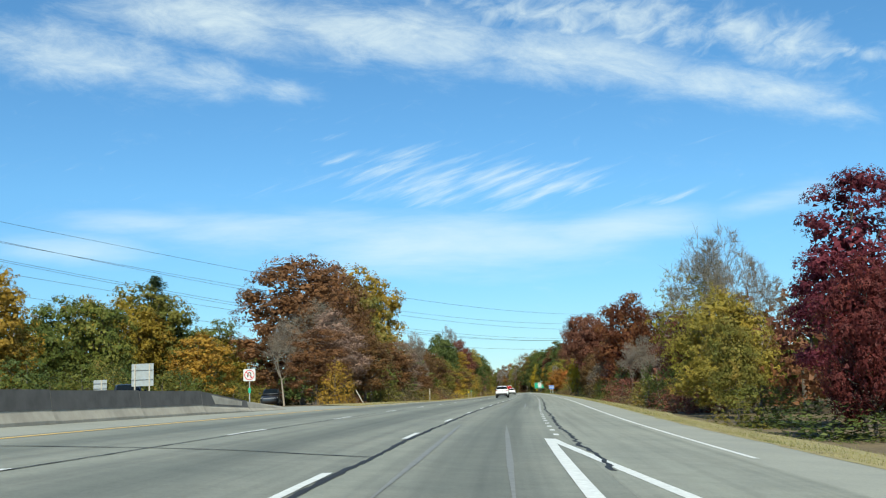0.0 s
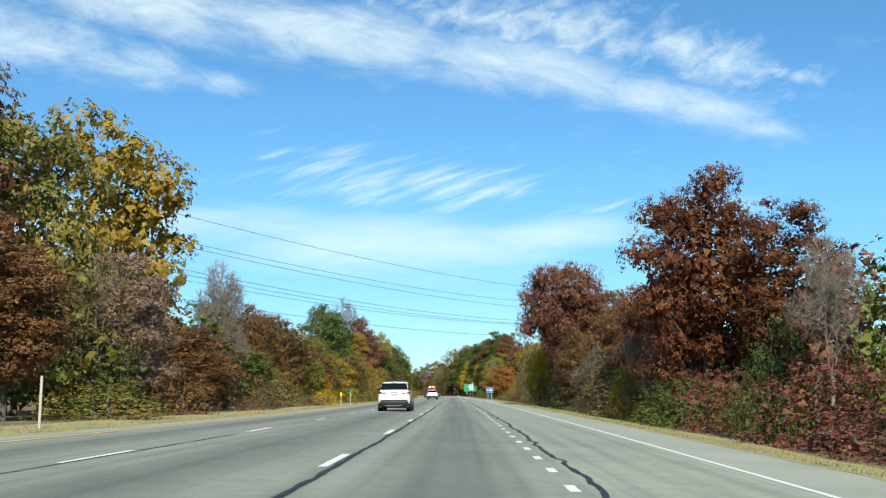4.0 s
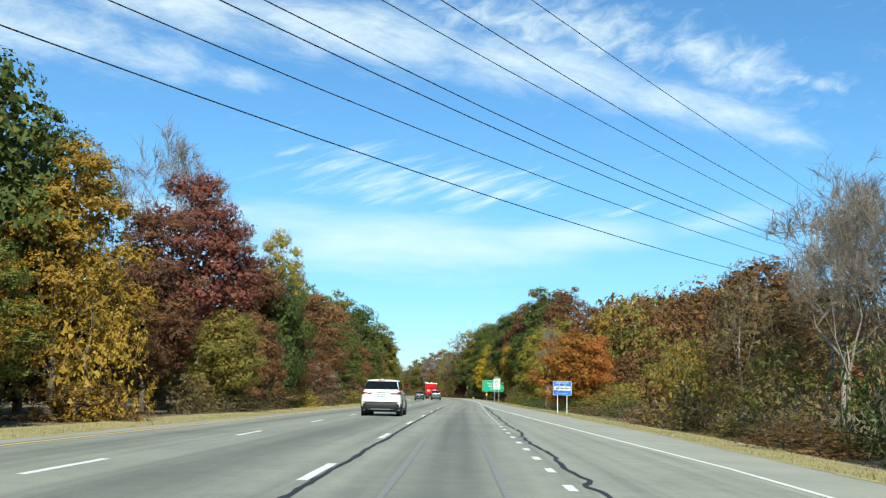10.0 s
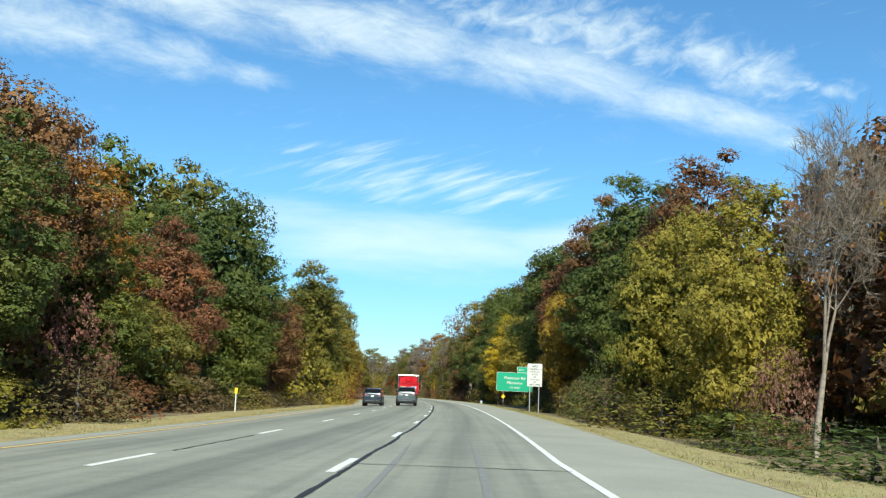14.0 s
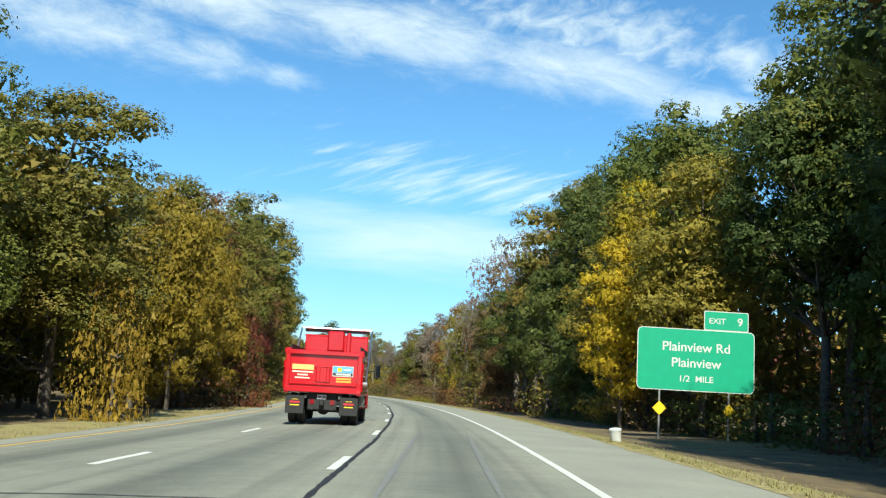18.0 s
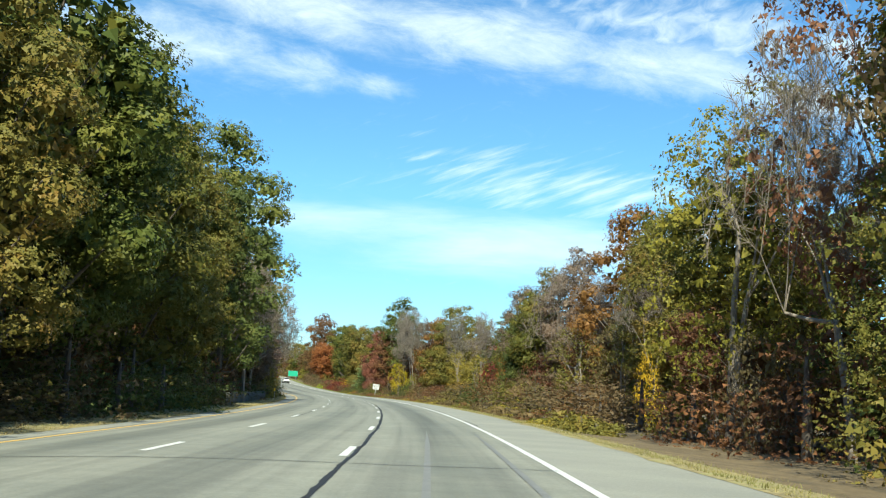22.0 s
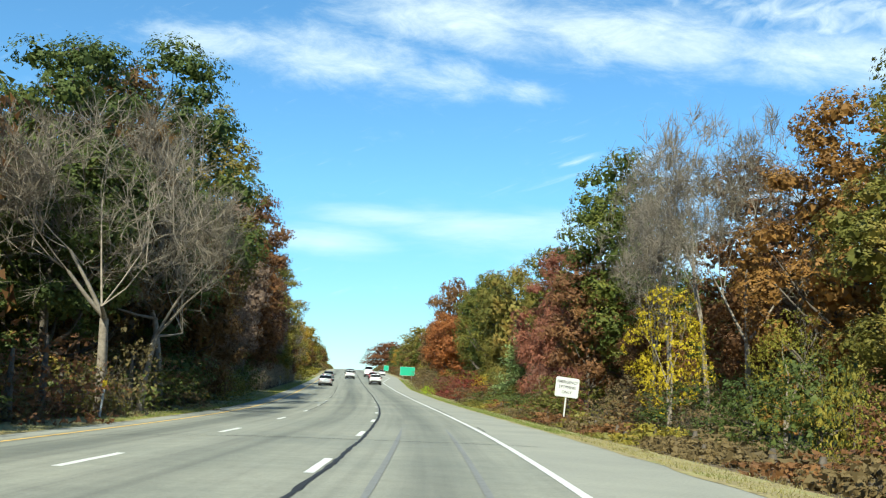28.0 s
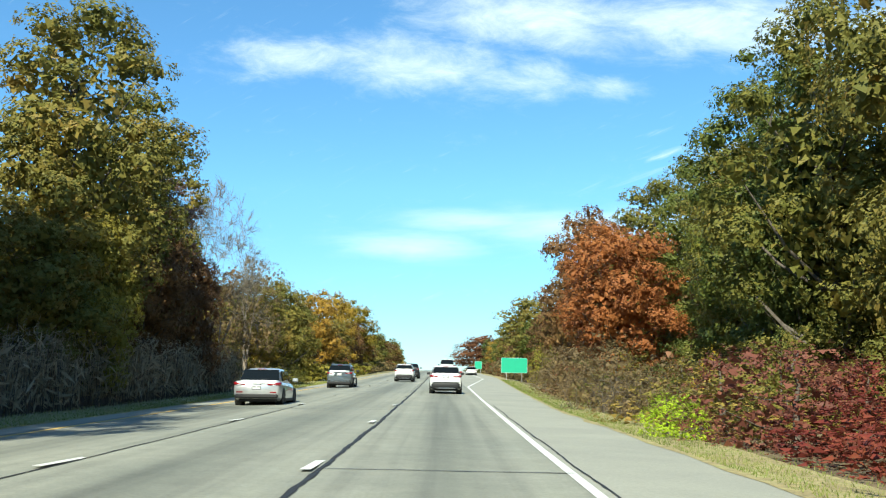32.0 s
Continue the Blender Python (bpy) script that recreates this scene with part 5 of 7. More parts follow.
def dump_truck(s, lat):
    """A red dump truck seen from behind: body, tailgate, tarp bows, chassis, cab."""
    root = thing("dump_truck", stand(s, lat), "bright red dump truck with chrome tarp arms and mud flaps", "truck")
    red = PAINT["truck"]
    w = 1.22
    z0, zt = 1.08, 2.46
    Lb = 4.6
    # tailgate with ribs and hatch
    tg = part("tailgate", (box_bm(2 * w, 0.10, zt - z0, (0, 0, (z0 + zt) / 2), 0.015), red), root)
    for z, h, d in ((z0 + 0.09, 0.20, 0.14), (zt - 0.07, 0.15, 0.12), (z0 + 0.26, 0.05, 0.07)):
        part("tailgate_rib", (box_bm(2 * w + (0.12 if z < 1.5 else 0), 0.10 + d, h, (0, -d / 2, z), 0.02), red), tg)
    for sx in (-1, 1):
        part("tailgate_post", (box_bm(0.16, 0.20, zt - z0 + 0.12, (sx * (w - 0.02), -0.05, (z0 + zt) / 2), 0.02), red), tg)
        part("hinge", (box_bm(0.10, 0.16, 0.20, (sx * (w + 0.06), -0.04, zt - 0.05), 0.02), red), tg)
        part("latch_arm", (tube_bm((sx * (w + 0.08), -0.08, z0 + 0.10), (sx * (w + 0.08), -0.08, z0 + 0.75), 0.03, 0.03, 6), red), tg)
        part("grab_loop", (tube_bm((sx * (w + 0.07), -0.1, zt - 0.62), (sx * (w + 0.07), -0.1, zt - 0.36), 0.05, 0.05, 8), red), tg)
    hatch = part("hatch", (box_bm(0.50, 0.05, 0.52, (-0.02, -0.07, z0 + 0.60), 0.01), red), tg)
    for x in (-0.24, -0.12, 0.10, 0.20):
        part("hatch_rod", (tube_bm((x, -0.11, z0 + 0.36), (x, -0.11, z0 + 0.84), 0.014, 0.014, 6), red), hatch)
    part("hatch_rail", (box_bm(0.56, 0.04, 0.05, (-0.02, -0.10, z0 + 0.86), 0.008), red), hatch)
    # company panels as plain shapes
    bl = part("panel", (box_bm(0.70, 0.008, 0.35, (0.64, -0.056, z0 + 0.73), 0), SIGN_WHITE), tg, "white-edged panel in blue and black")
    part("panel_field", (box_bm(0.66, 0.006, 0.20, (0.64, -0.062, z0 + 0.785), 0), plain("light_blue_print", (0.10, 0.36, 0.72))), bl)
    part("panel_band", (box_bm(0.66, 0.006, 0.09, (0.64, -0.062, z0 + 0.63), 0), SIGN_BLACK), bl)
    part("panel_mark", (box_bm(0.15, 0.004, 0.13, (0.53, -0.067, z0 + 0.785), 0), SIGN_YELLOW), bl)
    for x, zz, ww in ((0.79, 0.785, 0.26), (0.66, 0.63, 0.50)):
        part("panel_bar", (box_bm(ww, 0.004, 0.06, (x, -0.067, z0 + zz), 0), SIGN_WHITE), bl)
    gold = plain("gold_print", (0.75, 0.48, 0.16))
    part("print_bar", (box_bm(0.72, 0.006, 0.17, (-0.70, -0.056, z0 + 0.82), 0), gold), tg)
    for z, ww in ((0.66, 0.70), (0.56, 0.36), (0.46, 0.50)):
        part("print_bar", (box_bm(ww, 0.006, 0.05, (-0.70, -0.056, z0 + z), 0), plain("pale_print", (0.75, 0.55, 0.45))), tg)
    for z in (0.48, 0.39):
        part("print_bar", (box_bm(0.50, 0.006, 0.06, (0.68, -0.056, z0 + z), 0), plain("orange_print", (0.85, 0.35, 0.05))), tg)
    # body sides, raised front wall, floor
    for sx in (-1, 1):
        sd = part("side_wall", (box_bm(0.09, Lb, zt - z0 - 0.10, (sx * (w - 0.03), Lb / 2, (z0 + zt) / 2 - 0.04), 0.015), red), root)
        part("top_rail", (box_bm(0.14, Lb, 0.14, (sx * w, Lb / 2, zt - 0.12), 0.03), red), sd)
        part("side_board", (box_bm(0.05, Lb - 0.4, 0.30, (sx * (w - 0.04), Lb / 2 + 0.1, zt + 0.06), 0.01), BLACK_TRIM), sd)
        part("lower_rail", (box_bm(0.12, Lb, 0.16, (sx * w, Lb / 2, z0 + 0.04), 0.03), red), sd)
        for z in (0.36, 0.66, 0.94):
            part("side_rib", (box_bm(0.08, Lb - 0.2, 0.10, (sx * (w + 0.015), Lb / 2, z0 + z), 0.025), red), sd)
        part("print_bar", (box_bm(0.006, 2.6, 0.12, (sx * (w + 0.02), 2.3, z0 + 0.80), 0), plain("side_print", (0.55, 0.36, 0.14))), sd)
        part("tarp_arm", (tube_bm((sx * (w + 0.12), 1.7, z0 + 0.35), (sx * (w + 0.12), 4.45, 3.48), 0.035, 0.03, 8), CHROME), root, "polished tarp arm")
        part("tarp_pivot", (tube_bm((sx * (w + 0.02), 1.7, z0 + 0.35), (sx * (w + 0.18), 1.7, z0 + 0.35), 0.08, 0.08, 10), CHROME), root)
    part("bed_floor", (box_bm(2 * w - 0.1, Lb, 0.08, (0, Lb / 2, z0 + 0.06), 0.01), red), root)
    fw = part("front_wall", (box_bm(2 * w - 0.05, 0.10, 3.18 - z0, (0, Lb - 0.05, (z0 + 3.18) / 2), 0.02), red), root)
    part("hoist_housing", (box_bm(0.62, 0.45, 0.75, (0, Lb - 0.28, 3.0), 0.05), red), fw)
    part("hoist_post", (box_bm(0.16, 0.4, 0.8, (0.48, Lb - 0.26, 2.93), 0.03), red), fw)
    part("cab_shield", (box_bm(2 * w, 0.9, 0.08, (0, Lb + 0.35, 3.2), 0.03), red), fw)
    part("tarp_bow", (tube_bm((-(w + 0.12), 4.45, 3.48), (w + 0.12, 4.45, 3.48), 0.035, 0.035, 8), CHROME), root, "polished bow above the bed")
    part("tarp_roll", (tube_bm((-w, 4.6, 3.42), (w, 4.6, 3.42), 0.085, 0.075, 10), plain("grey_mesh_tarp", (0.12, 0.125, 0.13), 0.9)), root, "rolled grey mesh tarp")
    # chassis, plate, lamps
    for sx in (-1, 1):
        part("frame_rail", (box_bm(0.09, 7.4, 0.26, (sx * 0.42, 3.9, 0.92), 0.01), BLACK_TRIM), root)
    hp = part("hitch_plate", (box_bm(0.98, 0.06, 0.56, (0, 0.12, 0.78), 0.02), BLACK_TRIM), root)
    part("hitch", (box_bm(0.16, 0.26, 0.16, (0, -0.02, 0.72), 0.03), BLACK_TRIM), hp)
    np_ = part("number_plate", (box_bm(0.31, 0.016, 0.155, (-0.02, 0.07, 0.93), 0.008), PLATE_M), hp)
    for x in (-0.09, 0.06):
        part("plate_bar", (box_bm(0.11, 0.004, 0.055, (x, 0.06, 0.93), 0), SIGN_GREY), np_)
    for sx in (-1, 1):
        part("tail_lamp", (tube_bm((sx * 0.34, 0.07, 0.76), (sx * 0.34, 0.10, 0.76), 0.085, 0.085, 16), TAIL_RED), hp)
        part("tow_eye", (tube_bm((sx * 0.34, 0.02, 0.57), (sx * 0.34, 0.10, 0.57), 0.075, 0.075, 12), BLACK_TRIM), hp)
        part("work_lamp", (box_bm(0.12, 0.08, 0.12, (sx * 0.58, 0.12, 0.93), 0.02), CLEAR_LENS), hp)
        fl = part("mud_flap", (box_bm(0.62, 0.02, 0.62, (sx * 0.90, -0.02, 0.66), 0.01), BLACK_TRIM), root, "black rubber mud flap with coloured print")
        part("flap_print", (box_bm(0.34, 0.004, 0.06, (sx * 0.90, -0.034, 0.73), 0), SIGN_RED), fl)
        part("flap_print", (box_bm(0.22, 0.004, 0.018, (sx * 0.90, -0.034, 0.82), 0), SIGN_YELLOW), fl)
        part("flap_print", (box_bm(0.30, 0.004, 0.035, (sx * 0.90, -0.034, 0.63), 0), SIGN_YELLOW), fl)
        for x in (0.74, 1.04):
            wheel(root, sx * x, 0.98, 0.52, 0.27, ALLOY, sx)
        wheel(root, sx * 1.02, 5.85, 0.52, 0.29, ALLOY, sx)
        part("fuel_tank", (tube_bm((sx * 0.92, 3.1, 0.85), (sx * 0.92, 4.5, 0.85), 0.30, 0.30, 18), ALLOY), root, "polished fuel tank")
        part("step", (box_bm(0.40, 0.9, 0.08, (sx * 1.02, 4.95, 0.62), 0.02), CHROME), root)
        arch = []
        for a in range(0, 181, 20):
            cy, cz = math.cos(radians(a)), math.sin(radians(a))
            arch.append([(sx * x, 5.85 + rad * cy, 0.52 + rad * cz) for x, rad in ((0.78, 0.66), (1.24, 0.66), (1.24, 0.71), (0.78, 0.71))])
        part("fender", (loft_bm(arch), red), root)
        part("exhaust_stack", (tube_bm((sx * 1.12, 4.75, 1.0), (sx * 1.12, 4.75, 3.25), 0.07, 0.07, 12), CHROME), root, "chrome exhaust stack with a perforated guard")
        mr = part("mirror", (box_bm(0.24, 0.12, 0.56, (sx * 1.58, 5.5, 1.98), 0.03), BLACK_TRIM), root)
        part("mirror_arm", (tube_bm((sx * 1.10, 5.45, 1.9), (sx * 1.60, 5.5, 2.0), 0.022, 0.022, 6), BLACK_TRIM), mr)
        part("mirror_glass", (box_bm(0.16, 0.012, 0.42, (sx * 1.62, 5.43, 1.98), 0.01), CAR_GLASS), mr)
    part("axle", (tube_bm((-1.0, 0.98, 0.52), (1.0, 0.98, 0.52), 0.10, 0.10, 10), BLACK_TRIM), root)
    part("axle_housing", (tube_bm((0, 0.70, 0.55), (0, 1.3, 0.55), 0.22, 0.16, 14), BLACK_TRIM), root)
    cb = part("cab", (box_bm(2.05, 1.35, 1.45, (0, 5.35, 1.85), 0.12, None, 3), red), root)
    part("cab_roof", (box_bm(1.95, 1.2, 0.18, (0, 5.3, 2.60), 0.08, None, 3), red), cb)
    part("rear_window", (box_bm(1.3, 0.02, 0.45, (0, 4.67, 2.15), 0.03), CAR_GLASS), cb)
    for sx in (-1, 1):
        part("side_window", (box_bm(0.02, 0.8, 0.55, (sx * 1.025, 5.45, 2.15), 0.03), CAR_GLASS), cb)
    part("bonnet", (box_bm(1.5, 1.7, 0.85, (0, 6.7, 1.42), 0.16, None, 3), red), root)
    part("grille", (box_bm(1.1, 0.06, 0.7, (0, 7.56, 1.40), 0.03), CHROME), root)
    part("front_bumper", (box_bm(2.3, 0.18, 0.36, (0, 7.62, 0.72), 0.05), CHROME), root)
    return root


dump_truck(456.2, -3.96)


# ---- trees ----
nrng = np.random.default_rng(7)


def quads_mesh(name, centres, normals, size, aspect=0.62, curl=0.25, three=False):
    """Leaves: one small folded blade or spray for each centre."""
    n = len(centres)
    nor = normals / (np.linalg.norm(normals, axis=1, keepdims=True) + 1e-9)
    t = nrng.normal(size=(n, 3))
    t -= (t * nor).sum(1, keepdims=True) * nor
    t /= np.linalg.norm(t, axis=1, keepdims=True) + 1e-9
    b = np.cross(nor, t)
    sz = (size * nrng.uniform(0.6, 1.3, n))[:, None]
    a = t * sz * 0.5
    c = b * sz * 0.5 * aspect
    if three:
        v = np.stack([centres - a * 0.7 + c, centres + a * 1.2 + nor * sz * nrng.uniform(-0.3, 0.1, (n, 1)), centres - a * 0.7 - c], 1).reshape(-1, 3)
        loops, start, total = np.arange(3 * n), np.arange(0, 3 * n, 3), np.full(n, 3)
    else:
        v = np.stack([centres - a, centres + c + nor * sz * curl * 0.3, centres + a, centres - c + nor * sz * curl * 0.3], 1).reshape(-1, 3)
        loops, start, total = np.arange(4 * n), np.arange(0, 4 * n, 4), np.full(n, 4)
    me = bpy.data.meshes.new(name)
    me.vertices.add(len(v))
    me.vertices.foreach_set("co", v.ravel())
    me.loops.add(len(loops))
    me.loops.foreach_set("vertex_index", loops)
    me.polygons.add(len(start))
    me.polygons.foreach_set("loop_start", start)
    me.polygons.foreach_set("loop_total", total)
    me.update()
    return me


def tubes_mesh(name, segs, mats, sides=5):
    """Tapered limbs: rows of start, end, radius at both."""
    verts, faces = [], []
    for a, b, r1, r2 in segs:
        a, b = Vector(a), Vector(b)
        q = (b - a).to_track_quat("Z", "Y")
        k = len(verts)
        sd = sides if r1 > 0.05 else 3
        for p, r in ((a, r1), (b, r2)):
            for i in range(sd):
                an = 2 * math.pi * i / sd
                verts.append(p + q @ Vector((r * math.cos(an), r * math.sin(an), 0)))
        for i in range(sd):
            j = (i + 1) % sd
            faces.append((k + i, k + j, k + sd + j, k + sd + i))
    return mesh_of(name, verts, faces, mats, True)


def crown_shape(seed, h, w, low, clumps, leaves, leaf, fill=0.5, top=0.75, droop=0.0, inner=0):
    """Rounded leaf clumps over an uneven crown, the leaves on their outer faces and the limbs that carry them."""
    r = np.random.default_rng(seed)
    lobes = [(r.uniform(0, 6.28), r.uniform(-1.2, 1.2), r.uniform(0.14, 0.34)) for _ in range(5)]
    cen = []
    while len(cen) < clumps:
        best = None
        for _ in range(5):
            v = r.normal(size=3)
            v /= np.linalg.norm(v)
            an, el = math.atan2(v[1], v[0]), math.asin(v[2])
            k = 0.90 + sum(f * math.cos(an - a0) * math.cos(el - e0) ** 2 * (1 if math.cos(an - a0) > 0 else 0.4) for a0, e0, f in lobes) * 0.6
            v = np.sign(v) * np.abs(v) ** 0.85
            rr = math.sqrt(r.uniform(abs(fill), 1.0)) * k * 0.84
            z = (low + 1) / 2 + v[2] * rr * (1 - low) / 2 * 1.06
            wide = 1.0 if v[2] < 0 else 1.0 - 0.22 * (1 - top) * 4 * v[2] ** 2
            c = (v[0] * rr * w / 2 * wide, v[1] * rr * w / 2 * wide, max(z, 0.03) * h)
            gap = min((sum((p - q) ** 2 for p, q in zip(c, o)) for o in cen), default=1e9)
            if best is None or gap > best[0]:
                best = (gap, c)
        cen.append(best[1])
    cen = np.array(cen)
    size = r.uniform(0.09, 0.20, clumps) * w * (50 / clumps) ** 0.4
    out = cen - np.array([0, 0, h * (low + 1) / 2 * 0.85])
    out /= np.linalg.norm(out, axis=1, keepdims=True) + 1e-9
    weight = size ** 2 / (size ** 2).sum()
    tufts = max(4, leaves // 6)
    pick = r.choice(clumps, tufts * 4, p=weight)
    d = r.normal(size=(tufts * 4, 3))
    d /= np.linalg.norm(d, axis=1, keepdims=True)
    face = (d * out[pick]).sum(1) + 0.3 * d[:, 2]
    keep = np.nonzero(face > r.uniform(-0.55, 0.15, tufts * 4))[0][:tufts]
    pick, d = pick[keep], d[keep]
    tufts = len(keep)
    rad = r.uniform(0.80, 1.05, tufts) + 0.09 * np.sin(7 * d[:, 0] + 3 * pick) * np.sin(7 * d[:, 1] + pick) + 0.06 * np.sin(11 * d[:, 2] + 5 * pick)
    tip = cen[pick] + d * (rad * size[pick])[:, None] * np.array([1.0, 1.0, 0.74])
    own = r.integers(0, tufts, leaves)
    pos = tip[own] + r.normal(scale=leaf * 0.62, size=(leaves, 3))
    pos[:, 2] -= droop * np.linalg.norm(pos[:, :2], axis=1)
    nor = d[own] + np.array([0, 0, 0.25]) + r.normal(scale=0.28, size=(leaves, 3))
    # sprays of leaves deep in the clumps and the crown, which shut out the sky behind
    half = inner // 2
    d = r.normal(size=(inner, 3))
    d /= np.linalg.norm(d, axis=1, keepdims=True) + 1e-9
    rad = r.uniform(0.1, 1.0, (inner, 1)) ** 0.5 * 0.66
    deep = d * rad * np.array([w / 2, w / 2, h * (1 - low) / 2]) + np.array([0, 0, h * (low + 1) / 2])
    which = r.choice(clumps, half, p=weight)
    deep[:half] = cen[which] + d[:half] * (size[which] * r.uniform(0.2, 0.7, half))[:, None] * np.array([1, 1, 0.74])
    deep[:, 2] = np.abs(deep[:, 2])
    sizes = np.concatenate([np.full(leaves, leaf), np.full(inner, max(2.2 * leaf, 0.044 * w))])
    pos = np.concatenate([pos, deep])
    nor = np.concatenate([nor, d + r.normal(scale=0.5, size=(inner, 3))])
    if fill < 0:
        return pos, nor, sizes
    me = quads_mesh("crown", pos, nor, sizes, 1.0, three=True)
    segs = []
    tr = h * 0.011 + 0.07
    prev = Vector((0, 0, -0.3))
    knots = []
    for i in range(1, 7):
        p = Vector((r.normal(scale=0.012 * h * i / 4), r.normal(scale=0.012 * h * i / 4), h * 0.82 * i / 6))
        segs.append((prev, p, tr * (1 - (i - 1) / 7), tr * (1 - i / 7)))
        knots.append(p)
        prev = p
    for c in cen[: min(clumps, 34)]:
        c = Vector(c)
        base = min(knots, key=lambda q: abs(q.z - (c.z - 0.22 * h * (0.4 + c.xy.length / w))))
        mid = base.lerp(c, 0.5) + Vector((0, 0, -0.03 * h))
        rr = tr * 0.42 * (1.15 - base.z / h)
        segs.append((base, mid, rr, rr * 0.65))
        segs.append((mid, c, rr * 0.65, rr * 0.22))
    return me, segs


def bare_segs(seed, h, w, depth=5, spread=0.55, bole=0.0):
    """Leafless branching from trunk to fine twigs."""
    r = random.Random(seed)
    segs = []

    def grow(p, d, length, rad, k):
        n = 2 if k > 2 else 1
        for _ in range(n):
            d2 = (d + Vector((r.gauss(0, 0.13), r.gauss(0, 0.13), 0.05))).normalized()
            q = p + d2 * length / n
            segs.append((p, q, rad, rad * 0.8))
            p, d, rad = q, d2, rad * 0.8
        if k == 0:
            return
        for i in range(3 if k > 1 else 4):
            side = Vector((r.gauss(0, 1), r.gauss(0, 1), r.gauss(0.15, 0.4))).normalized()
            dd = (d * (1 - spread * r.uniform(0.5, 1.2)) + side * spread * r.uniform(0.7, 1.3)).normalized()
            grow(p, dd, length * r.uniform(0.62, 0.85), max(rad * (r.uniform(0.5, 0.66) if depth < 6 else r.uniform(0.6, 0.76)), 0.009), k - 1)

    grow(Vector((0, 0, -0.3)), Vector((0, 0, 1)), h * (bole or (0.26 if depth < 6 else 0.15)), h * 0.010 + 0.05, depth)
    m = max(max(abs(b.x), abs(b.y)) for _, b, _, _ in segs)
    zt = max(b.z for _, b, _, _ in segs)
    f = Vector((w / 2 / m, w / 2 / m, h / zt))
    return [(Vector((a.x * f.x, a.y * f.y, a.z * f.z)), Vector((b.x * f.x, b.y * f.y, b.z * f.z)), r1, r2) for a, b, r1, r2 in segs]


SHAPE = {}


def shape(kind, k):
    """A crown and a trunk mesh, built once for each kind and variant."""
    key = (kind, k)
    if key in SHAPE:
        return SHAPE[key]
    seed = 100 + 13 * k + sum(map(ord, kind))
    if kind == "round":
        crown, segs = crown_shape(seed, 15, 10, 0.05, 46, 25500, 0.135, 0.5, inner=4200)
        nom = (15, 10)
    elif kind == "tall":
        crown, segs = crown_shape(seed, 20, 9, 0.04, 58, 26000, 0.138, 0.5, 0.70, inner=4400)
        nom = (20, 9)
    elif kind == "canopy":
        crown, segs = crown_shape(seed, 20, 9, 0.30, 52, 24000, 0.138, 0.5, 0.70, inner=4200)
        nom = (20, 9)
    elif kind == "sparse":
        crown, segs = crown_shape(seed, 14, 9, 0.10, 60, 8500, 0.14, 0.3, inner=200)
        segs = segs[:6] + bare_segs(seed, 14, 8.5, 4)
        nom = (14, 9)
    elif kind == "mid":
        crown, segs = crown_shape(seed, 16, 9, 0.03, 46, 8200, 0.225, 0.5, inner=2200)
        nom = (16, 9)
    elif kind == "far":
        crown, segs = crown_shape(seed, 17, 10, 0.08, 46, 1500, 0.72)
        segs = segs[:16]
        nom = (17, 10)
    elif kind == "spread":
        crown, segs = crown_shape(seed, 16, 13, 0.36, 64, 27000, 0.142, 0.5, inner=4600)
        nom = (16, 13)
    elif kind in ("bare", "bareold"):
        r = np.random.default_rng(seed)
        segs = bare_segs(seed, 14, 9.5, 6, 0.62) if kind == "bare" else bare_segs(seed, 14, 10.5, 6, 0.70, 0.09)
        fine = [(a, b) for a, b, _, rad in segs if rad < 0.02]
        pick = r.integers(0, len(fine), 6500)
        tip = np.array([fine[i][0].lerp(fine[i][1], f) for i, f in zip(pick, r.uniform(0.2, 1.0, len(pick)))])
        way = np.array([(fine[i][1] - fine[i][0]).normalized() for i in pick]) + r.normal(scale=0.45, size=tip.shape)
        way /= np.linalg.norm(way, axis=1, keepdims=True)
        side = np.cross(way, r.normal(size=tip.shape))
        side *= 0.011 / (np.linalg.norm(side, axis=1, keepdims=True) + 1e-9)
        v = np.stack([tip - side, tip + side, tip + way * r.uniform(0.3, 0.85, (len(pick), 1))], 1).reshape(-1, 3)
        crown = mesh_of("twigs", v, [(3 * i, 3 * i + 1, 3 * i + 2) for i in range(len(pick))], [])
        nom = (14, 9)
    elif kind == "bush":
        crown, segs = crown_shape(seed, 4, 5, -0.7, 30, 5400, 0.082, 0.4, 0.62, inner=600)
        segs = segs[:20]
        nom = (4, 5)
    elif kind == "brush":
        crown, segs = crown_shape(seed, 4, 5, -0.6, 30, 2600, 0.085, 0.2, 0.62, inner=260)
        segs = []
        r = random.Random(seed)
        for i in range(70):
            an, ln = r.uniform(0, 6.28), r.uniform(1.2, 3.4)
            a = Vector((r.gauss(0, 1.0), r.gauss(0, 1.0), -0.1))
            b = a + Vector((math.cos(an) * r.uniform(0.1, 0.6), math.sin(an) * r.uniform(0.1, 0.6), 1)).normalized() * ln * 0.55
            c = b + Vector((math.cos(an) * r.uniform(0.2, 1.0), math.sin(an) * r.uniform(0.2, 1.0), r.uniform(0.0, 0.9))).normalized() * ln * 0.4
            segs += [(a, b, 0.012, 0.008), (b, c, 0.008, 0.004)]
            for _ in range(5):
                q = a.lerp(b, r.uniform(0.3, 1.0)) if r.random() < 0.5 else b.lerp(c, r.random())
                segs.append((q, q + Vector((r.gauss(0, 0.35), r.gauss(0, 0.35), r.gauss(0.25, 0.3))), 0.005, 0.002))
        nom = (4, 5)
    else:  # conifer: whorls of drooping boughs
        r = np.random.default_rng(seed)
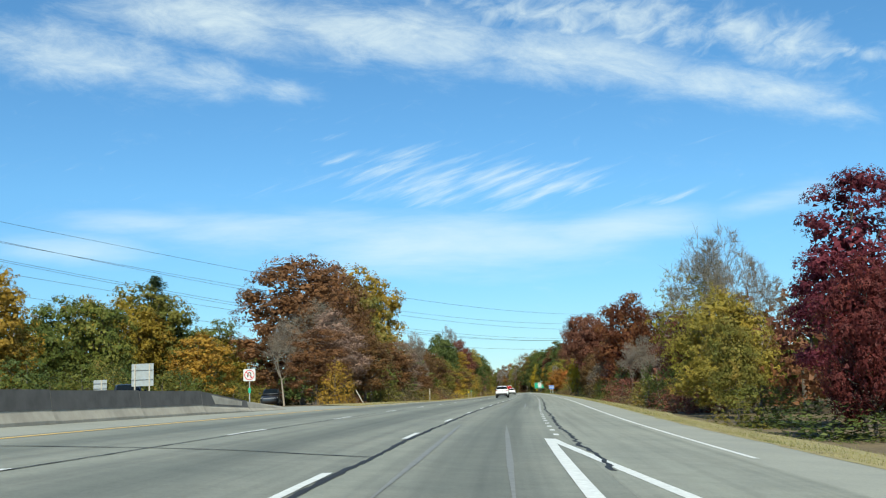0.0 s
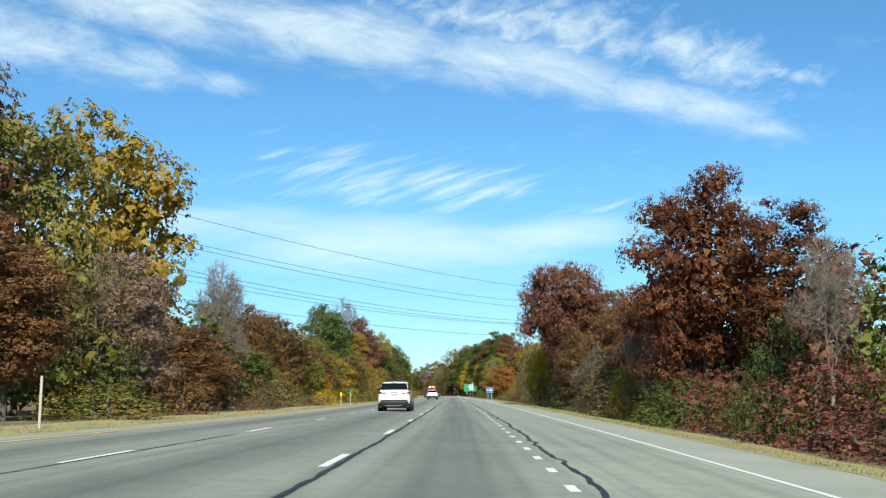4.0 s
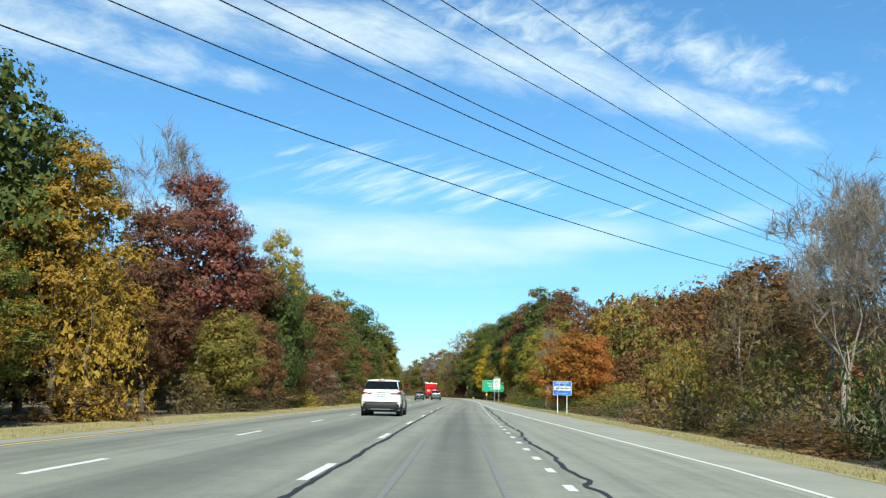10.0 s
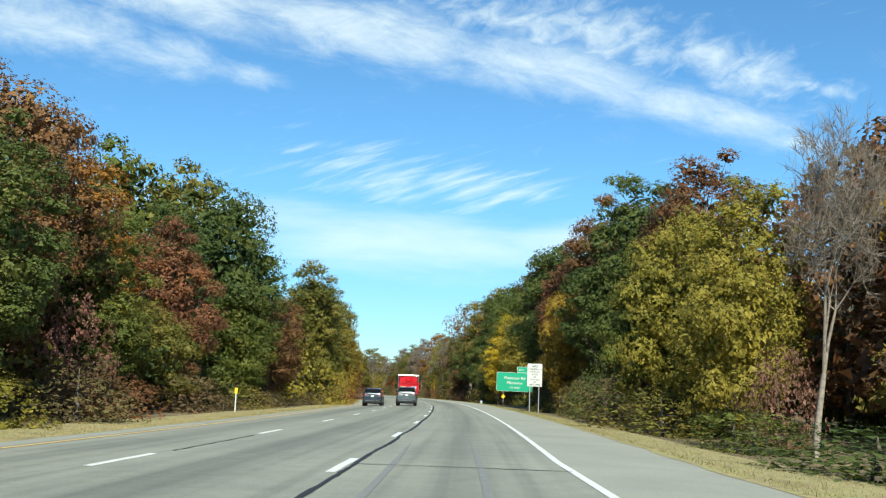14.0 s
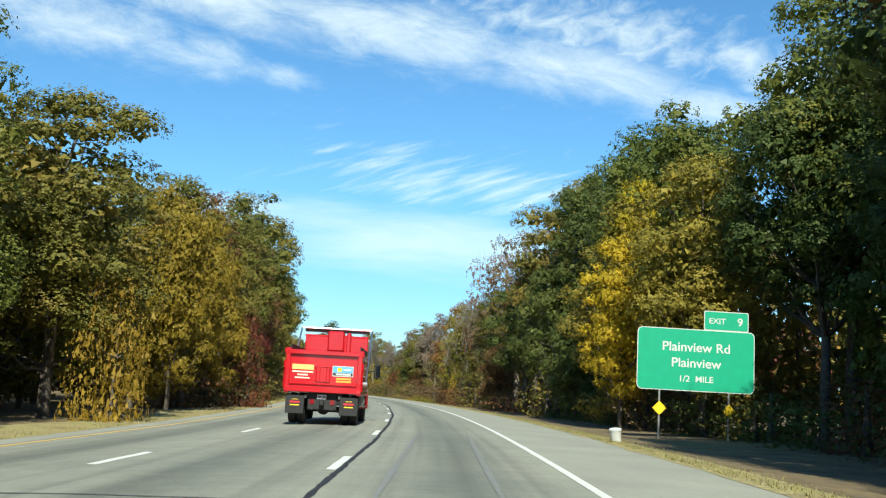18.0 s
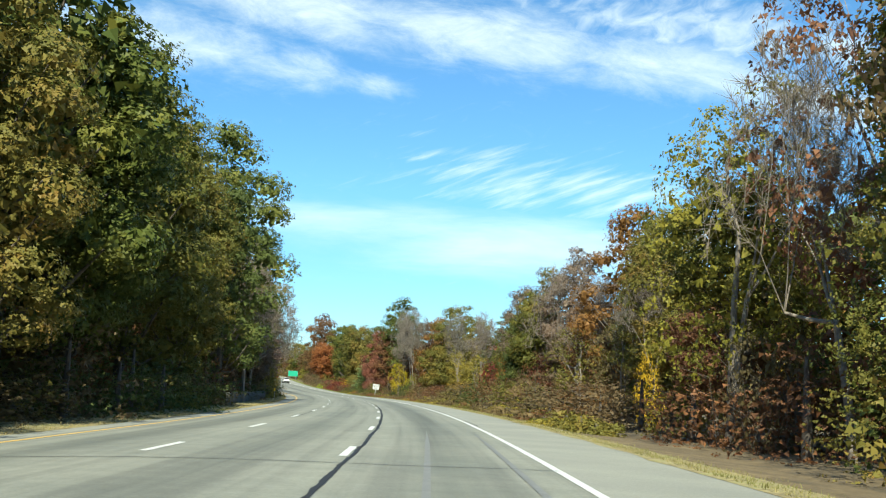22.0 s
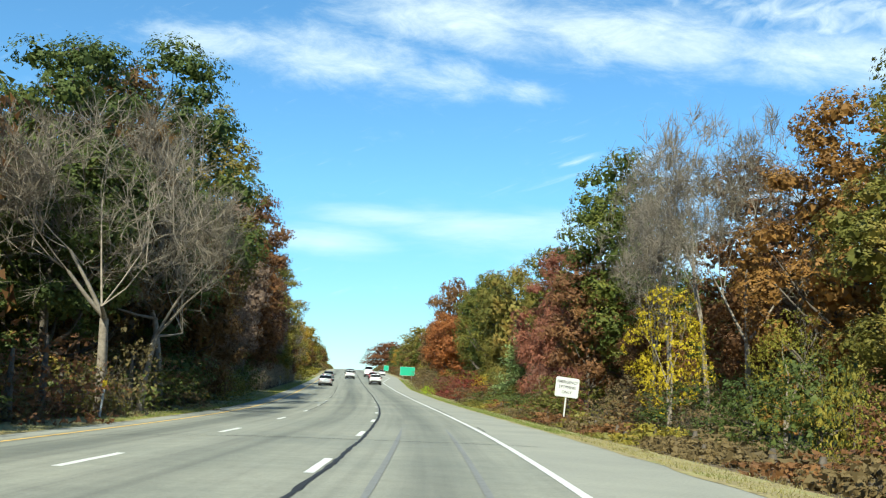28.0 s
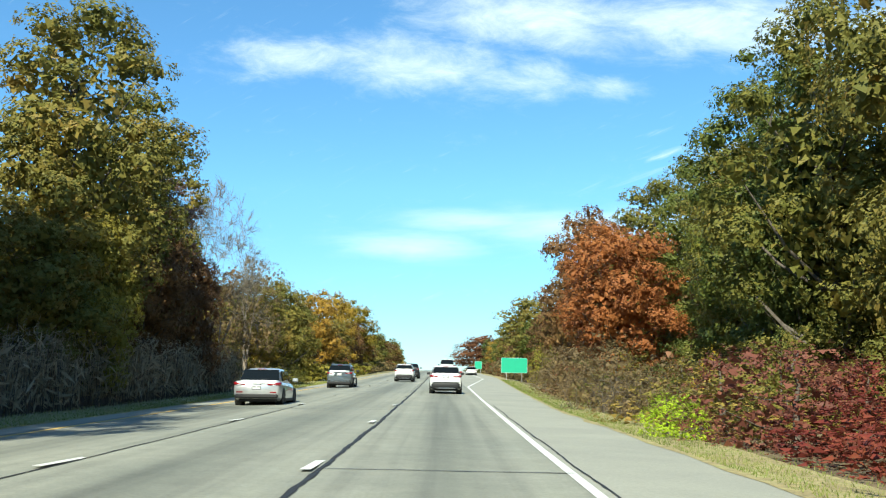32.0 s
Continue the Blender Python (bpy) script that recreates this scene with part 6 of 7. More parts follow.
        pts, nor, segs = [], [], [(Vector((0, 0, -0.3)), Vector((0, 0, 15.6)), 0.24, 0.03)]
        for i in range(26):
            z = 1.2 + 14.2 * (i + r.uniform(-0.5, 0.5)) / 26
            ln = 3.9 * (1 - i / 26.5) ** 0.65 * r.uniform(0.65, 1.25)
            for j in range(7):
                an = r.uniform(0, 6.28)
                tip = Vector((math.cos(an) * ln, math.sin(an) * ln, z + r.uniform(-0.3, 0.12) * ln + 0.25))
                root = Vector((0, 0, z))
                segs.append((root, tip, 0.04, 0.012))
                m = int(22 + 40 * ln / 3)
                f = r.uniform(0.25, 1.03, m)[:, None]
                pts.append(np.array(root) * (1 - f) + np.array(tip) * f + r.normal(scale=(0.3, 0.3, 0.22), size=(m, 3)))
                nor.append(r.normal(scale=0.5, size=(m, 3)) + np.array([0, 0, 1.0]))
        crown = quads_mesh("crown", np.concatenate(pts), np.concatenate(nor), 0.5, 0.34, three=True)
        nom = (16, 8)
    trunk = tubes_mesh("trunk", segs, [BRUSHWOOD if kind == "brush" else TWIG if kind in ("bare", "bareold", "sparse") else BARK]) if segs else None
    if crown:
        crown.materials.append(LEAF["green"])
    SHAPE[key] = (crown, trunk, nom)
    return SHAPE[key]


LOOK = {  # words for the label, leaf colour
    "green": ("tall broad oak with dull green autumn leaves", "green"), "darkgreen": ("tall oak with dense dark green leaves", "darkgreen"),
    "olive": ("tall roadside oak with olive and tan leaves", "olive"), "brown": ("large oak with dark brown withered leaves", "brown"),
    "rust": ("roadside oak with rust-brown autumn leaves", "rust"), "red": ("scarlet oak with deep red autumn leaves", "red"),
    "darkred": ("broad tree with dark red-brown autumn leaves", "darkred"), "maroon": ("roadside maple with crimson and maroon leaves", "maroon"),
    "amber": ("tall oak with amber-brown autumn leaves", "amber"),
    "ochre": ("round oak with rusty orange autumn leaves", "ochre"),
    "orange": ("round maple with bright orange autumn leaves", "orange"), "gold": ("roadside tree with golden autumn leaves", "gold"),
    "yellow": ("slender tree with bright yellow leaves", "yellow"), "lime": ("leafy tree with pale yellow-green leaves", "lime"),
    "fawn": ("tall oak with faded mauve-brown leaves", "fawn"), "russet": ("broad oak with faded russet-red leaves", "russet"),
    "pink": ("low shrub with faded pinkish leaves", "pink"), "dry": ("tangled thicket with few withered leaves", "dry"),
    "bright": ("low bush with bright yellow-green leaves", "bright"), "pine": ("dark green pine above the woods", "pine"),
    "pinelight": ("light green pine with drooping boughs", "pinelight"), "bare": ("leafless grey tree with fine twigs", "dry"),
}
count = [0]
PLANTED = []


SIGNS = ((464.0, 13.6), (409.5, 7.4), (310.2, 8.8), (706.0, 8.3))


def grow(kind, leaf, s, lat, h, w, label, category, group="", name="tree", up=-0.05):
    """Plants one tree or shrub; shrubs keep clear of the signs."""
    if kind == "canopy" and 420 < s < 445:
        lat = max(lat, 12.6)
    elif lat > 0:
        for a, edge in SIGNS:
            if a - 34 < s < a + 2.0:
                lat = max(lat, edge + 0.2 + w * 0.5 * min(1.0, 2.2 / max(h - 2.5, 1.0) if name == "tree" else 1.0))
                if 460 < a < 470 and name == "tree" and h > 3.0 + 0.94 * (a - s):
                    lat = max(lat, edge + 0.152 * (a - s) + 0.36 * w)  # the sun reaches the sign
    count[0] += 1
    k = count[0]
    crown, trunk, nom = shape(kind, k % (3 if kind in ("round", "tall", "canopy", "mid", "bush", "brush") else 2))
    p = on(s, lat, up)
    root = thing(name, pose(p.x, p.y, p.z, 0, 0, (k * 137.5) % 360), label, category, group)
    m = Matrix.Diagonal((w / nom[1], w / nom[1], h / nom[0], 1))
    if trunk:
        st = part("trunk" if name == "tree" else "stem", trunk, root, "", m)
        if name == "shrub":
            st["kind"] = "stuff"
    if crown:
        ob = part("crown", crown, root, "", m)
        ob.material_slots[0].link = "OBJECT"
        ob.material_slots[0].material = LEAF[leaf]
    return root


def plant(spec, s, lat, h, w):
    """A tree or shrub by its look, place, height and width."""
    if not spec.endswith("bush"):
        PLANTED.append((s, lat))
    if spec.endswith("bush"):
        c = spec[:-4]
        c = c if c in LEAF else "olive"
        words = {"gold": "golden", "lime": "yellow-green", "red": "red and russet", "darkred": "dark red", "maroon": "maroon", "yellow": "bright yellow", "orange": "orange", "olive": "olive-brown", "pink": "faded pink", "bright": "bright green", "darkgreen": "dark green", "green": "dull green"}[c]
        return grow("bush", c, s, lat, max(h, 1.0), max(w, 1.8), "roadside shrub with %s leaves at the wood's edge" % words, "shrub", "shrubs at the wood's edge", "shrub")
    if spec == "dry":
        return grow("brush", "dry", s, lat, h, max(w, 2.4), LOOK["dry"][0], "shrub", "thicket at the wood's edge", "shrub")
    if spec == "pink" and h < 9:
        return grow("bush", "pink", s, lat, h, max(w, 3.0), LOOK["pink"][0], "shrub", "shrubs at the wood's edge", "shrub")
    if spec == "darkredhigh":
        return grow("spread", "darkred", s, lat, h, max(w, 0.6 * h), LOOK["darkred"][0], "tree", "roadside trees")
    if spec == "bareold":
        return grow("bareold", "twig", s, lat, h, max(w, 0.6 * h), "wide leafless tree with pale low boughs", "tree", "roadside trees")
    if spec == "bare":
        return grow("bare", "twig", s, lat, h, max(w, 0.55 * h), LOOK["bare"][0], "tree", "roadside trees")
    if spec.endswith("sparse"):
        c = spec[:-6]
        return grow("sparse", "dry" if c == "brown" else c, s, lat, h, max(w, 0.55 * h), "half-bare tree with thin %s leaves" % {"brown": "brown", "lime": "yellow-green", "gold": "golden", "yellow": "bright yellow", "russet": "russet", "olive": "olive"}[c], "tree", "roadside trees")
    if spec in ("pine", "pinelight"):
        return grow("pine", spec, s, lat, h, max(w, 0.42 * h), LOOK[spec][0], "tree", "roadside trees")
    if spec == "limetop":
        return grow("tall", "lime", s, lat, h, max(w, 0.36 * h), LOOK["lime"][0], "tree", "roadside trees")
    kind = "tall" if h / max(w, 0.1) > 1.9 and h > 12 else "round"
    if (abs(lat) >= 22 or s > 850) and w < 11:
        kind = "mid"
    if h > 10.5 and lat > 0 and 400 < s < 566 and spec not in ("yellow", "lime", "gold"):
        kind = "canopy"
    return grow(kind, spec, s, lat, h, max(w * 1.2, 0.5 * h), LOOK[spec][0], "tree", "roadside trees")


plant("maroon", 36.0, 13.0, 6.9, 2.4)
plant("maroon", 43.5, 15.2, 12.1, 3.6)
plant("olive", 59.2, 13.0, 6.1, 2.9)
plant("lime", 67.7, 14.0, 8.9, 5.8)
plant("bare", 67.7, 16.0, 11.1, 6.9)
plant("goldbush", 75.7, -14.0, 3.4, 3.3)
plant("bare", 81.7, 16.0, 14.9, 10.5)
plant("limesparse", 82.2, 14.8, 11.8, 7.5)
plant("bare", 91.2, -22.0, 8.3, 5.8)
plant("bare", 96.2, 16.0, 11.0, 7.0)
plant("gold", 99.7, -33.0, 8.5, 5.7)
plant("darkgreenbush", 101.9, 12.5, 4.3, 2.6)
plant("bare", 102.2, -21.0, 11.2, 10.4)
plant("bare", 102.7, 18.5, 16.0, 8.0)
plant("limebush", 103.9, -15.0, 3.6, 2.3)
plant("olive", 105.7, -40.0, 14.3, 8.1)
plant("bare", 113.4, 15.0, 6.8, 4.2)
plant("green", 115.7, -46.0, 11.6, 6.4)
plant("bare", 117.9, -20.0, 8.5, 6.5)
plant("bare", 118.4, 14.0, 8.0, 5.4)
plant("brown", 119.7, -27.0, 18.8, 14.9)
plant("rust", 122.9, 20.0, 7.8, 3.5)
plant("brownsparse", 125.9, -19.0, 8.4, 6.3)
plant("bare", 129.9, 13.5, 7.7, 5.3)
plant("pine", 131.2, -50.0, 18.9, 3.7)
plant("brown", 131.9, -27.0, 20.5, 7.7)
plant("darkgreenbush", 132.9, 12.5, 5.2, 3.9)
plant("brown", 138.9, -26.0, 18.7, 5.8)
plant("brownsparse", 142.4, -18.0, 8.5, 4.9)
plant("olive", 147.9, -25.0, 19.9, 8.4)
plant("red", 151.9, 20.0, 13.9, 5.0)
plant("red", 157.4, 16.0, 16.5, 8.8)
plant("olivebush", 162.1, 12.0, 3.4, 2.9)
plant("bare", 162.1, 13.0, 7.3, 4.5)
plant("yellowbush", 165.6, 11.6, 3.1, 1.3)
plant("darkred", 167.1, 16.0, 11.7, 3.7)
plant("gold", 168.4, -26.0, 24.0, 6.1)
plant("olivebush", 172.6, 13.0, 4.5, 3.8)
plant("bare", 174.1, -18.0, 7.1, 4.4)
plant("bare", 174.6, -20.0, 12.1, 7.5)
plant("brown", 178.1, 16.0, 11.2, 4.5)
plant("limebush", 185.1, -16.0, 3.6, 3.9)
plant("bare", 185.1, 13.0, 6.3, 4.8)
plant("brown", 186.1, -21.0, 9.5, 5.6)
plant("olive", 186.6, 21.0, 14.0, 4.0)
plant("rust", 187.6, 16.0, 12.1, 6.4)
plant("brown", 192.6, -20.0, 10.2, 4.4)
plant("bare", 194.3, 12.0, 4.5, 2.8)
plant("yellowbush", 195.8, -13.6, 1.8, 2.9)
plant("olive", 201.8, -16.0, 5.3, 3.2)
plant("brown", 202.8, 13.5, 8.9, 4.6)
plant("darkgreenbush", 204.8, 12.5, 4.3, 4.9)
plant("goldbush", 205.3, -14.5, 4.0, 3.2)
plant("darkred", 210.3, 15.5, 14.6, 6.3)
plant("brown", 210.8, -21.0, 11.0, 4.5)
plant("rust", 211.3, 19.0, 15.1, 3.9)
plant("olive", 212.3, -18.0, 8.3, 5.5)
plant("darkredhigh", 213.8, 13.2, 17.5, 11.8)
plant("brown", 215.8, 14.2, 10.1, 4.6)
plant("olive", 219.8, -17.0, 7.1, 5.3)
plant("yellow", 225.3, 11.5, 8.8, 2.7)
plant("gold", 226.8, -16.0, 6.2, 4.8)
plant("dry", 238.1, 12.4, 4.4, 2.8)
plant("dry", 245.1, 12.6, 5.0, 3.9)
plant("greenbush", 245.6, -13.5, 2.3, 3.3)
plant("olive", 246.6, -16.0, 6.1, 4.3)
plant("brownsparse", 249.1, 15.0, 9.2, 5.5)
plant("brown", 253.6, 18.0, 10.4, 5.2)
plant("olivebush", 255.1, -13.8, 2.6, 3.6)
plant("brownsparse", 255.1, 14.5, 8.2, 5.2)
plant("dry", 255.6, 13.0, 6.3, 4.4)
plant("gold", 258.6, -16.0, 7.1, 5.0)
plant("darkgreen", 261.6, -22.0, 17.0, 5.6)
plant("bare", 265.6, 17.0, 14.2, 8.8)
plant("bare", 267.6, 14.5, 9.4, 5.8)
plant("goldbush", 268.6, -14.5, 5.9, 4.9)
plant("darkgreen", 273.1, -22.0, 18.8, 4.9)
plant("gold", 273.6, -18.0, 13.1, 4.6)
plant("darkgreen", 277.1, -21.0, 15.1, 4.4)
plant("brownsparse", 278.6, 13.5, 7.5, 4.4)
plant("brown", 286.1, 17.0, 9.9, 6.2)
plant("olivebush", 288.6, 13.0, 5.9, 4.6)
plant("darkred", 289.1, -19.0, 13.1, 5.6)
plant("dry", 290.8, 14.0, 4.0, 3.1)
plant("olive", 291.3, -14.5, 6.7, 4.3)
plant("dry", 295.3, 13.5, 3.3, 2.8)
plant("brown", 299.8, -14.5, 7.0, 3.7)
plant("darkred", 300.8, -19.0, 17.8, 6.4)
plant("bare", 305.6, -23.0, 22.2, 13.8)
plant("darkred", 308.8, -18.0, 15.0, 3.8)
plant("darkgreen", 310.3, -15.0, 11.3, 3.2)
plant("limebush", 310.3, 13.5, 3.4, 3.5)
plant("limetop", 313.3, -16.0, 15.7, 3.7)
plant("olivebush", 318.8, 13.0, 3.2, 3.6)
plant("limebush", 318.8, 22.0, 7.3, 3.3)
plant("olivebush", 329.0, -16.5, 5.4, 3.3)
plant("darkgreenbush", 329.0, 11.0, 2.0, 2.8)
plant("orange", 329.5, 13.0, 7.6, 3.3)
plant("orange", 330.5, 10.2, 8.2, 6.3)
plant("gold", 331.8, 22.0, 7.2, 3.9)
plant("fawn", 336.5, -16.0, 4.7, 4.2)
plant("bare", 339.5, -22.0, 14.2, 8.8)
plant("darkgreenbush", 340.0, 11.0, 2.3, 3.6)
plant("brown", 344.0, -22.0, 10.6, 5.5)
plant("brown", 346.3, -18.0, 13.0, 6.3)
plant("brown", 354.0, -19.0, 11.0, 4.4)
plant("brown", 355.0, -23.0, 11.8, 4.8)
plant("bare", 355.4, 10.0, 10.1, 6.3)
plant("pinkbush", 363.4, 11.5, 4.0, 2.9)
plant("rust", 366.5, -20.0, 14.7, 8.2)
plant("pink", 366.9, -16.5, 5.2, 4.1)
plant("lime", 369.4, 11.5, 9.1, 4.6)
plant("darkgreenbush", 372.9, 12.0, 5.5, 3.9)
plant("darkgreen", 373.5, -27.0, 16.4, 3.8)
plant("lime", 375.4, 14.0, 13.2, 5.2)
plant("orange", 376.9, -20.5, 14.7, 6.3)
plant("lime", 378.9, 11.0, 11.9, 5.9)
plant("olive", 379.9, -17.0, 6.3, 4.5)
plant("green", 379.9, 10.0, 8.7, 4.5)
plant("darkgreen", 390.9, -20.5, 14.2, 5.5)
plant("brown", 396.9, 17.0, 20.3, 6.0)
plant("green", 399.4, -25.5, 20.9, 4.5)
plant("green", 400.4, -17.0, 9.2, 5.8)
plant("darkgreen", 402.4, -19.5, 18.1, 10.3)
plant("olive", 403.9, -22.5, 20.3, 5.7)
plant("darkgreenbush", 409.4, 12.0, 6.4, 4.7)
plant("darkgreen", 409.4, 12.0, 13.9, 5.2)
plant("darkgreen", 410.9, 16.0, 21.7, 5.7)
plant("gold", 415.4, 10.0, 11.0, 2.8)
plant("darkgreen", 420.4, -19.5, 16.6, 5.8)
plant("brown", 422.9, 16.0, 22.0, 4.9)
plant("brown", 430.4, 11.5, 16.9, 3.9)
plant("limebush", 430.9, -16.0, 6.8, 7.6)
plant("limebush", 430.9, -11.3, 4.3, 2.9)
plant("olive", 438.4, -16.0, 16.8, 5.3)
plant("redbush", 438.4, -11.0, 2.2, 1.3)
plant("darkgreenbush", 439.4, 9.5, 6.8, 3.9)
plant("darkgreen", 439.4, 12.5, 20.2, 6.0)
plant("darkgreen", 439.9, 10.5, 10.3, 3.7)
plant("olive", 441.4, -15.0, 15.2, 4.3)
plant("darkgreen", 447.4, 13.5, 19.5, 5.0)
plant("green", 451.9, 13.5, 18.4, 3.9)
plant("green", 453.4, -17.0, 14.5, 3.3)
plant("darkgreen", 453.4, 12.0, 15.3, 4.6)
plant("goldbush", 459.9, -12.0, 5.8, 3.1)
plant("olive", 461.4, -15.0, 13.8, 7.0)
plant("olive", 463.9, -18.0, 14.1, 3.6)
plant("darkgreen", 464.4, 13.5, 16.7, 3.0)
plant("gold", 475.4, -13.5, 11.9, 4.7)
plant("lime", 475.9, 11.5, 13.3, 3.7)
plant("olive", 477.9, -16.0, 13.0, 4.8)
plant("goldbush", 483.4, 12.0, 5.7, 2.3)
plant("gold", 485.4, -13.5, 10.7, 2.4)
plant("olive", 486.9, -16.0, 15.4, 3.4)
plant("redbush", 488.9, -11.2, 7.3, 3.5)
plant("olive", 490.9, -13.0, 10.1, 3.7)
plant("darkgreen", 491.4, 11.0, 8.3, 4.1)
plant("darkgreen", 498.9, 15.0, 20.9, 4.2)
plant("darkgreen", 500.4, 11.5, 13.3, 4.9)
plant("maroon", 506.5, -14.0, 9.0, 3.4)
plant("brown", 508.4, -18.0, 19.0, 5.1)
plant("olive", 509.4, 16.0, 23.0, 4.3)
plant("olive", 509.9, -16.0, 16.6, 4.6)
plant("olive", 511.9, 15.2, 20.4, 6.0)
plant("darkgreen", 513.9, 11.5, 13.4, 4.6)
plant("olive", 524.9, -16.0, 22.0, 7.8)
plant("olive", 525.2, 13.5, 13.5, 3.4)
plant("olive", 532.7, -15.0, 10.4, 4.1)
plant("brown", 532.7, 12.0, 8.2, 3.6)
plant("red", 538.2, 17.5, 18.5, 3.6)
plant("brownsparse", 539.7, 15.5, 22.6, 5.8)
plant("olive", 540.2, -17.0, 20.9, 7.7)
plant("olivesparse", 540.2, 11.5, 8.5, 5.0)
plant("olive", 540.7, 13.5, 15.4, 4.0)
plant("olive", 546.7, -14.0, 14.8, 4.4)
plant("bareold", 546.7, 12.5, 14.0, 8.0)
plant("russetsparse", 548.2, 15.5, 20.8, 5.6)
plant("dry", 551.2, 12.0, 6.4, 4.9)
plant("green", 554.2, -16.0, 25.3, 9.4)
plant("limesparse", 554.7, 11.5, 14.7, 4.5)
plant("olive", 559.7, 13.5, 13.2, 5.3)
plant("olive", 572.2, -16.0, 21.5, 6.5)
plant("yellowbush", 573.9, 13.6, 4.5, 1.9)
plant("limebush", 574.4, -12.8, 1.5, 2.8)
plant("bare", 579.4, 15.5, 10.9, 6.7)
plant("olive", 580.4, 17.0, 14.8, 5.2)
plant("olive", 580.9, -15.0, 12.9, 4.4)
plant("bare", 584.4, -14.5, 10.4, 6.5)
plant("brownsparse", 585.4, 15.0, 8.4, 4.1)
plant("olive", 592.4, -18.0, 22.2, 8.5)
plant("olive", 592.9, 20.0, 18.1, 3.9)
plant("amber", 597.4, 20.0, 18.6, 4.2)
plant("olivesparse", 598.4, 15.0, 7.8, 5.9)
plant("bareold", 602.9, 16.0, 14.0, 11.0)
plant("redbush", 611.9, 14.0, 5.8, 4.5)
plant("green", 613.4, -17.0, 27.8, 8.0)
plant("goldbush", 615.6, 11.2, 1.1, 2.2)
plant("pinkbush", 616.6, 14.0, 3.4, 2.3)
plant("fawn", 619.4, 20.0, 17.8, 5.0)
plant("olivebush", 619.6, 11.5, 1.5, 2.9)
plant("olive", 624.1, 17.0, 16.4, 4.4)
plant("darkgreen", 624.6, 15.0, 8.2, 4.0)
plant("bareold", 626.1, -13.9, 13.8, 9.0)
plant("redbush", 630.6, 11.8, 1.3, 1.5)
plant("darkgreen", 630.6, 18.0, 13.9, 3.8)
plant("orangebush", 633.6, 14.5, 6.7, 1.6)
plant("brown", 635.1, -18.0, 19.5, 7.0)
plant("redbush", 636.6, 14.0, 5.7, 3.8)
plant("fawn", 637.6, -15.0, 12.1, 5.1)
plant("fawn", 637.6, 19.0, 15.8, 2.7)
plant("olive", 639.1, 18.0, 11.5, 4.3)
plant("olive", 642.1, -17.0, 21.7, 6.8)
plant("limebush", 643.6, -12.8, 5.3, 2.9)
plant("green", 648.1, 19.0, 11.4, 3.9)
plant("goldbush", 648.6, 13.0, 3.6, 6.1)
plant("rust", 649.6, -16.0, 17.1, 5.6)
plant("limesparse", 652.1, 15.0, 7.2, 4.9)
plant("bare", 656.1, 16.0, 13.2, 8.2)
plant("green", 658.1, 20.0, 13.9, 5.4)
plant("fawn", 663.1, -15.0, 12.5, 6.4)
plant("limesparse", 663.1, 14.5, 8.0, 4.0)
plant("bare", 669.6, 16.0, 14.3, 8.9)
plant("limebush", 670.1, -12.8, 6.7, 2.8)
plant("olive", 670.6, -17.0, 21.4, 6.1)
plant("olive", 675.1, 20.0, 14.3, 5.6)
plant("limebush", 679.3, 10.2, 2.9, 1.8)
plant("olive", 682.1, -16.0, 13.0, 4.3)
plant("olive", 683.1, 15.5, 9.5, 6.7)
plant("olive", 685.6, 19.0, 17.4, 8.6)
plant("limesparse", 685.8, 11.0, 4.7, 1.9)
plant("dry", 693.3, 10.8, 2.8, 3.7)
plant("bareold", 695.3, -12.7, 13.0, 13.0)
plant("dry", 695.3, -12.5, 3.9, 3.8)
plant("amber", 696.3, 18.2, 16.0, 3.5)
plant("yellowsparse", 697.3, 10.6, 6.9, 3.6)
plant("darkgreen", 699.3, -16.5, 18.4, 4.9)
plant("bare", 699.3, 15.0, 15.3, 8.4)
plant("bare", 705.3, 15.0, 17.3, 9.6)
plant("brown", 706.6, 19.0, 16.2, 7.6)
plant("dry", 706.8, 10.8, 3.0, 4.1)
plant("brown", 707.3, -17.5, 18.9, 5.7)
plant("bareold", 708.8, -13.3, 15.8, 12.0)
plant("darkgreen", 714.8, -16.5, 23.3, 5.3)
plant("bare", 714.8, 14.5, 14.3, 7.9)
plant("brown", 717.8, -13.5, 10.9, 5.6)
plant("bare", 718.3, 17.0, 18.8, 10.4)
plant("olive", 727.8, -16.5, 22.3, 5.2)
plant("darkredbush", 728.8, 12.0, 4.5, 3.8)
plant("green", 732.8, 18.0, 22.9, 5.8)
plant("rust", 733.8, 15.0, 14.4, 5.8)
plant("pinkbush", 736.0, 11.6, 4.9, 3.1)
plant("pinkbush", 738.0, 9.3, 1.1, 2.3)
plant("russet", 740.5, 13.0, 9.4, 3.6)
plant("fawn", 743.0, -15.0, 10.2, 4.4)
plant("russet", 745.5, 15.5, 15.7, 4.1)
plant("pinelight", 750.5, 12.4, 8.5, 5.6)
plant("fawn", 751.0, -17.0, 20.1, 6.9)
plant("rust", 751.0, 15.0, 10.1, 4.1)
plant("olivebush", 753.5, 11.0, 3.0, 3.1)
plant("olive", 754.0, 17.0, 17.6, 2.9)
plant("redbush", 756.5, 9.6, 1.4, 2.1)
plant("brown", 759.0, -16.0, 21.5, 5.3)
plant("brown", 761.5, -14.8, 8.6, 5.5)
plant("olive", 764.0, 18.0, 16.1, 5.9)
plant("olivebush", 765.5, 12.5, 4.5, 3.5)
plant("brown", 770.5, -16.5, 22.0, 5.2)
plant("fawn", 773.0, -16.0, 15.6, 5.8)
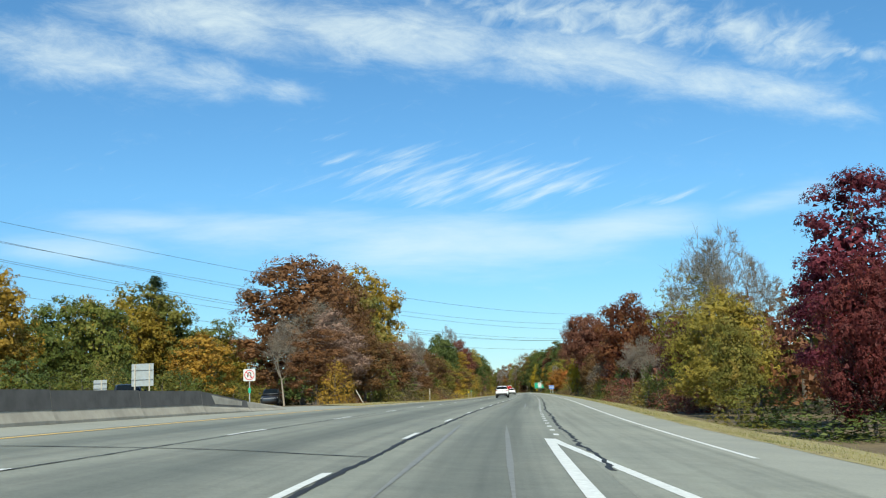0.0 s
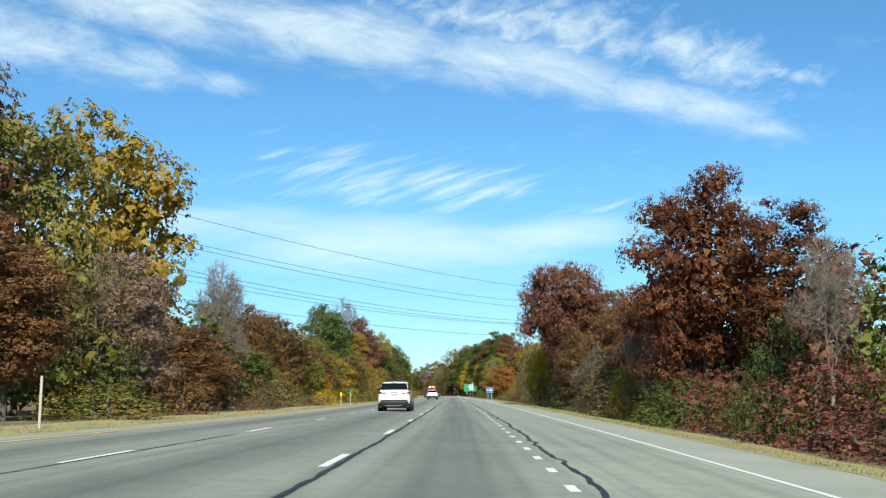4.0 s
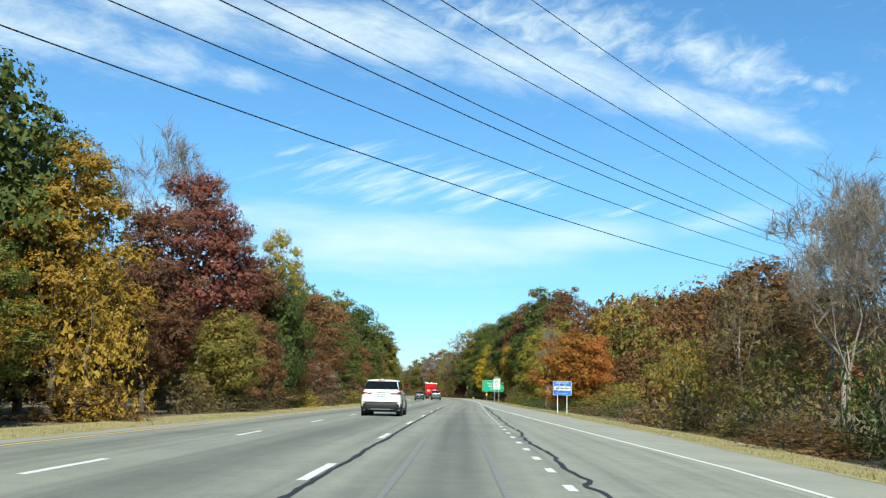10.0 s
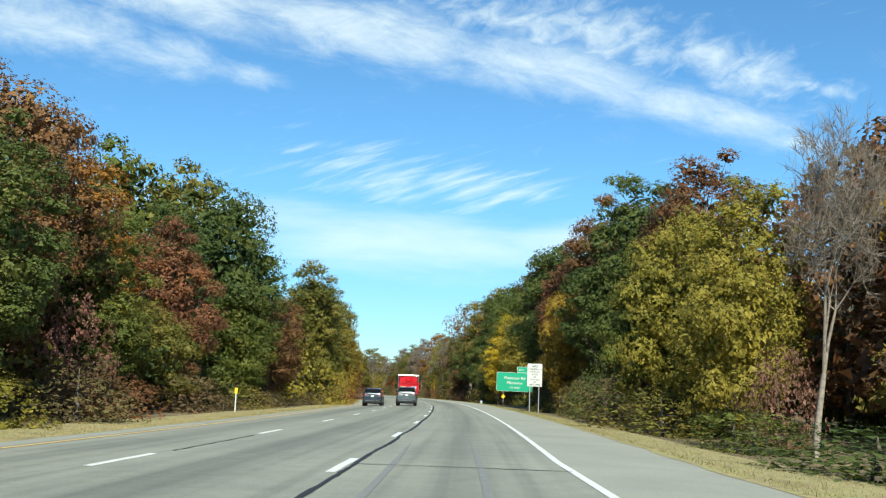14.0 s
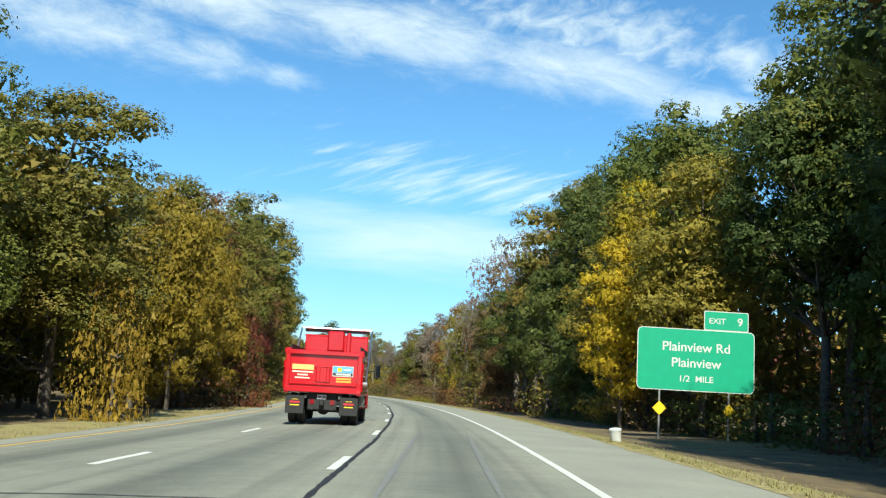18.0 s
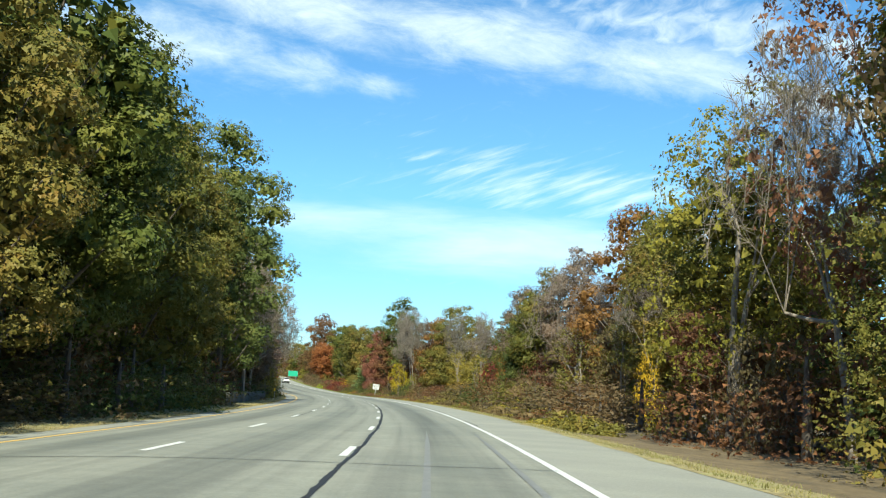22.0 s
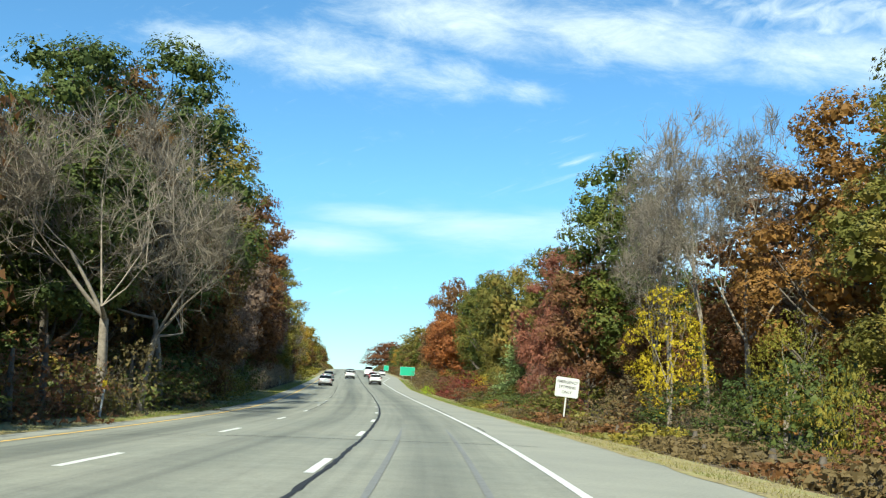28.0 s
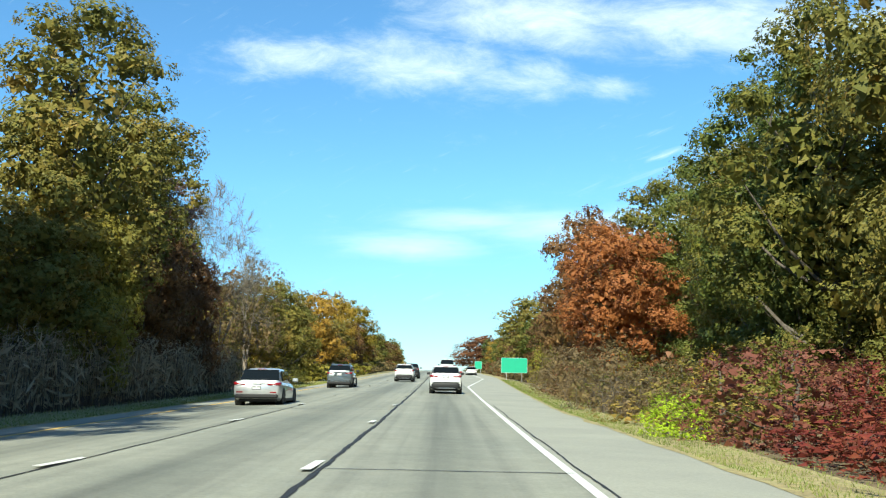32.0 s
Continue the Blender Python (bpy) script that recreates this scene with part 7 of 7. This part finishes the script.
plant("yellowbush", 774.0, 12.0, 3.2, 2.8)
plant("redbush", 776.0, 10.5, 2.7, 4.5)
plant("olive", 782.0, 18.0, 17.6, 9.4)
plant("olivebush", 782.7, 9.6, 1.2, 2.3)
plant("olive", 785.5, -14.6, 7.5, 5.1)
plant("olivebush", 786.7, 12.0, 3.4, 3.2)
plant("olivebush", 788.7, 10.2, 1.5, 3.0)
plant("olive", 789.2, -15.0, 17.5, 4.7)
plant("olive", 789.7, 15.5, 18.0, 4.8)
plant("brightbush", 776.0, 5.5, 1.25, 1.9)
plant("darkgreen", 792.2, 15.0, 11.5, 4.2)
plant("yellowbush", 796.2, 12.0, 3.1, 1.5)
plant("green", 797.7, 16.0, 18.0, 4.2)
plant("brown", 798.7, -14.5, 9.3, 4.3)
plant("olive", 801.2, -17.0, 17.0, 4.2)
plant("brown", 803.7, -14.0, 8.9, 3.9)
plant("fawn", 805.7, -16.0, 14.1, 5.5)
plant("olive", 806.2, 17.5, 18.4, 3.7)
plant("green", 810.7, 17.0, 13.0, 5.4)
plant("bare", 812.7, -15.0, 13.3, 8.2)
plant("brownsparse", 814.7, -14.5, 7.9, 4.3)
plant("lime", 788.5, -13.4, 8.0, 3.0)
plant("ochre", 824.2, 13.0, 13.2, 8.7)
plant("brownsparse", 826.2, -15.0, 10.4, 5.9)
plant("green", 827.7, 21.0, 20.1, 3.9)
plant("olive", 835.7, 18.0, 20.2, 7.2)
plant("olive", 848.2, -15.5, 10.2, 6.0)
plant("rust", 856.2, 13.5, 13.4, 6.5)
plant("gold", 880.2, -17.0, 12.2, 6.6)
plant("limebush", 880.7, 13.0, 5.7, 5.1)
plant("brown", 888.2, 20.0, 25.8, 7.0)
plant("gold", 907.2, -17.0, 14.0, 5.3)
plant("olive", 924.7, 16.0, 16.2, 10.8)
plant("gold", 941.7, -17.0, 14.5, 7.6)
plant("olive", 985.7, 17.0, 13.8, 8.0)
plant("brown", 1045.2, -17.0, 9.3, 8.3)
plant("brown", 1156.7, 18.0, 16.9, 25.3)

# the trees round the exit sign
for spec, s, lat, h, w in (("lime", 469.5, 12.9, 14.5, 5.4), ("green", 476.5, 14.2, 18.5, 6.0), ("green", 484.0, 15.5, 21.5, 8.0), ("darkgreen", 452.0, 21.5, 21.5, 8.0),
                           ("darkgreen", 459.0, 22.0, 22.0, 8.5), ("brown", 443.5, 13.6, 19.5, 7.5), ("green", 466.0, 18.5, 22.0, 8.0), ("darkgreen", 437.0, 14.0, 20.0, 8.0)):
    plant(spec, s, lat, h, w)
for s, lat, h in ((473.5, 9.9, 10.5), (475.8, 10.9, 15.0)):
    grow("tall", "yellow", s, lat, h, 4.2, LOOK["yellow"][0], "tree", "roadside trees")

# leafless trees and scrub where the front row is thin
for spec, s, lat, h, w in (("darkred", 90.0, 15.5, 8.5, 6.0), ("brown", 97.0, 17.5, 9.0, 6.0), ("darkgreenbush", 86.0, 13.6, 4.4, 4.5), ("bareold", 176.0, -18.5, 11.0, 8.0), ("brown", 200.0, -19.5, 10.0, 7.0), ("limesparse", 214.0, -18.0, 9.0, 6.0), ("bareold", 606.0, -12.9, 15.0, 9.0), 
                           ("bareold", 702.0, -12.8, 12.0, 10.0), ("bareold", 268.0, 14.5, 12.0, 8.5), ("bareold", 276.0, 16.5, 13.0, 9.0), ("brownsparse", 272.0, 17.5, 9.0, 7.0), ("darkgreenbush", 264.0, 14.2, 4.6, 4.5),
                           ("olivebush", 271.0, 13.6, 4.2, 5.0), ("dry", 268.0, 13.0, 3.6, 4.6), ("dry", 277.0, 14.0, 3.8, 5.0), ("brownsparse", 283.0, 16.5, 8.0, 7.0), ("olivebush", 281.5, 15.0, 3.6, 4.6)):
    plant(spec, s, lat, h, w)

rng = random.Random(21)
# the rest of the front row
MIX = {-1: ["olive", "green", "brown", "darkgreen", "rust", "green", "brown", "olive", "darkred", "green"], 1: ["olive", "green", "brown", "rust", "darkgreen", "brown", "gold", "green", "darkred", "olive"]}
HIGH = {-1: ([60, 150, 190, 260, 300, 340, 380, 420, 460, 540, 600, 640, 720, 780, 815, 850, 950, 1300], [11, 10, 7.8, 8.6, 11.5, 11, 13, 14.5, 14.5, 18, 20, 20, 17, 12.5, 11.5, 11, 11, 11]),
        1: ([20, 100, 150, 190, 230, 300, 350, 390, 420, 460, 500, 560, 600, 650, 700, 730, 790, 850, 950, 1300], [9.5, 11, 11, 9, 12.5, 13, 9, 12, 17, 18.5, 18.5, 15, 11, 10.5, 11, 14, 15, 15.5, 13, 12])}
LATE = ["brown", "olive", "rust", "olive", "brown", "gold", "green", "olive"]
for side, a, b in ((-1, 86, 1100), (1, 350, 1100)):
    taken = sorted(s for s, lat in PLANTED if lat * side > 0 and abs(lat) < 21)
    s = a
    while s < b:
        if min(abs(s - q) for q in taken) > 4.6:
            h = float(np.interp(s, *HIGH[side])) * rng.uniform(0.62, 0.95)
            c = rng.choice(LATE if side < 0 and s > 500 else MIX[side])
            if side < 0 and s < 170 and c in ("darkred", "rust", "green", "darkgreen", "olive"):
                c = rng.choice(["fawn", "brown", "olive"])
            if side > 0 and 350 < s < 400:
                c = rng.choice(["olive", "lime", "fawn"])
            if side > 0 and 610 < s < 690 and c in ("gold", "brown", "darkgreen"):
                c = "fawn"
            if side < 0 and 680 < s < 790 and c in ("brown", "olive", "rust"):
                c = "fawn"
            if side < 0 and 560 < s < 690 and c in ("rust", "brown", "gold"):
                c = rng.choice(["olive", "darkgreen", "fawn", "green"])
            if side < 0 and 664 < s < 694:
                h *= 0.5
            near, far = (13.8, 18.5) if side < 0 and 470 < s < 690 else (15.5, 19.0)
            if side > 0 and 742 < s < 845:
                near, far, h = 21.0, 25.5, h * 1.1
            lat = rng.uniform(near, far)
            grow("tall" if lat < 18.5 and s < 850 else "mid", c, s, side * lat, h, max(6.0, h * rng.uniform(0.45, 0.6)), LOOK[c][0], "tree", "roadside trees")
            s += rng.uniform(5.0, 9.0)
        s += 1.0
# woods behind the front row, joined by side
FAR = [crown_shape(900 + k, 16, 10, 0.03, 40, 950, 0.42, -0.5, inner=170) for k in range(4)]
NEAR = [crown_shape(950 + k, 16, 10, 0.03, 46, 2700, 0.26, -0.5, inner=300) for k in range(3)]


def wood(name, spots, label, stock=FAR):
    """A stretch of woodland as one object: each spot is along, across, height, width, colour."""
    cs, ns, zs, idx, names, segs = [], [], [], [], [], []
    for k, (s, lat, h, w, c) in enumerate(spots):
        if c not in names:
            names.append(c)
        pos, nor, size = stock[k % len(stock)]
        a = rng.uniform(0, 6.28)
        rot = np.array([[math.cos(a), -math.sin(a), 0], [math.sin(a), math.cos(a), 0], [0, 0, 1]])
        p = on(s, lat, -0.1)
        cs.append((pos @ rot.T) * np.array([w / 10, w / 10, h / 16]) + np.array(p))
        ns.append(nor @ rot.T)
        zs.append(size * 1.15 * min(1.2, max(0.4, (h / 16 + w / 10) / 2)))
        idx += [names.index(c)] * len(pos)
        segs.append((p, p + Vector((0, 0, h * 0.8)), 0.2, 0.06))
    me = quads_mesh(name, np.concatenate(cs), np.concatenate(ns), np.concatenate(zs), 1.0, three=True)
    for c in names:
        me.materials.append(LEAF[c])
    me.polygons.foreach_set("material_index", idx)
    ob = tagged(new(name, me), label, "woodland", kind="stuff")
    st = part("trunk", tubes_mesh(name + "_trunks", segs, [BARK]), ob)
    st["kind"] = "stuff"
    return ob


for side, nm in ((-1, "woodland_west"), (1, "woodland_east")):
    spots = []
    for row, (d0, d1, gap) in enumerate(((20, 25, 5.5), (28, 40, 8.0))):
        s = 60.0 if side < 0 else 20.0
        while s < 1290:
            s += gap * rng.uniform(0.75, 1.3)
            lat = side * rng.uniform(d0, d1)
            if side < 0 and s < 128:
                lat -= 26
            if side > 0 and 256 < s < 352:
                lat += 34
            h = float(np.interp(s, *HIGH[side])) * rng.uniform(0.78, 0.98) * (1 + 0.06 * row)
            spots.append((s, lat, h, max(6.0, h * rng.uniform(0.5, 0.68)), rng.choice(LATE if side < 0 and s > 500 else MIX[side])))
    wood(nm, spots, "dense autumn woods in brown, green and gold behind the road")
THIN = [crown_shape(980 + k, 16, 10, 0.03, 30, 260, 0.95, -0.5, inner=50) for k in range(3)]
for side, nm in ((-1, "woodland_deep_west"), (1, "woodland_deep_east")):
    spots = []
    for d0, d1 in ((42, 56), (56, 74), (74, 96)):
        s = 20.0
        while s < 1280:
            s += rng.uniform(7, 11)
            lat = rng.uniform(d0, d1)
            if side > 0 and 20 + (lat - 60) * 1.3 < s - 190 < 190 + (lat - 60) * 1.3:
                continue
            if side < 0 and s < 130:
                lat += 12
            h = float(np.interp(s, *HIGH[side])) * rng.uniform(0.8, 1.0)
            spots.append((s, side * lat, h, max(8.0, h * rng.uniform(0.6, 0.75)), rng.choice(MIX[side])))
    wood(nm, spots, "deep autumn woods far back from the road", THIN)
spots = []
for row in range(4):
    k = -4.0
    while k < 230:
        k += rng.uniform(4.0, 7.0)
        h = min(16 + 0.11 * max(k, 0), 27) * rng.uniform(0.85, 1.08)
        spots.append((354 + 0.80 * k + row * 7 + rng.uniform(-2, 2), 19 + 0.6 * k + rng.uniform(-2, 2), h, max(8.0, h * 0.58), rng.choice(["brown", "green", "rust", "brown", "olive", "gold", "brown", "darkgreen", "brown"])))
wood("woodland_hill", spots, "far brown and green woods beyond the power line clearing", NEAR)

# low growth under the trees
for side, nm in ((-1, "undergrowth_west"), (1, "undergrowth_east")):
    spots = []
    s = 90.0 if side < 0 else 60.0
    while s < 860:
        s += rng.uniform(4.5, 6.5)
        if side > 0 and 256 < s < 350:
            continue
        spots.append((s, side * rng.uniform(17.5, 22.5), rng.uniform(3.0, 5.5), rng.uniform(5, 7), rng.choice(["olive", "brown", "green", "dry", "darkgreen"])))
    wood(nm, spots, "dense dark undergrowth beneath the roadside trees")

# shaded shrubs between the trunks
SCRUB = [crown_shape(990 + k, 16, 10, -0.5, 30, 3000, 0.135, -0.5, inner=300) for k in range(3)]
spots = []
s = 404.0
while s < 790:
    s += rng.uniform(3.0, 4.6)
    for side in (-1, 1):
        if side > 0 and s > 566 or side < 0 and not 478 < s < 752:
            continue
        c = rng.choice(["darkgreen", "brown", "darkgreen", "olive", "dry"])
        lat = rng.uniform(10.4, 13.4) if side > 0 else -rng.uniform(13.0, 15.0) - (1.4 if 592 < s < 650 else 0)
        spots.append((s + rng.uniform(-1, 1), max(lat, 14.0) if 428 < s < 468 and side > 0 else lat, rng.uniform(2.0, 4.4), rng.uniform(4.0, 6.0), c))
wood("shaded_undergrowth", spots, "dark shaded shrubs between the trunks of the wood", SCRUB)
# hedge beyond the slip road
s = 58.0
while s < 130:
    s += rng.uniform(3.2, 4.6)
    c = rng.choice(["olive", "darkgreen", "green", "olive"])
    grow("bush", c, s, -rng.uniform(32, 35), rng.uniform(3.0, 4.6), rng.uniform(5, 6.5), "dense hedge shrub beyond the slip road", "shrub", "hedge by the slip road", "shrub")
    if rng.random() < 0.8:
        c = rng.choice(["olive", "darkgreen", "green", "darkgreen", "gold"])
        grow("mid", c, s, -rng.uniform(38, 44), rng.uniform(10, 13), rng.uniform(6, 8), LOOK[c][0], "tree", "roadside trees")
# thicket along the edge of the wood
far_brush = []
for side in (-1, 1):
    s = 78.0 if side < 0 else 30.0
    while s < 1180:
        s += rng.uniform(4.6, 7.2)
        e = pave_right(s)
        if side > 0:
            lat = max(11.0 if s < 345 else 8.2 if s < 756 else 6.9, e + (3.9 if s < 345 else 3.2 if s < 756 else 2.3)) + rng.uniform(0.2, 2.0)
        else:
            lat = -(rng.uniform(13.6, 15.5) if s < 480 else rng.uniform(15.0, 16.0) if 590 < s < 652 else rng.uniform(12.9, 14.5))
        if side > 0 and 834 < s < 884:
            lat += 3.4
        h, w = (rng.uniform(1.6, 3.8), rng.uniform(4.0, 6.5)) if side > 0 else (rng.uniform(1.0, 2.6), rng.uniform(3.5, 5.5))
        if s < 850 and (side > 0 and 425 < s < 565 or side < 0 and 752 < s < 818 or rng.random() < (0.0 if side > 0 and s > 565 else 0.3 if side > 0 else 0.45)):
            continue
        if side > 0 and 222 < s < 262:
            h, w, lat = h * 2.2, w * 1.15, lat + 1.5
        if side > 0 and (262 < s < 348 or 728 < s < 752):
            h *= 0.55
        c = rng.choice(["dry", "olive", "olive", "brown", "dry", "dry", "darkgreen", "green"] if side > 0 else ["dry", "olive", "dry", "olive", "brown", "lime"])
        if side > 0 and 215 < s < 265:
            c = rng.choice(["dry", "dry", "olive", "brown"])
        if side > 0 and s < 150:
            c = rng.choice(["darkgreen", "brown", "olive", "darkgreen", "darkred"])
        if side > 0 and s > 560:
            c = rng.choice(["darkgreen", "dry", "brown", "dry", "brown", "olive", "darkgreen", "dry"])
        if side > 0 and 764 < s < 781:
            c = rng.choice(["darkred", "dry", "red", "olive"])
        if s > 850:
            far_brush.append((s, lat, h, w, c))
        elif rng.random() < (0.15 if s < 150 else 0.55 if side > 0 and s < 262 else 0.08 if side > 0 and s > 560 else 0.3):
            grow("brush", c if rng.random() < 0.5 else "dry", s, lat, h, w, LOOK["dry"][0], "shrub", "thicket at the wood's edge", "shrub")
        else:
            grow("bush", c, s, lat, h, w, "leafy roadside shrub at the edge of the wood", "shrub", "thicket at the wood's edge", "shrub")
# bushes in the bay where the wood stands back
s = 744.0
while s < 846:
    s += rng.uniform(3.4, 5.2)
    c = rng.choice(["olive", "dry", "green", "dry", "olive", "brown"])
    grow("bush", c, s, rng.uniform(13.0, 18.0), rng.uniform(2.4, 4.2), rng.uniform(4.5, 6.5), "leafy shrub in a bay of the wood", "shrub", "thicket at the wood's edge", "shrub")
wood("thicket", far_brush, "brown and olive brush along the far road")

# low scrub between the mown verge and the thicket
spots = []
s = 556.0
while s < 748:
    s += rng.uniform(2.2, 3.6)
    spots.append((s, pave_right(s) + verge_width(s) + rng.uniform(0.9, 2.0), rng.uniform(0.5, 1.1), rng.uniform(2.6, 3.8), rng.choice(["dry", "dry", "olive", "lime", "brown"])))
wood("verge_scrub", spots, "low dry scrub beside the mown verge", SCRUB)
# reeds beside the median
cs, ns, sz, segs = reeds(756, 812, -12.4, 1700)
me = quads_mesh("reeds", cs, ns, sz, 0.14, 0.2)
me.materials.append(REED)
reed = tagged(new("reeds", me), "tall pale dry reeds beside the road", "reeds", kind="stuff")
part("stalks", tubes_mesh("stalks", segs, [BRUSHWOOD], 3), reed)["kind"] = "stuff"
